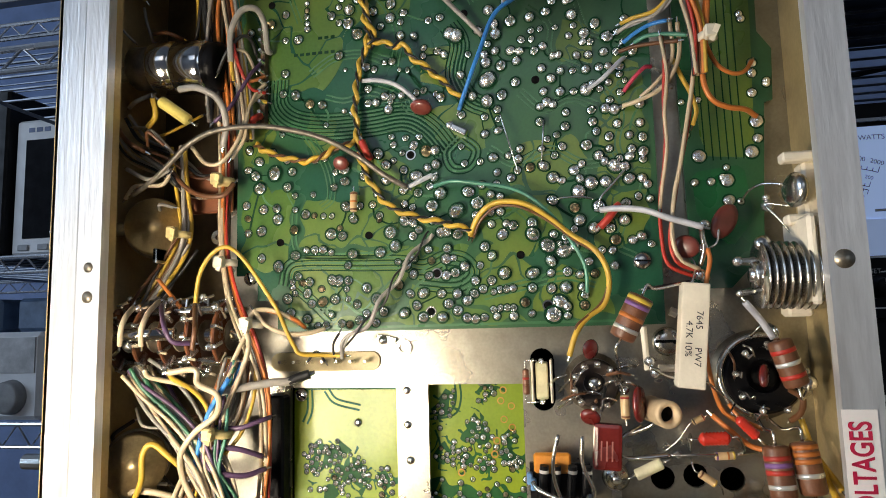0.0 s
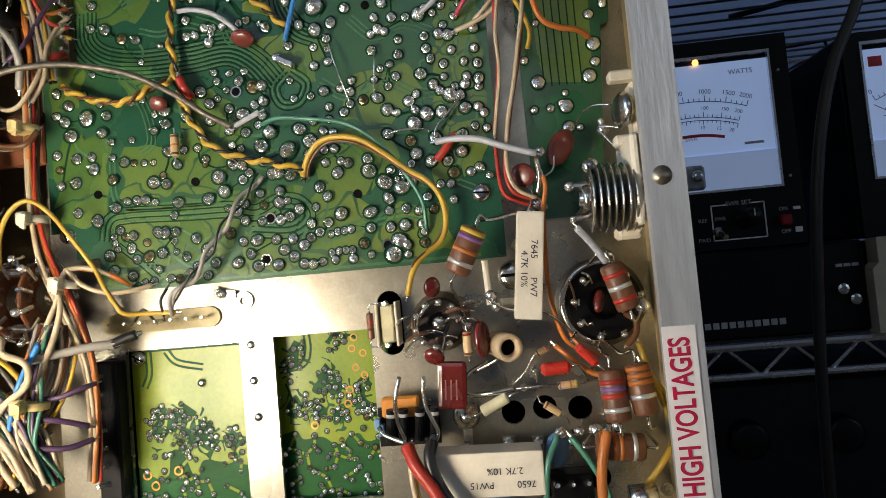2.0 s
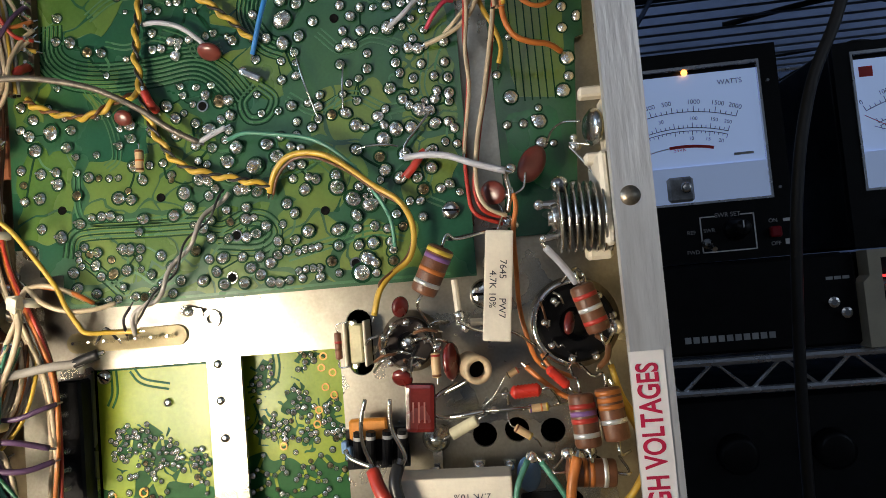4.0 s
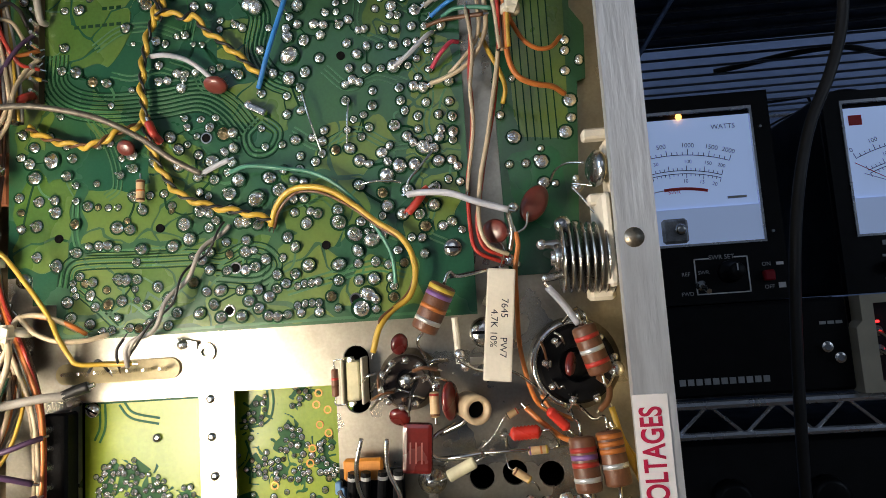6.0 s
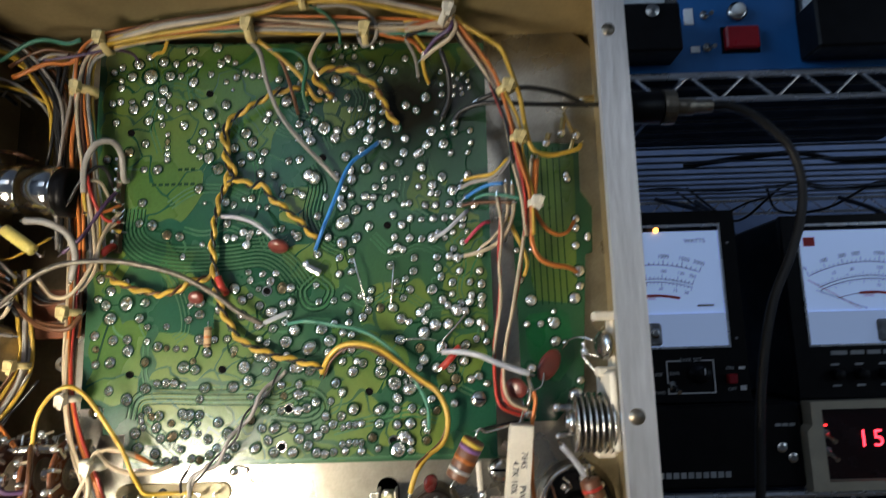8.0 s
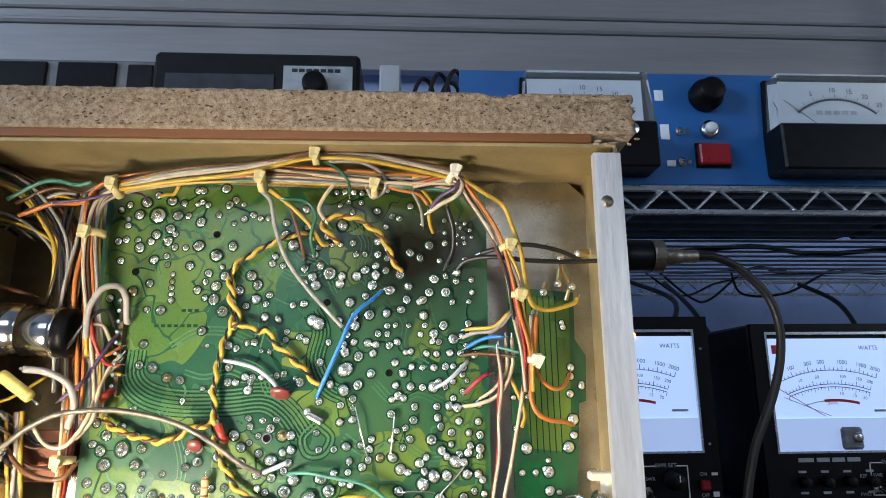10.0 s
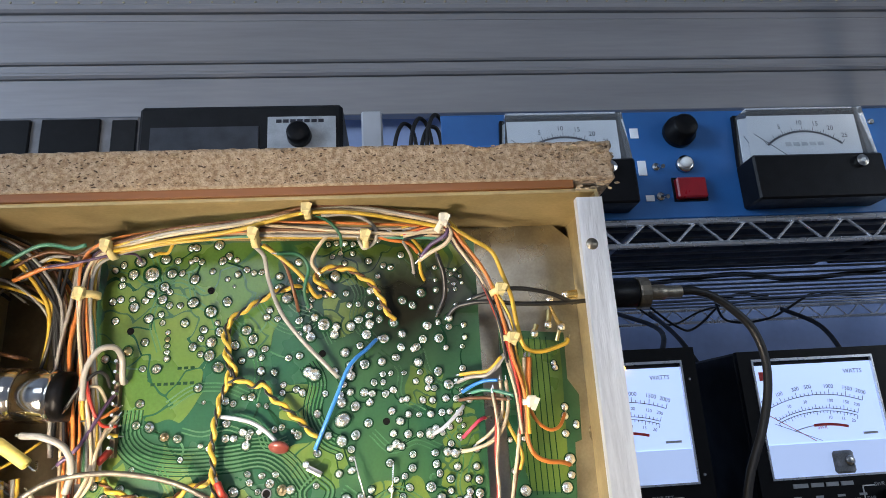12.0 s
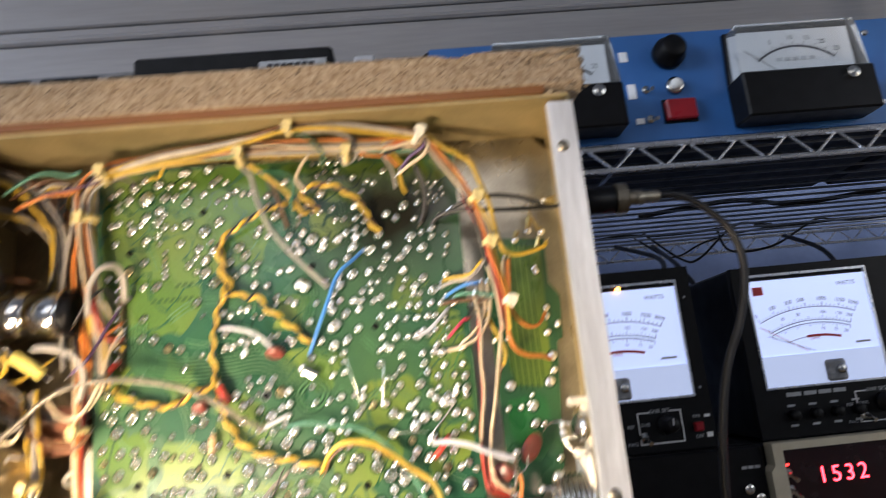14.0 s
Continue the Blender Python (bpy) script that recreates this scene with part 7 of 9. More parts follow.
# cable ties
for p, ax, r, wh in (((-0.0312, 0.2160, 0.5293), (1, 0, 0.1), 0.0028, False), ((-0.0530, 0.2220, 0.5211), (1, 0, 0), 0.0042, False), ((-0.1107, 0.2240, 0.5186), (1, 0, 0.3), 0.0042, False), ((0.0243, 0.2210, 0.5241), (0.8, 0, -0.6), 0.004, True),
                     ((-0.0082, 0.2250, 0.5197), (1, 0, 0), 0.0036, False), ((0.0467, 0.2270, 0.4954), (0.4, 0, -1), 0.0036, False), ((-0.1205, 0.2280, 0.5003), (0, 0, 1), 0.0046, False), ((0.0559, 0.2270, 0.4493), (0, 0, 1), 0.0024, True),
                     ((-0.1215, 0.2320, 0.3811), (0, 0, 1), 0.0036, True), ((-0.1243, 0.2340, 0.4134), (0, 0, 1), 0.0036, False), ((-0.1440, 0.2360, 0.3939), (0.1, 0, 1), 0.0036, False), ((-0.1085, 0.2280, 0.3579), (0.2, 0, 1), 0.0036, True),
                     ((-0.1182, 0.2220, 0.3200), (0.2, 0, 1), 0.0046, False), ((0.0504, 0.2280, 0.4752), (0, 0, 1), 0.003, False)):
    cable_tie(p, ax, r, wh)

# left bay: bundles beside the controls
harness("orange and yellow wire bundle beside the circuit board", [(-0.1261, 0.2380, 0.4935), (-0.1274, 0.2400, 0.4676), (-0.1292, 0.2420, 0.4444), (-0.1272, 0.2400, 0.4200), (-0.1262, 0.2380, 0.3966), (-0.1228, 0.2350, 0.3805), (-0.1176, 0.2320, 0.3651), (-0.1100, 0.2310, 0.3481), (-0.1068, 0.2340, 0.3313), (-0.1072, 0.2360, 0.3104), (-0.1084, 0.2360, 0.2902)], ["orange", "yellow", "brown", "cream", "black", "brown", "grey", "red", "cream", "orange"], 0.68, 3.0, 31)
harness("grey and yellow wire bundle behind the controls", [(-0.1476, 0.2400, 0.4310), (-0.1453, 0.2400, 0.4119), (-0.1444, 0.2410, 0.3981), (-0.1466, 0.2400, 0.3888), (-0.1520, 0.2380, 0.3775), (-0.1604, 0.2380, 0.3665)], ["grey", "yellow", "grey", "brown", "yellow", "grey"], 0.8, 3.0, 32)
harness("thick bundle of coloured wires below the rotary switch", [(-0.1550, 0.2300, 0.3404), (-0.1435, 0.2260, 0.3283), (-0.1309, 0.2230, 0.3177), (-0.1212, 0.2220, 0.3073), (-0.1145, 0.2220, 0.2941)], ["grey", "cream", "grey", "teal", "grey", "cream", "green", "violet", "cream", "grey", "brown", "cream"], 0.8, 5.5, 33)
harness("coloured wires running beside the rotary switch", [(-0.1142, 0.2280, 0.3442), (-0.1168, 0.2250, 0.3324), (-0.1188, 0.2230, 0.3198), (-0.1186, 0.2230, 0.3071), (-0.1108, 0.2230, 0.2939)], ["orange", "green", "red", "cream", "blue", "teal", "brown", "grey", "yellow", "cream", "orange", "violet"], 0.7, 4.5, 34)
harness("dark wires behind the nickel can", [(-0.1284, 0.2340, 0.5181), (-0.1294, 0.2360, 0.4990), (-0.1307, 0.2380, 0.4826), (-0.1303, 0.2400, 0.4617), (-0.1284, 0.2400, 0.4387)], ["black", "yellow", "grey", "black", "brown", "black", "cream", "black", "orange"], 0.8, 6.0, 35)
harness("wires at the top of the control bay", [(-0.1518, 0.2300, 0.5109), (-0.1382, 0.2280, 0.5176), (-0.1270, 0.2280, 0.5166), (-0.1200, 0.2270, 0.5187)], ["black", "teal", "grey", "orange", "yellow", "brown"], 0.8, 5.0, 36)
for c, pts, r in (("cream", [(-0.1326, 0.2140, 0.3415), (-0.1237, 0.2160, 0.3422), (-0.1225, 0.2160, 0.3373), (-0.1149, 0.2160, 0.3334), (-0.1166, 0.2180, 0.3264), (-0.1245, 0.2180, 0.3206), (-0.1298, 0.2180, 0.3129), (-0.1298, 0.2200, 0.3038), (-0.1254, 0.2220, 0.2938)], 1.1), ("yellow", [(-0.1322, 0.2140, 0.3425), (-0.1324, 0.2160, 0.3394), (-0.1272, 0.2200, 0.3350), (-0.1233, 0.2230, 0.3286), (-0.1228, 0.2250, 0.3204)], 0.9),
                  ("yellow", [(-0.1496, 0.2200, 0.2956), (-0.1450, 0.2180, 0.3039), (-0.1441, 0.2170, 0.3129), (-0.1409, 0.2180, 0.3162), (-0.1355, 0.2200, 0.3114), (-0.1295, 0.2230, 0.3050)], 1.1), ("cream", [(-0.1422, 0.2140, 0.3426), (-0.1413, 0.2160, 0.3398), (-0.1339, 0.2200, 0.3374), (-0.1274, 0.2240, 0.3345)], 0.9), ("violet", [(-0.1238, 0.2240, 0.3215), (-0.1117, 0.2240, 0.3210), (-0.1046, 0.2270, 0.3231), (-0.1022, 0.2310, 0.3239)], 0.9),
                  ("violet", [(-0.1048, 0.2320, 0.3053), (-0.1099, 0.2250, 0.3045), (-0.1185, 0.2210, 0.3066), (-0.1223, 0.2200, 0.3116), (-0.1197, 0.2210, 0.3147), (-0.1116, 0.2240, 0.3138), (-0.1054, 0.2310, 0.3099)], 1.0), ("cream", [(-0.1506, 0.2120, 0.3513), (-0.1488, 0.2100, 0.3567), (-0.1487, 0.2120, 0.3612), (-0.1517, 0.2200, 0.3648)], 1.0), ("cream", [(-0.1421, 0.2120, 0.3511), (-0.1408, 0.2100, 0.3565), (-0.1412, 0.2140, 0.3624), (-0.1443, 0.2240, 0.3668)], 1.0),
                  ("violet", [(-0.1431, 0.2240, 0.3657), (-0.1335, 0.2120, 0.3582), (-0.1300, 0.2120, 0.3523), (-0.1250, 0.2160, 0.3514)], 0.9), ("brown", [(-0.1292, 0.2240, 0.3652), (-0.1215, 0.2120, 0.3570), (-0.1224, 0.2120, 0.3492)], 0.9), ("cream", [(-0.1588, 0.2260, 0.2967), (-0.1466, 0.2220, 0.2990), (-0.1378, 0.2240, 0.2971), (-0.1336, 0.2280, 0.2938)], 1.2), ("blue", [(-0.1118, 0.2180, 0.3390), (-0.1204, 0.2200, 0.3271), (-0.1241, 0.2200, 0.3154), (-0.1261, 0.2210, 0.3055), (-0.1233, 0.2220, 0.3015)], 0.9),
                  ("green", [(-0.1435, 0.2160, 0.3395), (-0.1396, 0.2220, 0.3298), (-0.1307, 0.2260, 0.3232)], 0.9), ("cream", [(-0.1122, 0.2260, 0.3596), (-0.1066, 0.2220, 0.3515), (-0.1087, 0.2220, 0.3425), (-0.1140, 0.2220, 0.3307), (-0.1188, 0.2230, 0.3188)], 0.95), ("teal", [(-0.1142, 0.2260, 0.3423), (-0.1174, 0.2240, 0.3345), (-0.1222, 0.2250, 0.3244)], 0.9), ("grey", [(-0.1348, 0.2200, 0.4469), (-0.1260, 0.2180, 0.4458), (-0.1190, 0.2200, 0.4417), (-0.1177, 0.2240, 0.4341), (-0.1211, 0.2280, 0.4256)], 1.3),
                  ("cream", [(-0.1355, 0.2300, 0.4269), (-0.1281, 0.2280, 0.4195), (-0.1198, 0.2260, 0.4195), (-0.1141, 0.2280, 0.4295), (-0.1128, 0.2320, 0.4419), (-0.1087, 0.2370, 0.4502)], 0.8), ("brown", [(-0.1465, 0.2320, 0.4195), (-0.1358, 0.2310, 0.4095), (-0.1237, 0.2310, 0.4070), (-0.1190, 0.2330, 0.4122)], 1.0), ("orange", [(-0.1502, 0.2320, 0.3759), (-0.1438, 0.2300, 0.3701), (-0.1376, 0.2280, 0.3645)], 0.8),
                  ("black", [(-0.1638, 0.2260, 0.4330), (-0.1575, 0.2280, 0.4262), (-0.1462, 0.2280, 0.4186), (-0.1426, 0.2320, 0.4124)], 1.0), ("yellow", [(-0.1505, 0.2260, 0.4468), (-0.1505, 0.2280, 0.4405), (-0.1551, 0.2300, 0.4369)], 1.1), ("grey", [(-0.1623, 0.2280, 0.4197), (-0.1508, 0.2260, 0.4144), (-0.1424, 0.2260, 0.4178)], 0.9), ("cream", [(-0.1642, 0.2300, 0.4084), (-0.1583, 0.2280, 0.4126), (-0.1458, 0.2260, 0.4118), (-0.1423, 0.2260, 0.4156)], 0.8)):
    wire(c, pts, r, 7)

harness("dark and yellow wires at the top of the control bay", [(-0.1679, 0.2360, 0.5280), (-0.1502, 0.2340, 0.5205), (-0.1379, 0.2340, 0.5091), (-0.1322, 0.2360, 0.4974), (-0.1336, 0.2400, 0.4796), (-0.1395, 0.2460, 0.4623)], ["black", "yellow", "black", "grey", "cream", "black", "brown", "orange", "black", "yellow"], 0.75, 6.5, 41)
harness("dark wires beside the nickel can", [(-0.1635, 0.2400, 0.5094), (-0.1483, 0.2380, 0.5034), (-0.1373, 0.2400, 0.4938), (-0.1324, 0.2440, 0.4801), (-0.1334, 0.2480, 0.4575)], ["black", "grey", "black", "brown", "black", "yellow", "black"], 0.75, 6.0, 42)
harness("brown and grey wires between the controls", [(-0.1732, 0.2360, 0.4427), (-0.1664, 0.2380, 0.4319), (-0.1520, 0.2400, 0.4242), (-0.1416, 0.2440, 0.4149), (-0.1289, 0.2440, 0.4140)], ["grey", "brown", "black", "cream", "brown", "grey", "black"], 0.7, 6.0, 43)
harness("grey wires under the brass-shelled control", [(-0.1436, 0.2400, 0.3910), (-0.1509, 0.2400, 0.3798), (-0.1554, 0.2360, 0.3707), (-0.1626, 0.2360, 0.3620)], ["grey", "brown", "grey", "cream", "black", "grey", "brown"], 0.7, 5.0, 44)
harness("wires fanning from the rotary switch", [(-0.1500, 0.2200, 0.3432), (-0.1443, 0.2220, 0.3348), (-0.1340, 0.2240, 0.3245), (-0.1254, 0.2250, 0.3125), (-0.1190, 0.2260, 0.2928)], ["grey", "cream", "brown", "grey", "green", "cream", "violet", "grey"], 0.8, 7.0, 45)
harness("pale wires low beside the deck", [(-0.1323, 0.2260, 0.2924), (-0.1274, 0.2250, 0.3026), (-0.1209, 0.2250, 0.3105), (-0.1139, 0.2280, 0.3199), (-0.1106, 0.2300, 0.3317), (-0.1107, 0.2320, 0.3439)], ["cream", "grey", "orange", "brown", "cream", "yellow"], 0.75, 5.0, 46)

# ---- components ----
BAND = {"red": mat("band_red", (0.40, 0.03, 0.02), 0.4), "violet": mat("band_violet", (0.22, 0.10, 0.30), 0.4), "orange": mat("band_orange", (0.52, 0.16, 0.03), 0.4), "yellow": mat("band_yellow", (0.58, 0.42, 0.05), 0.4),
        "silver": mat("band_silver", (0.70, 0.70, 0.68), 0.3, 0.6), "brown": mat("band_brown", (0.16, 0.06, 0.02), 0.4), "black": INK, "gold": mat("band_gold", (0.65, 0.45, 0.12), 0.3, 0.6)}
CARBON = mat("brown_carbon_body", (0.155, 0.062, 0.03), 0.42, 0, 0.25, 200, 1500, 0.15)
RED_BODY = mat("red_glazed_body", (0.55, 0.035, 0.02), 0.28, 0, 0.2)
TAN_BODY = mat("tan_resistor_body", (0.55, 0.38, 0.20), 0.4, 0, 0.2)
MICA = mat("dark_red_mica", (0.13, 0.014, 0.011), 0.25, 0, 0.3, coat=0.4)
DISC = mat("red_brown_disc", (0.17, 0.036, 0.026), 0.35, 0, 0.3, coat=0.3)


def resistor(p0, p1, r, body, bands, label, leads=((), ())):
    """An axial resistor between its body's two ends, with colour bands and bent leads."""
    t = thing("resistor", label, "resistor", "resistors")
    p0, p1 = Vector(p0), Vector(p1)
    d = p1 - p0
    n = d.length
    ribs = [(r * (1.04 if q % 2 else 0.86), n * (0.08 + 0.84 * q / 14)) for q in range(15)]
    part("body", lathe([(r * 0.5, 0), *ribs, (r * 0.5, n)], p0, d, 20), body, t, "ribbed red glaze", True) if body == RED_BODY else part("body", lathe([(r * 0.6, 0), (r * 0.93, n * 0.02), (r, n * 0.07), (r, n * 0.93), (r * 0.93, n * 0.98), (r * 0.6, n)], p0, d, 20), body, t, "", True)
    for k, c in enumerate(bands):
        if c:
            u = n * (0.10 + 0.8 * k / max(1, len(bands) - 1))
            part("band", lathe([(r * 0.9, u - n * 0.045), (r * 1.015, u - n * 0.045), (r * 1.015, u + n * 0.045), (r * 0.9, u + n * 0.045)], p0, d, 20), BAND[c], t, c + " band", True)
    for end, out, pts in ((p0, -d.normalized(), leads[0]), (p1, d.normalized(), leads[1])):
        line = glide([end, end + out * min(0.004, n * 0.3), *[Vector(q) for q in pts]], 5)
        part("lead", sweep(line, min(0.0005, r * 0.22), 6), STEEL, t, "", True)
    return t


def block_resistor(c, turn, lx, lz, depth, label, lines, flip, burnt=False):
    """A cream ceramic block with printed markings; lx along its width, lz along its height."""
    t = thing("ceramic_resistor", label, "resistor", "ceramic resistors")
    b = part("body", box(-lx / 2, lx / 2, 0, depth, -lz / 2, lz / 2, 0.0006, seg=2), CERAMIC, t)
    b.matrix_basis = Matrix.Translation(c) @ pose(0, 0, 0, 0, turn, 0)
    for txt, u, v, size in lines:
        w = words("marking", txt, size, Matrix.Translation(c) @ pose(0, 0, 0, 0, turn, 0) @ pose(u, -0.0003, v, 0, flip, 0), INK, t)
    return t


def disc_cap(c, r, thick, rx, ry, rz, label, material, squash=1.0, leads=()):
    t = thing("disc_capacitor", label, "capacitor", "capacitors")
    b = part("body", lathe([(r * 0.55, -thick / 2), (r * 0.9, -thick * 0.32), (r, 0), (r * 0.9, thick * 0.32), (r * 0.55, thick / 2)], (0, 0, 0), (0, -1, 0), 20), material, t, "", True)
    b.matrix_basis = Matrix.Translation(c) @ pose(0, 0, 0, rx, ry, rz) @ Matrix.Diagonal((1, 1, squash, 1))
    for pts in leads:
        part("lead", sweep(glide([c, *pts], 5), 0.0004, 6), STEEL, t, "", True)
    return t


def on_plate(name, bm, material, label, category, group="", smooth=False):
    t = thing(name, label, category, group)
    part("body", bm, material, t, "", smooth)
    return t


# cream power resistors
block_resistor((0.0451, 0.2275, 0.3503), 6.5, 0.0086, 0.0340, 0.0070, "cream ceramic power resistor with black printed values", (("7645", 0.0013, 0.0050, 0.0030), ("PW7", 0.0013, -0.0068, 0.0030), ("4.7K 10%", -0.0017, -0.0012, 0.0030)), 90)
block_resistor((0.0255, 0.2310, 0.2855), 1.0, 0.0365, 0.0140, 0.0110, "cream ceramic power resistor with a scorched end and printed values", (("7650", 0.0125, -0.0030, 0.0030), ("PW15", -0.0015, -0.0030, 0.0030), ("2.7K 10%", 0.0060, 0.0012, 0.0030)), 180)

resistor((0.0293, 0.2240, 0.3634), (0.0221, 0.2250, 0.3498), 0.0041, CARBON, ("yellow", "violet", "", "orange", "", "silver", ""), "large brown carbon resistor with colour bands at the board corner", ([(0.0339, 0.2260, 0.3655), (0.0425, 0.2300, 0.3672)], [(0.0219, 0.2350, 0.3400), (0.0229, 0.2440, 0.3315)]))
resistor((0.0665, 0.2280, 0.3161), (0.0675, 0.2260, 0.3005), 0.0039, CARBON, ("", "red", "violet", "red", "", "silver", ""), "large brown carbon resistor with red and violet bands", ([(0.0657, 0.2360, 0.3201), (0.0652, 0.2420, 0.3240)], [(0.0705, 0.2400, 0.2939)]))
resistor((0.0744, 0.2280, 0.3174), (0.0760, 0.2260, 0.3020), 0.0039, CARBON, ("orange", "orange", "orange", "", "silver", "", ""), "large brown carbon resistor with three orange bands", ([(0.0722, 0.2380, 0.3193), (0.0690, 0.2440, 0.3226)], [(0.0820, 0.2420, 0.2944)]))
resistor((0.0605, 0.2320, 0.2920), (0.0755, 0.2320, 0.2909), 0.0042, CARBON, ("orange", "", "orange", "orange", "", "silver", ""), "large brown carbon resistor with orange bands beside the rail", ([(0.0601, 0.2400, 0.2939), (0.0628, 0.2460, 0.2949)], [(0.0787, 0.2440, 0.2923)]))
resistor((0.0695, 0.2260, 0.3484), (0.0739, 0.2260, 0.3342), 0.0037, CARBON, ("", "red", "", "silver", "", "red", ""), "brown carbon resistor with silver band across the large socket", ([(0.0705, 0.2320, 0.3503)], [(0.0799, 0.2340, 0.3344)]))
resistor((0.0460, 0.2360, 0.3163), (0.0555, 0.2360, 0.3167), 0.0022, RED_BODY, (), "small bright red glazed resistor above the deck holes", ([(0.0447, 0.2440, 0.3163), (0.0447, 0.2460, 0.3103)], [(0.0616, 0.2440, 0.3109), (0.0602, 0.2480, 0.3091)]))
resistor((0.0582, 0.2360, 0.3232), (0.0640, 0.2360, 0.3169), 0.0017, RED_BODY, (), "small red glazed resistor under the large socket", ([(0.0591, 0.2420, 0.3269)], [(0.0700, 0.2440, 0.3128)]))
resistor((0.0512, 0.2400, 0.3101), (0.0577, 0.2400, 0.3105), 0.0013, TAN_BODY, ("violet", "", "orange", "yellow"), "small tan resistor with colour bands on the terminal strip", ([(0.0476, 0.2440, 0.3096)], [(0.0669, 0.2460, 0.3105)]))
resistor((0.0464, 0.2420, 0.3041), (0.0515, 0.2420, 0.3006), 0.0013, TAN_BODY, ("brown", "", "gold"), "small tan resistor over a deck hole", ([(0.0442, 0.2440, 0.3088)], [(0.0543, 0.2460, 0.2965)]))
resistor((0.0454, 0.2420, 0.3207), (0.0491, 0.2420, 0.3226), 0.0011, TAN_BODY, ("black", "", "red"), "small tan resistor near the sockets", ([(0.0406, 0.2440, 0.3144), (0.0360, 0.2460, 0.3102)], [(0.0530, 0.2460, 0.3235)]))
resistor((0.0256, 0.2400, 0.3035), (0.0344, 0.2400, 0.3077), 0.0019, mat("cream_sleeve", (0.66, 0.62, 0.42), 0.5), (), "small cream tubular part over the deck holes", ([(0.0234, 0.2480, 0.3000)], [(0.0387, 0.2460, 0.3087)]))
resistor((-0.1468, 0.2260, 0.4453), (-0.1346, 0.2260, 0.4365), 0.0023, mat("yellow_film_body", (0.72, 0.60, 0.16), 0.4), (), "pale yellow tubular capacitor among the wires", ([(-0.1529, 0.2300, 0.4491)], [(-0.1345, 0.2320, 0.4374)]))
resistor((-0.0716, 0.2360, 0.4064), (-0.0717, 0.2360, 0.3988), 0.0014, TAN_BODY, ("brown", "orange", "brown"), "small upright resistor on the circuit board", ((), ()))
resistor((0.0231, 0.2360, 0.3305), (0.0232, 0.2360, 0.3227), 0.0015, TAN_BODY, ("red", "", "brown"), "small tan resistor beside the small socket", ((), ()))

# discs and mica blocks
for c, r, rx, ry, rz, sq, lab in (((-0.0449, 0.2365, 0.4373), 0.0042, 50, 8, 0, 0.8, "red-brown disc capacitor lying on the circuit board"), ((-0.0768, 0.2365, 0.4180), 0.0031, 30, 0, 0, 0.9, "red-brown disc capacitor on the circuit board"),
                                  ((0.0594, 0.2380, 0.3882), 0.0045, 10, 35, 30, 1.5, "red-brown disc capacitor tilted over the strip board"), ((0.0462, 0.2360, 0.3799), 0.0044, 10, 20, -20, 0.9, "red-brown disc capacitor among the red wires"),
                                  ((0.0116, 0.2380, 0.3231), 0.0036, 25, 20, 0, 0.8, "dark red disc capacitor at the small socket"), ((0.0128, 0.2380, 0.3460), 0.003, 15, 0, 30, 1.2, "dark red disc capacitor above the small socket"), ((0.0280, 0.2380, 0.3273), 0.0042, 0, 0, 60, 1.5, "dark red capacitor beside the small socket"),
                                  ((0.0656, 0.2300, 0.3372), 0.0021, 0, 30, 60, 1.9, "dark brown capacitor across the large socket")):
    disc_cap(c, r, 0.0026, rx, ry, rz, lab, DISC if "dark" not in lab else MICA, sq)
mica = thing("mica_capacitor", "dark red moulded mica capacitor block on the deck", "capacitor")
mb = part("body", box(-0.0048, 0.0048, -0.002, 0.002, -0.0078, 0.0078, 0.0014, seg=2), MICA, mica)
mb.matrix_basis = Matrix.Translation((0.0168, 0.2380, 0.3133)) @ pose(0, 0, 0, 0, 4, 0)
for k in range(3):
    bar = part("print_bar", box(-0.0024 + 0.0018 * k, -0.0019 + 0.0018 * k, -0.0022, -0.0019, -0.0045, 0.002), mat("faded_print", (0.34, 0.12, 0.10), 0.5), mica)
    bar.matrix_basis = mb.matrix_basis
for k, (a, b) in enumerate((((0.0231, 0.2400, 0.3169), (0.0288, 0.2430, 0.3193)), ((0.0233, 0.2400, 0.3090), (0.0329, 0.2440, 0.3095)))):
    part("lead", sweep(glide([(0.0190, 0.2400, 0.3128), a, b], 5), 0.0007, 6), STEEL, mica, "", True)


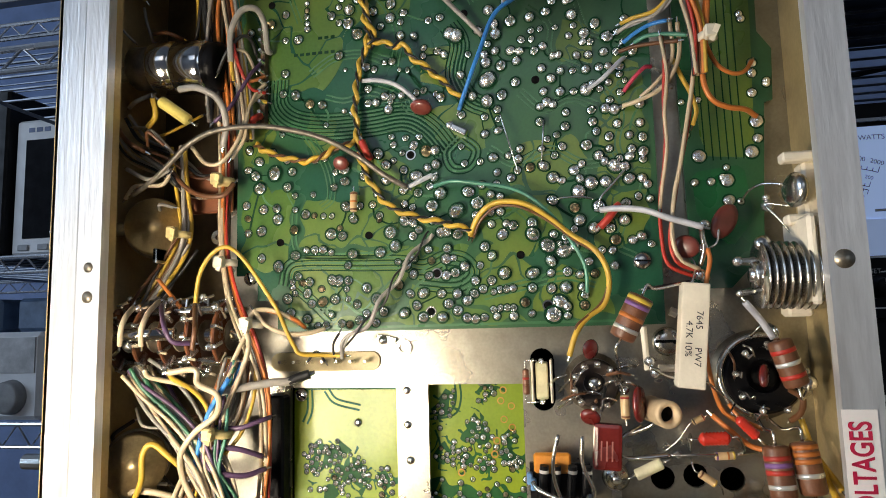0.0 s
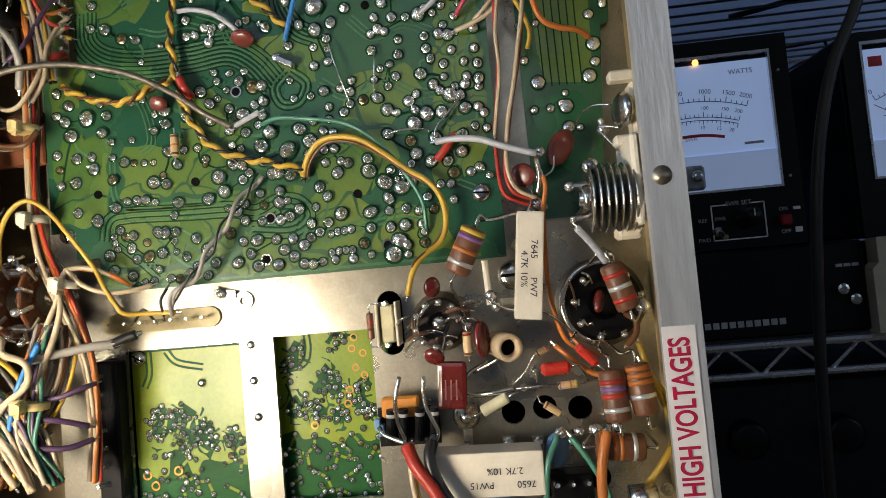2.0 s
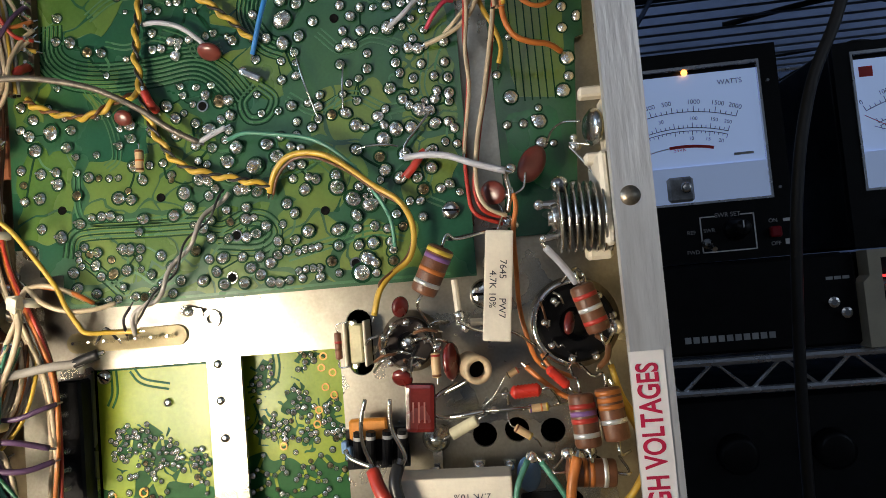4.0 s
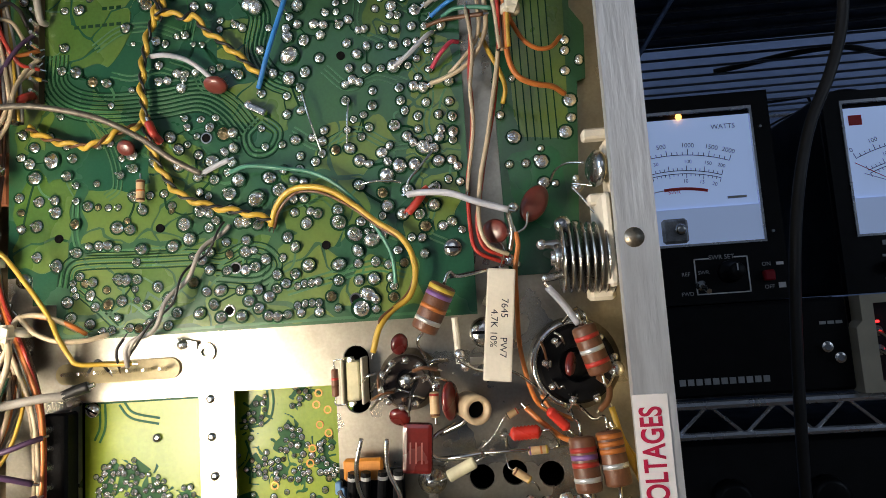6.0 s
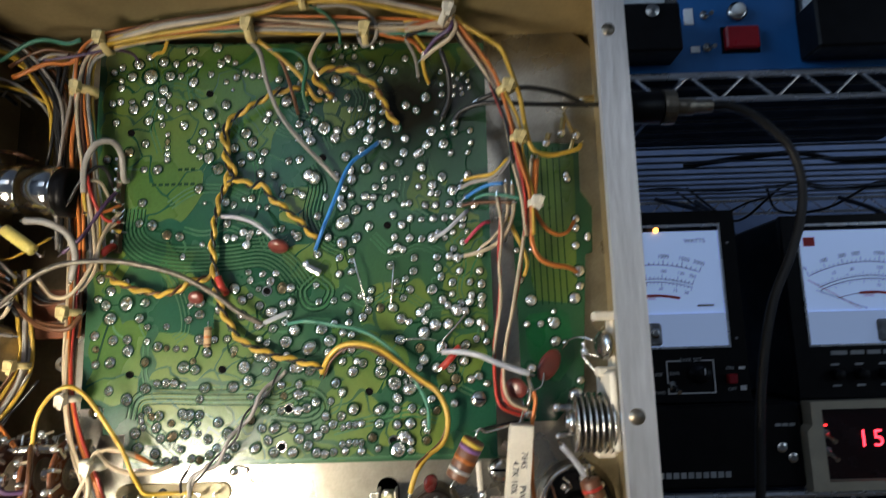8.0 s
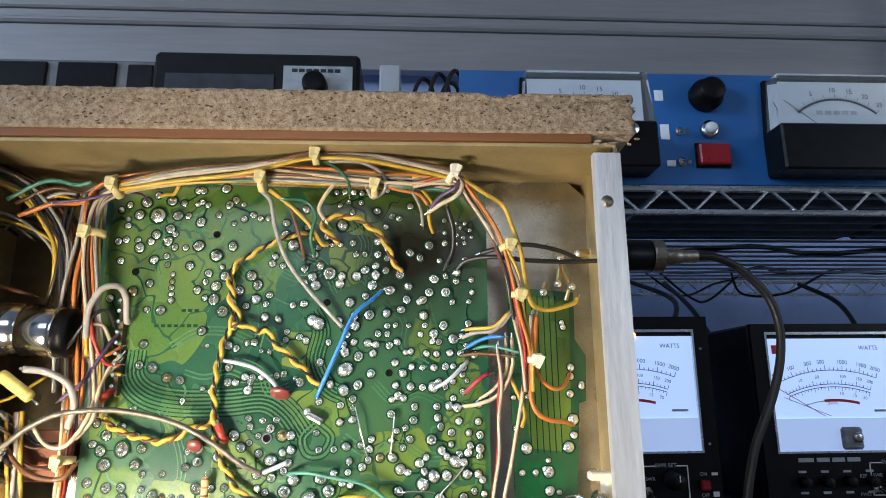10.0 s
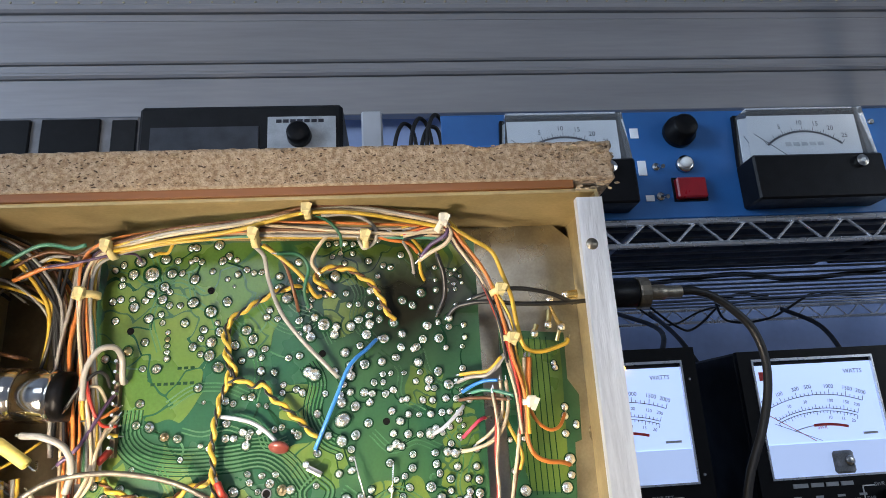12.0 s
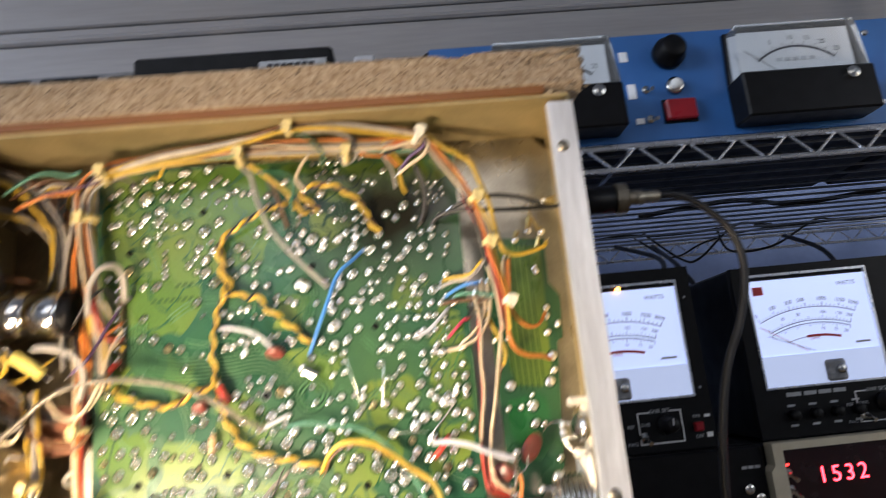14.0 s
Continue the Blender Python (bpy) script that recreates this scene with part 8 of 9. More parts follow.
# valve sockets
def socket(c, r, pins, label, clip):
    t = thing("valve_socket", label, "valve socket", "valve sockets")
    x, y, z = c
    part("flange", lathe([(r * 1.22, 0), (r * 1.22, 0.001), (r * 1.02, 0.0014), (r, 0.003)], (x, YP, z), (0, -1, 0), 28), DARK_STEEL, t, "", True)
    part("body", lathe([(r, 0), (r, 0.006), (r * 0.92, 0.007), (r * 0.45, 0.007), (r * 0.42, 0.004)], (x, YP - 0.002, z), (0, -1, 0), 28), BLACK_PLASTIC if clip else DARK_BAKELITE, t)
    part("centre_post", lathe([(r * 0.28, 0), (r * 0.28, 0.009), (r * 0.2, 0.0095)], (x, YP - 0.002, z), (0, -1, 0), 18), HOLE if clip else STEEL, t, "", True)
    for k in range(pins):
        a = 2 * math.pi * (k + 0.3) / (pins + 1)
        px, pz = x + 0.76 * r * math.cos(a), z + 0.76 * r * math.sin(a)
        pin = part("contact", box(-0.0011, 0.0011, -0.013, 0, -0.0003, 0.0003, 0.0002), STEEL, t)
        pin.matrix_basis = pose(px, YP - 0.006, pz, 0, -math.degrees(a) + 90, 0)
        part("solder_blob", lathe([(0.0008, -0.0012), (0.0012, 0), (0.0009, 0.0012), (0.0004, 0.002)], (x + 0.86 * r * math.cos(a), YP - 0.0165, z + 0.86 * r * math.sin(a)), (0, -1, 0), 9), SOLDER, t, "", True)
    if clip:
        part("retaining_ring", sweep([Vector((x + 1.08 * r * math.cos(a), YP - 0.007, z + 1.08 * r * math.sin(a))) for a in (math.pi * (0.35 + 1.05 * i / 30) for i in range(31))], 0.0013, 8), STEEL, t, "bright steel ring", True)
    return t


socket((0.0138, 0.2520, 0.3337), 0.0086, 9, "brown nine-pin valve socket crowded with soldered leads", False)
socket((0.0693, 0.2520, 0.3358), 0.0126, 8, "large black valve socket with bright retaining ring", True)
rs = random.Random(77)
S1, S2 = Vector((0.0132, 0.2380, 0.3351)), Vector((0.0655, 0.2380, 0.3370))
for k in range(16):
    a, q = rs.uniform(0, 6.28), rs.uniform(0.004, 0.010)
    p = S1 + Vector((q * math.cos(a), rs.uniform(-0.006, 0.004), q * math.sin(a)))
    e = p + Vector((rs.uniform(-0.008, 0.008), rs.uniform(-0.002, 0.006), rs.uniform(-0.008, 0.008)))
    wire(rs.choice(("bare", "bare", "black", "brown")), [p, (p + e) / 2 + Vector((0, -0.003, 0.001)), e], rs.uniform(0.3, 0.6), 5, "short lead soldered at the valve socket", "socket leads")
for k in range(9):
    a, q = rs.uniform(0, 6.28), rs.uniform(0.008, 0.013)
    p = S2 + Vector((q * math.cos(a), rs.uniform(-0.004, 0.004), q * math.sin(a)))
    e = p + Vector((rs.uniform(-0.012, 0.008), rs.uniform(-0.002, 0.006), rs.uniform(-0.012, 0.006)))
    wire(rs.choice(("bare", "bare", "brown")), [p, (p + e) / 2 + Vector((0, -0.003, 0.001)), e], rs.uniform(0.3, 0.55), 5, "short lead soldered at the valve socket", "socket leads")

# long bare and coloured leads across the deck
for c, pts, r in (("bare", [(0.0314, 0.2320, 0.3401), (0.0377, 0.2340, 0.3366), (0.0477, 0.2360, 0.3355), (0.0553, 0.2400, 0.3299)], 0.5), ("bare", [(0.0238, 0.2420, 0.3165), (0.0311, 0.2400, 0.3197), (0.0338, 0.2380, 0.3224)], 0.9), ("bare", [(0.0233, 0.2420, 0.3086), (0.0305, 0.2400, 0.3095), (0.0369, 0.2400, 0.3103)], 0.9), ("bare", [(0.0369, 0.2400, 0.3103), (0.0447, 0.2380, 0.3108), (0.0519, 0.2390, 0.3107)], 0.5),
                  ("clear", [(0.0601, 0.2240, 0.3604), (0.0646, 0.2260, 0.3550), (0.0686, 0.2280, 0.3491)], 1.1), ("orange", [(0.0517, 0.2420, 0.3232), (0.0562, 0.2400, 0.3189), (0.0628, 0.2400, 0.3135), (0.0690, 0.2370, 0.3124)], 0.9), ("orange", [(0.0569, 0.2400, 0.3271), (0.0595, 0.2380, 0.3229), (0.0661, 0.2380, 0.3193)], 0.7), ("brown", [(0.0741, 0.2340, 0.3323), (0.0762, 0.2300, 0.3301), (0.0761, 0.2320, 0.3255), (0.0742, 0.2360, 0.3223)], 1.0),
                  ("yellow", [(0.0779, 0.2380, 0.3225), (0.0801, 0.2360, 0.3127), (0.0836, 0.2340, 0.3063), (0.0852, 0.2300, 0.3023)], 1.0), ("yellow", [(0.0776, 0.2360, 0.3164), (0.0815, 0.2340, 0.3076), (0.0858, 0.2360, 0.2946), (0.0821, 0.2400, 0.2832), (0.0745, 0.2420, 0.2742)], 1.1), ("orange", [(0.0639, 0.2280, 0.2974), (0.0615, 0.2260, 0.2905), (0.0604, 0.2260, 0.2823), (0.0603, 0.2260, 0.2723)], 1.6),
                  ("teal", [(0.0493, 0.2340, 0.2958), (0.0454, 0.2320, 0.2883), (0.0440, 0.2320, 0.2797), (0.0436, 0.2320, 0.2702)], 1.0), ("teal", [(0.0534, 0.2360, 0.2945), (0.0585, 0.2340, 0.2867), (0.0628, 0.2340, 0.2777), (0.0644, 0.2340, 0.2681)], 1.0), ("red", [(0.0013, 0.2300, 0.2965), (0.0041, 0.2260, 0.2914), (0.0090, 0.2240, 0.2849), (0.0136, 0.2220, 0.2769)], 2.2), ("black", [(0.0095, 0.2300, 0.2976), (0.0085, 0.2270, 0.2925), (0.0113, 0.2260, 0.2840), (0.0172, 0.2260, 0.2743)], 2.0),
                  ("cream", [(0.0016, 0.2320, 0.2933), (0.0021, 0.2300, 0.2851), (0.0037, 0.2300, 0.2745)], 0.9), ("yellow", [(0.0023, 0.2320, 0.2915), (0.0031, 0.2310, 0.2829), (0.0047, 0.2310, 0.2732)], 0.9), ("bare", [(-0.0089, 0.2380, 0.3011), (-0.0068, 0.2360, 0.2991), (0.0007, 0.2340, 0.2964), (0.0029, 0.2320, 0.2971)], 0.8), ("bare", [(0.0007, 0.2340, 0.2964), (-0.0015, 0.2320, 0.3042), (-0.0012, 0.2300, 0.3116), (0.0007, 0.2300, 0.3185)], 0.7),
                  ("bare", [(0.0104, 0.2320, 0.2970), (0.0113, 0.2320, 0.3005), (0.0081, 0.2310, 0.3089), (0.0084, 0.2300, 0.3179)], 0.7), ("bare", [(0.0647, 0.2360, 0.3943), (0.0662, 0.2320, 0.3971), (0.0694, 0.2280, 0.3983), (0.0740, 0.2240, 0.3971)], 0.4), ("bare", [(0.0709, 0.2320, 0.3917), (0.0750, 0.2300, 0.3855), (0.0787, 0.2280, 0.3787)], 0.45), ("bare", [(0.0710, 0.2320, 0.3926), (0.0738, 0.2300, 0.3917), (0.0780, 0.2280, 0.3903)], 0.35),
                  ("bare", [(0.0569, 0.2360, 0.3855), (0.0559, 0.2360, 0.3807), (0.0525, 0.2360, 0.3786)], 0.4), ("bare", [(0.0503, 0.2360, 0.3733), (0.0514, 0.2340, 0.3788), (0.0506, 0.2320, 0.3843), (0.0509, 0.2300, 0.3859)], 0.9), ("black", [(0.0309, 0.2300, 0.3658), (0.0384, 0.2320, 0.3669), (0.0460, 0.2340, 0.3680)], 0.5), ("bare", [(0.0461, 0.2360, 0.3774), (0.0486, 0.2360, 0.3738), (0.0465, 0.2320, 0.3675)], 0.4)):
    wire(c, pts, r)
for p, s in (((0.0524, 0.2360, 0.3871), 1.8), ((0.0511, 0.2360, 0.3790), 1.6), ((0.0502, 0.2380, 0.3704), 2.0), ((0.0519, 0.2380, 0.3692), 1.6), ((0.0739, 0.2400, 0.3929), 2.0), ((0.0736, 0.2400, 0.3958), 1.2), ((0.0795, 0.2330, 0.3345), 2.4), ((0.0600, 0.2280, 0.3632), 1.3), ((0.0595, 0.2260, 0.3734), 1.6), ((0.0508, 0.2400, 0.2949), 2.0), ((0.0566, 0.2400, 0.2950), 1.6), ((0.0400, 0.2420, 0.3100), 1.4),
             ((0.0235, 0.2400, 0.3319), 1.8), ((0.0340, 0.2400, 0.3221), 1.6), ((0.0320, 0.2360, 0.3417), 1.8), ((0.0336, 0.2360, 0.3379), 1.8), ((0.0622, 0.2420, 0.2946), 2.2), ((0.0692, 0.2420, 0.2954), 1.8)):
    s_ = thing("solder_lump", "shiny solder lump joining several leads", "solder joint", "solder lumps", at=p)
    part("lump", lathe([(0.0005, -0.001), (0.0009, -0.0006), (0.001, 0), (0.0009, 0.0006), (0.0004, 0.001)], (0, 0, 0), (0.3, -1, 0.2), 10), SOLDER, s_, "", True).scale = (s, s, s)

# deck hardware
def deck_screw(p, r, label):
    t = thing("screw", label, "screw", "deck screws")
    x, y, z = p
    part("head", lathe([(r, 0), (r, 0.001), (r * 0.8, 0.002), (r * 0.35, 0.0024)], (x, YP, z), (0, -1, 0), 20), STEEL, t, "", True)
    part("slot", box(x - r * 0.8, x + r * 0.8, YP - 0.0026, YP - 0.0016, z - r * 0.1, z + r * 0.1), HOLE, t)


deck_screw((0.0403, 0.2520, 0.3477), 0.0052, "large slotted steel screw on the deck")
deck_screw((0.0443, 0.2520, 0.3470), 0.0026, "small slotted steel screw on the deck")
for px in ((-0.0564, 0.2520, 0.3308), (-0.0562, 0.2520, 0.3179), (-0.0554, 0.2520, 0.3047), (-0.0768, 0.2540, 0.3183)):
    part("rivet", lathe([(0.0016, 0), (0.0014, 0.0007), (0.0006, 0.0009)], px, (0, -1, 0), 12), STEEL, chassis, "", True)
lug = thing("ground_lug", "tinned solder lug under a washer on the deck", "solder lug")
part("washer", plate(ring(-0.0574, 0.3470, 0.0034, 20), 0.2508, 0.252, [ring(-0.0574, 0.3470, 0.0015, 14)]), STEEL, lug)
part("tag", plate([(-0.0680, 0.3498), (-0.0600, 0.3480), (-0.0600, 0.3508), (-0.0675, 0.3525)], 0.2500, 0.2508), STEEL, lug)
part("solder_blob", lathe([(0.0019, 0), (0.0016, 0.001), (0.0006, 0.0016)], (-0.0650, 0.2500, 0.3501), (0, -1, 0), 12), SOLDER, lug, "", True)
strip = thing("terminal_strip", "terminal strip with soldered pins in the slot of the deck", "terminal strip")
part("strip_body", plate(slot(-0.1119, -0.0666, 0.3386, 0.3459), 0.2508, 0.2528), mat("pale_phenolic", (0.42, 0.34, 0.16), 0.5), strip)
for k in range(7):
    part("pin", rod((-0.106 + 0.0058 * k, 0.2515, 0.3422), (-0.106 + 0.0058 * k, 0.2455, 0.3425), 0.0009, 0.0006, 8), SOLDER, strip)
clip_ = thing("clear_relay", "pale plastic plug-in relay in a deck slot", "relay")
for x in (-0.0084, -0.0016):
    part("side_plate", box(x, x + 0.0009, 0.2440, 0.2535, 0.3268, 0.3422, 0.0003), NYLON_WHITE, clip_, "cream side plate")
part("core", box(-0.0068, -0.0024, 0.2455, 0.2535, 0.3280, 0.3410, 0.0004), mat("pale_yellow_core", (0.62, 0.58, 0.36), 0.5), clip_)
for z in (0.3275, 0.3418):
    part("pin", rod((-0.0046, 0.2452, z), (-0.0046, 0.2420, z), 0.0011, 0.0008, 8), SOLDER, clip_)
resistor((-0.0102, 0.2440, 0.3300), (-0.0102, 0.2440, 0.3390), 0.0012, CARBON, ("", "brown", "red", ""), "small brown resistor beside the clear part", ([(-0.006, 0.2425, 0.3275)], [(-0.006, 0.2425, 0.3420)]))
coil = thing("coil_former", "cream tubular coil former pointing out of the deck", "coil former")
cf = Vector((0.0366, 0.2320, 0.3246))
ax = Vector((0.25, -1, 0.0)).normalized()
part("tube", lathe([(0.0044, -0.016), (0.0046, -0.001), (0.0043, 0), (0.0028, 0), (0.0027, -0.012)], cf, ax, 22), mat("cream_phenolic", (0.62, 0.46, 0.28), 0.5), coil, "", True)
part("core", lathe([(0.0027, -0.008), (0.0027, -0.004), (0.001, -0.0038)], cf, ax, 14), HOLE, coil)
bracket = thing("bracket", "cream angled bracket next to the ceramic resistor", "bracket")
for a, b, w in (((0.0310, 0.2400, 0.3533), (0.0316, 0.2400, 0.3385), 0.0011), ((0.0351, 0.2400, 0.3391), (0.0424, 0.2400, 0.3390), 0.0012), ((0.0407, 0.2440, 0.3585), (0.0430, 0.2440, 0.3573), 0.0016)):
    part("arm", rod(a, b, w, None, 8), CERAMIC, bracket)
for x, z, w in ((0.0335, 0.291, 0.0042), (0.0435, 0.2905, 0.004), (0.0545, 0.2902, 0.004), (0.0185, 0.2895, 0.003), (0.0665, 0.292, 0.0036)):
    tag = thing("ground_lug", "tinned terminal lug on the deck", "solder lug", "terminal lugs")
    part("tag", plate([(x - w / 2, z + 0.002), (x + w / 2, z + 0.002), (x + w * 0.3, z - 0.003), (x - w * 0.3, z - 0.003)], 0.2470, 0.2478), STEEL, tag)
    part("post", rod((x, 0.2475, z), (x, 0.252, z), 0.001, None, 8), STEEL, tag)
    part("solder_blob", lathe([(0.0018, 0), (0.0014, 0.0012), (0.0005, 0.0018)], (x, 0.247, z), (0, -1, 0), 12), SOLDER, tag, "", True)
stud = thing("deck_stud", "round nickel stud with a tinned lug on the deck", "stud")
sx, sy, sz = (0.0197, 0.2460, 0.3007)
part("stud", lathe([(0.0046, 0), (0.0048, 0.001), (0.0036, 0.003), (0.0022, 0.0034), (0.002, 0.005)], (sx, 0.250, sz), (0, -1, 0), 22), STEEL, stud, "", True)
part("tag", plate([(sx - 0.0018, sz), (sx + 0.0018, sz), (sx + 0.0014, sz - 0.012), (sx - 0.0014, sz - 0.012)], 0.2492, 0.250), STEEL, stud)
part("post", rod((sx, 0.249, sz), (sx, 0.2522, sz), 0.0016, None, 10), STEEL, stud)
mod = thing("diode_board", "small board with black diodes and an orange capacitor", "circuit board")
mx, my, mz = (0.0004, 0.2440, 0.3003)
part("base", box(mx - 0.0105, mx + 0.0105, my, my + 0.0018, mz - 0.007, mz + 0.006), BLACK_PLASTIC, mod)
part("orange_capacitor", box(mx - 0.009, mx + 0.004, my - 0.0012, my + 0.0019, mz + 0.0025, mz + 0.0095, 0.0008), mat("orange_film", (0.62, 0.24, 0.03), 0.35), mod, "orange film capacitor")
for k, dx in enumerate((-0.0062, -0.002, 0.0035, 0.0085)):
    dd = part("diode", rod((mx + dx, my - 0.003, mz - 0.005), (mx + dx + 0.001, my - 0.004, mz + 0.006), 0.0016, None, 12), BLACK_PLASTIC, mod)
    part("diode_band", rod((mx + dx + 0.0008, my - 0.0038, mz + 0.0035), (mx + dx + 0.0009, my - 0.0039, mz + 0.0046), 0.00166, None, 12), BAND["silver"], dd, "silver band")
for k in range(3):
    part("blue_capacitor", box(mx - 0.0115 + 0.0012 * k, mx - 0.0095 + 0.0012 * k, my - 0.003, my, mz - 0.001 - 0.002 * k, mz + 0.003 - 0.002 * k, 0.0004), mat("blue_film", (0.12, 0.25, 0.45), 0.4), mod) if k < 2 else None
for p in ((0.0495, 0.2460, 0.2879), (0.0288, 0.2460, 0.2723)):
    disc_cap(p, 0.0042, 0.004, 0, 0, 20, "blue disc capacitor seen through a deck hole", mat("blue_disc", (0.10, 0.22, 0.42), 0.35), 1.4)
can = thing("metal_clamp", "nickel clamp at the chassis edge", "clamp")
part("clamp", rod((0.0701, 0.2360, 0.2739), (0.0784, 0.2360, 0.2742), 0.0042, None, 18), STEEL, can, "", True)
part("ear", plate(ring(0.0813, 0.2768, 0.002, 12), 0.2335, 0.2345, [ring(0.0813, 0.2768, 0.0008, 8)]), STEEL, can)
lump = thing("terminal_block", "black terminal block with solder pins low on the deck", "terminal block")
lx_, ly_, lz_ = (0.0532, 0.2440, 0.2750)
part("base", box(lx_ - 0.007, lx_ + 0.007, ly_, ly_ + 0.008, lz_ - 0.008, lz_ + 0.005, 0.0006), BLACK_PLASTIC, lump)
for k in range(6):
    part("pin", rod((lx_ - 0.005 + 0.005 * (k % 3), ly_, lz_ - 0.004 + 0.006 * (k // 3)), (lx_ - 0.005 + 0.005 * (k % 3), ly_ - 0.004, lz_ - 0.003 + 0.006 * (k // 3)), 0.0014, 0.0007, 8), SOLDER, lump)

# air variable capacitor and ceramic trimmer on the right wall
vc = thing("variable_capacitor", "silver air variable capacitor with round plates on the chassis wall", "variable capacitor")
v0, v1 = Vector((0.0636, 0.2225, 0.3687)), Vector((0.0800, 0.2225, 0.3680))
for k in range(8):
    u = v0.lerp(v1, 0.06 + 0.125 * k)
    part("vane", lathe([(0.0103, -0.0003), (0.0106, 0), (0.0103, 0.0003)], u, (1, 0, 0), 28), STEEL, vc, "", True)
part("shaft", rod(v0 - Vector((0.002, 0, 0)), v1, 0.0022, None, 14), STEEL, vc, "", True)
part("bearing", lathe([(0.004, -0.001), (0.0044, 0.0005), (0.003, 0.0015)], v0, (1, 0, 0), 16), STEEL, vc, "", True)
part("terminal", rod((0.0590, 0.2260, 0.3734), (0.0661, 0.2260, 0.3731), 0.0010, 0.0018, 10), STEEL, vc)
part("terminal", rod((0.0600, 0.2280, 0.3632), (0.0659, 0.2280, 0.3641), 0.0012, 0.0012, 10), STEEL, vc)
part("post", lathe([(0.0022, 0), (0.0025, 0.002), (0.0012, 0.003)], (0.0655, 0.2220, 0.3783), (0, -1, 0), 14), STEEL, vc, "", True)
part("end_plate", box(0.0765, 0.0795, 0.214, 0.236, 0.359, 0.386, 0.001), CERAMIC, vc, "cream ceramic end plate")
part("foot", box(0.0725, 0.080, 0.224, 0.232, 0.3555, 0.3615, 0.001), CERAMIC, vc)
trim = thing("trimmer", "cream ceramic trimmer with nickel disc on the chassis wall", "trimmer")
tx, ty, tz = (0.0783, 0.2240, 0.3952)
part("base", box(tx + 0.0025, 0.0875, ty + 0.002, ty + 0.010, tz - 0.0105, tz + 0.0095, 0.001), CERAMIC, trim)
part("disc", lathe([(0.0054, 0), (0.0056, 0.001), (0.004, 0.0024), (0.001, 0.0026)], (tx, ty + 0.001, tz), (-1, -0.35, 0), 22), STEEL, trim, "nickel disc", True)
for dz in (0.0105, -0.0095):
    part("foot", box(tx - 0.004, tx + 0.006, ty - 0.001, ty + 0.004, tz + dz - 0.0016, tz + dz + 0.0016, 0.0006), CERAMIC, trim)

# antenna socket fittings at the top right
ant = thing("antenna_socket", "antenna socket lugs with solder tags inside the chassis wall", "socket")
for p0, p1, r in (((0.0838, 0.2400, 0.4951), (0.0776, 0.2400, 0.4950), 0.0022), ((0.0719, 0.2440, 0.4891), (0.0704, 0.2440, 0.4813), 0.0014), ((0.0658, 0.2460, 0.4832), (0.0637, 0.2460, 0.4780), 0.0013), ((0.0754, 0.2440, 0.4827), (0.0718, 0.2430, 0.4913), 0.0009), ((0.0743, 0.2460, 0.4756), (0.0767, 0.2440, 0.4840), 0.0009)):
    part("tag", rod(p0, p1, r, r * 0.7, 10), mat("brassy_tag", (0.55, 0.42, 0.18), 0.3, 0.9), ant)
for p in ((0.0713, 0.2400, 0.4929), (0.0703, 0.2430, 0.4823), (0.0764, 0.2430, 0.4811), (0.0643, 0.2450, 0.4790), (0.0788, 0.2400, 0.4950)):
    part("solder_blob", lathe([(0.0016, -0.001), (0.002, 0), (0.0015, 0.0012), (0.0004, 0.0018)], p, (0, -1, 0), 10), SOLDER, ant, "", True)

# sticker on the rail
sticker = thing("warning_sticker", "white sticker with red words HIGH VOLTAGES on the rail", "sticker")
part("paper", box(0.0778, 0.0868, 0.2062, 0.2065, 0.2770, 0.3300), STICKER, sticker)
words("warning", "HIGH VOLTAGES", 0.0080, pose(0.0823, 0.2060, 0.3055, 0, -90, 0), STICKER_RED, sticker, 0, "red capital letters", 0.0425, 0.00018)

# ---- left bay controls ----
SHINE = mat("polished_nickel", (0.75, 0.74, 0.72), 0.12, 1.0, 0.1)
pot = thing("potentiometer", "polished nickel can control beside the wires", "potentiometer")
pc = Vector((-0.1447, 0.2360, 0.4627))
part("can", lathe([(0.008, -0.0115), (0.0102, -0.0105), (0.0107, -0.009), (0.0107, -0.001), (0.0101, -0.0005), (0.0101, 0.0005), (0.0107, 0.001), (0.0107, 0.012), (0.0100, 0.0135), (0.007, 0.014)], pc, (1, 0, -0.08), 30), SHINE, pot, "", True)
part("bushing", lathe([(0.0088, -0.020), (0.0088, -0.0115), (0.005, -0.0113)], pc, (1, 0, -0.08), 20), DARK_STEEL, pot, "", True)
part("end_cap", lathe([(0.0098, 0.0135), (0.0099, 0.0180), (0.008, 0.0190)], pc, (1, 0, -0.08), 24), BLACK_PLASTIC, pot, "", True)
part("shaft", rod(pc - Vector((0.045, 0, 0)), pc - Vector((0.018, 0, 0)), 0.003, None, 12), STEEL, pot)
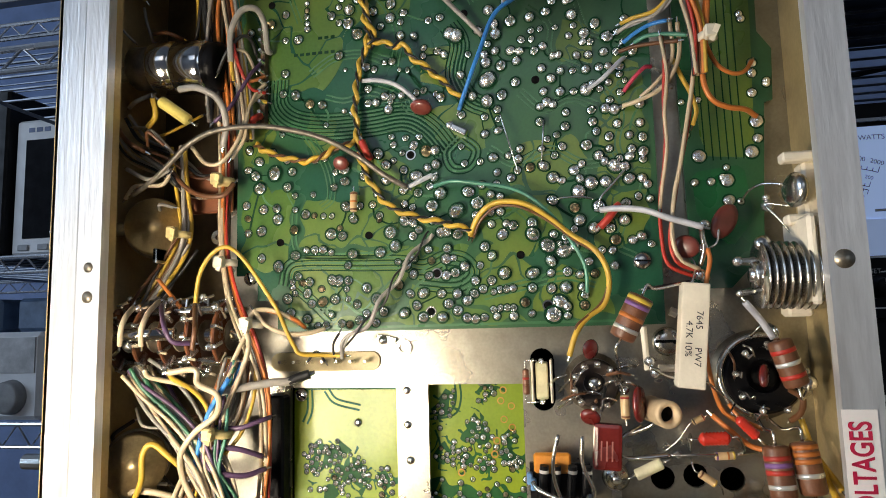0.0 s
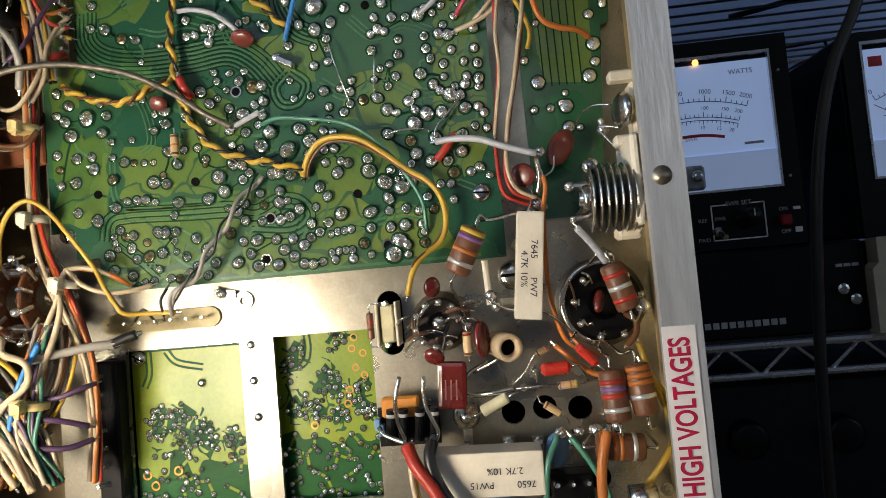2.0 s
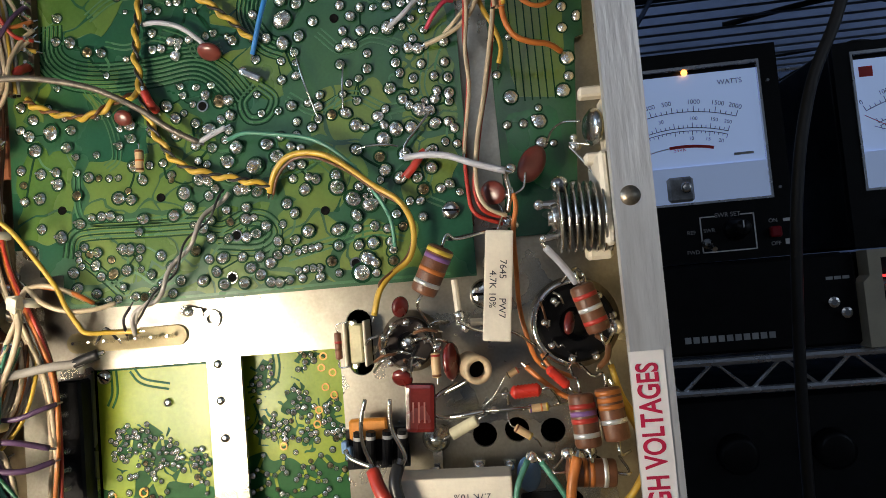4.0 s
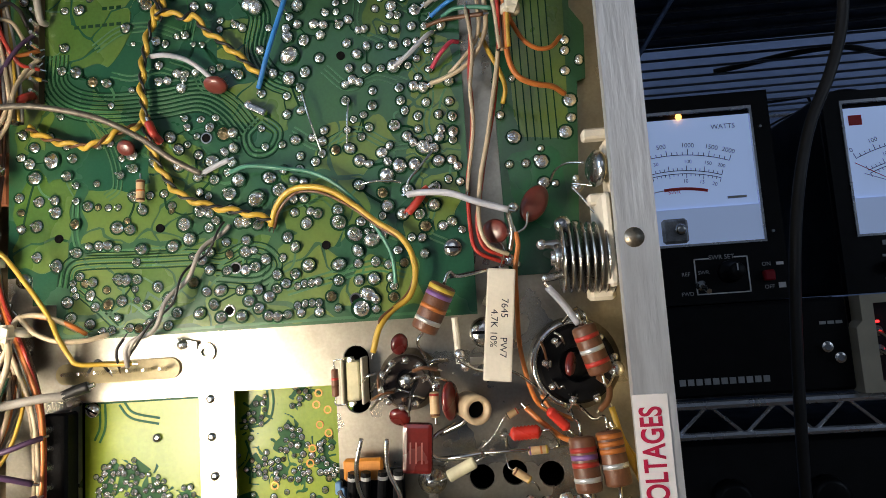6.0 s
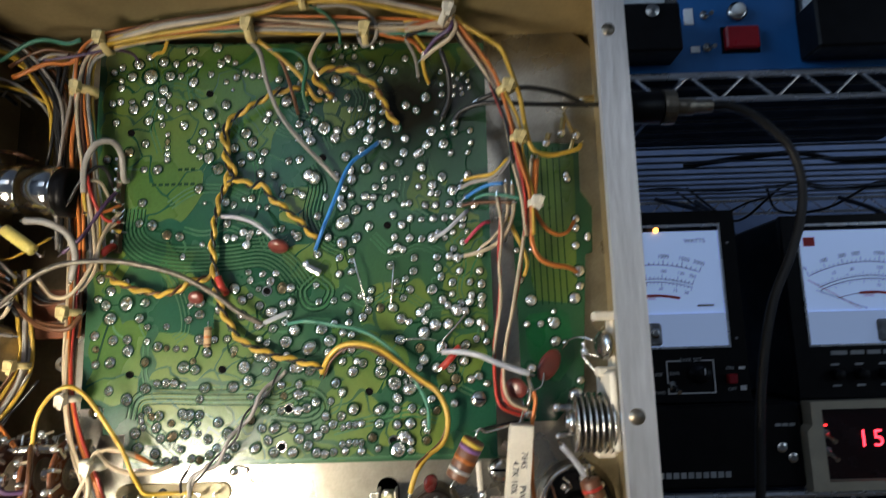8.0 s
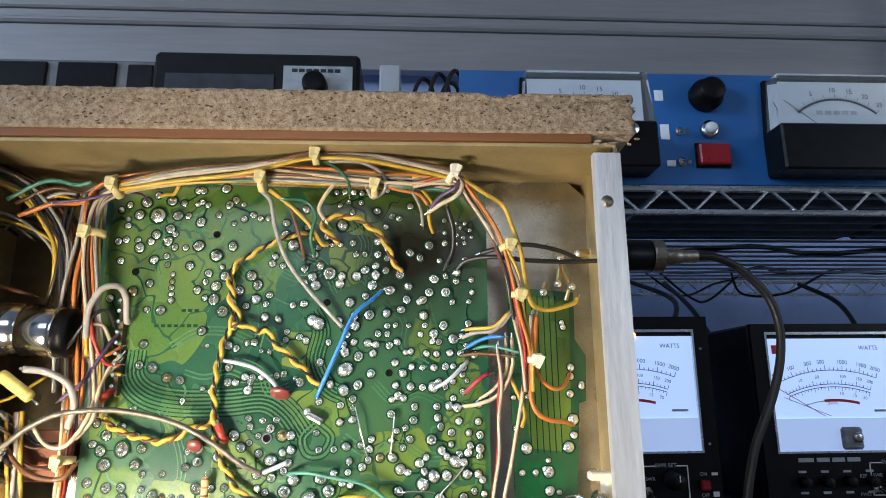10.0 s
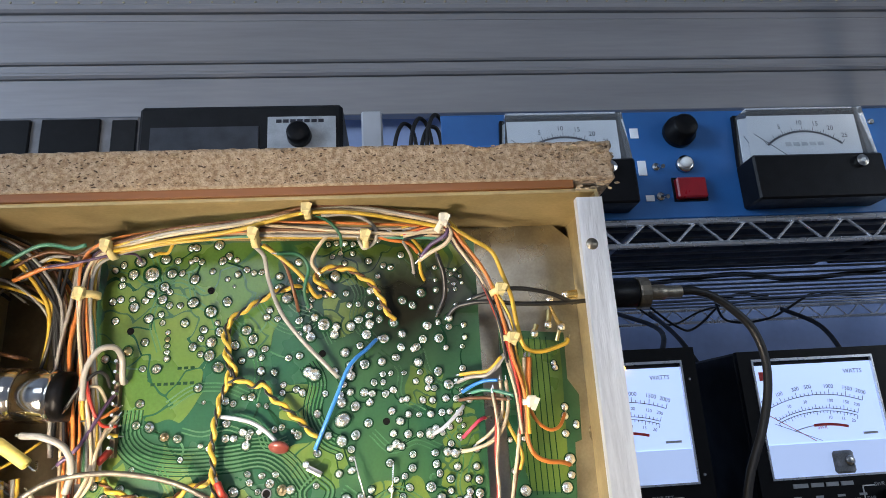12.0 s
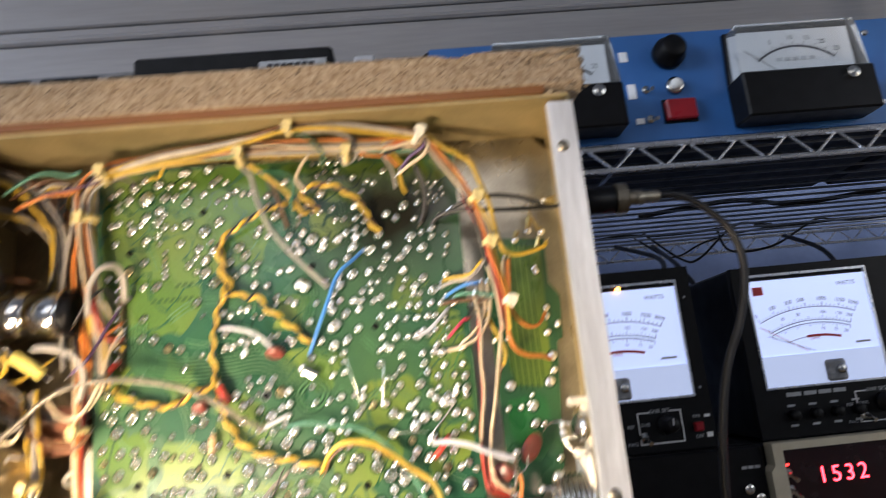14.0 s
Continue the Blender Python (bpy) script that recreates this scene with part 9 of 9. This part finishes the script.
for c, r, lab in (((-0.1549, 0.2360, 0.3979), 0.0115, "tarnished brass-shelled control beside the wires"), ((-0.1523, 0.2240, 0.3073), 0.0110, "brass-coloured round control below the rotary switch")):
    t = thing("potentiometer", lab, "potentiometer")
    part("shell", lathe([(r * 0.96, -0.010), (r, -0.009), (r, -0.001), (r * 0.94, 0), (r * 0.3, 0.0004), (r * 0.28, 0.002)], c, (0.5, -0.86, 0), 30), POT_BROWN, t, "", True)
    part("rim", lathe([(r * 1.08, -0.011), (r * 1.08, -0.0095), (r, -0.0092)], c, (0.5, -0.86, 0), 30), DARK_STEEL, t, "", True)
    part("shaft", rod(Vector(c) - Vector((0.05, -0.004, 0)), Vector(c) - Vector((0.004, -0.004, 0)), 0.003, None, 12), STEEL, t)
    for k in range(3):
        part("lug", box(c[0] + 0.002, c[0] + 0.0035, c[1] - 0.004, c[1] + 0.004, c[2] - r - 0.004 + 0.001 * k, c[2] - r + 0.002, 0.0003), STEEL, t)
switch = thing("rotary_switch", "rotary wafer switch with brown wafers and many soldered lugs", "rotary switch")
w0 = Vector((-0.1638, 0.2320, 0.3537))
w1 = Vector((-0.1164, 0.2360, 0.3539))
for k in range(5):
    c = w0.lerp(w1, 0.03 + 0.215 * k)
    part("wafer", lathe([(0.0125, -0.0008), (0.0130, -0.0004), (0.0130, 0.0004), (0.0125, 0.0008)], c, (1, 0, 0), 26), BAKELITE, switch, "brown phenolic wafer")
    part("rotor", lathe([(0.006, -0.0014), (0.006, 0.0014)], c, (1, 0, 0), 18), NYLON_WHITE if k < 3 else DARK_STEEL, switch)
    for j in range(12):
        a = 2 * math.pi * j / 12 + 0.2 * k
        d = Vector((0, math.cos(a), math.sin(a)))
        q = c + d * 0.0118
        cl = part("contact", box(-0.0013, 0.0013, -0.0008, 0.0008, -0.0028, 0.0028, 0.0004), STEEL if (j + k) % 3 else SOLDER, switch)
        cl.matrix_basis = Matrix.Translation(q + Vector((0.0012, 0, 0))) @ d.to_track_quat("Z", "Y").to_matrix().to_4x4()
        if k < 4:
            jw = part("jumper", rod(q + d * 0.002, q + d * 0.0035 + (w1 - w0) * 0.09, 0.0005, None, 6), STEEL if j % 2 else WC["cream"], switch)
        if (j + k) % 2:
            part("solder_blob", lathe([(0.0012, -0.001), (0.0016, 0), (0.001, 0.0014)], q + d * 0.0028, d, 9), SOLDER, switch, "", True)
part("shaft", rod(w0 - Vector((0.012, 0, 0)), w1, 0.0027, None, 16), SHINE, switch, "", True)
part("spacer", rod(w0 + Vector((0.001, -0.0150, 0.001)), w0.lerp(w1, 0.62) + Vector((0, -0.0150, 0.001)), 0.0023, None, 16), SHINE, switch, "polished spacer tube", True)
for dz in (0.0095, -0.0095):
    part("spacer", rod(w0 + Vector((0, -0.004, dz)), w1 + Vector((0, -0.004, dz)), 0.0016, None, 10), STEEL, switch, "", True)
for p, lab in (((-0.1348, 0.2440, 0.3938), "tinned lug"), ((-0.1210, 0.2440, 0.3812), "tinned lug")):
    part("ear", plate(ring(p[0], p[2], 0.003, 14), 0.2485, 0.2495, [ring(p[0], p[2], 0.0012, 10)]), STEEL, switch)
comp = thing("relay_frame", "brown phenolic plate behind the wires", "plate")
part("sheet", box(-0.150, -0.128, 0.2475, 0.2495, 0.404, 0.424, 0.0006), mat("brown_phenolic", (0.18, 0.06, 0.025), 0.45), comp)
edge = thing("edge_connector", "black connector strip along the small circuit board", "connector")
part("strip_body", box(-0.1135, -0.1045, 0.2460, 0.2535, 0.225, 0.3295, 0.0008), BLACK_PLASTIC, edge)
for k in range(16):
    part("pin", rod((-0.110, 0.246, 0.2285 + 0.0064 * k), (-0.1105, 0.241, 0.2290 + 0.0064 * k), 0.0011, 0.0007, 8), SOLDER, edge)
pins = thing("pin_header", "row of brown header pins at the board edge", "connector")
part("strip_body", box(-0.1105, -0.1085, YB - 0.003, YB, 0.437, 0.478), mat("dark_header", (0.10, 0.06, 0.03), 0.5), pins)
for k in range(9):
    part("pin", rod((-0.1095, YB - 0.003, 0.4405 + 0.0042 * k), (-0.1095, YB - 0.006, 0.4407 + 0.0042 * k), 0.0010, 0.0007, 8), SOLDER, pins)
rw = random.Random(55)
for k in range(26):
    # loose ends around the left bay controls
    p = Vector((rw.uniform(-0.178, -0.140), rw.uniform(0.226, 0.247), rw.choice((rw.uniform(0.40, 0.475), rw.uniform(0.30, 0.36), rw.uniform(0.48, 0.52)))))
    q = p + Vector((rw.uniform(0.004, 0.02), rw.uniform(-0.006, 0.006), rw.uniform(-0.02, 0.014)))
    wire(rw.choice(("grey", "black", "brown", "cream", "yellow", "black", "grey")), [p, (p + q) / 2 + Vector((rw.uniform(-0.003, 0.003), -0.005, rw.uniform(-0.004, 0.004))), q], rw.uniform(0.5, 1.0), 6)

crystal = thing("crystal", "small tinned metal crystal lying on the circuit board", "crystal")
cb = part("can", box(-0.0034, 0.0034, -0.0014, 0.0014, -0.0012, 0.0012, 0.0006, seg=2), STEEL, crystal)
cb.matrix_basis = Matrix.Translation((-0.0309, 0.2375, 0.4276)) @ pose(0, 0, 0, 0, 28, 0)
part("solder_blob", lathe([(0.0016, 0), (0.0014, 0.001), (0.0005, 0.0014)], (-0.0345, 0.2390, 0.4301), (0, -1, 0), 10), SOLDER, crystal, "", True)
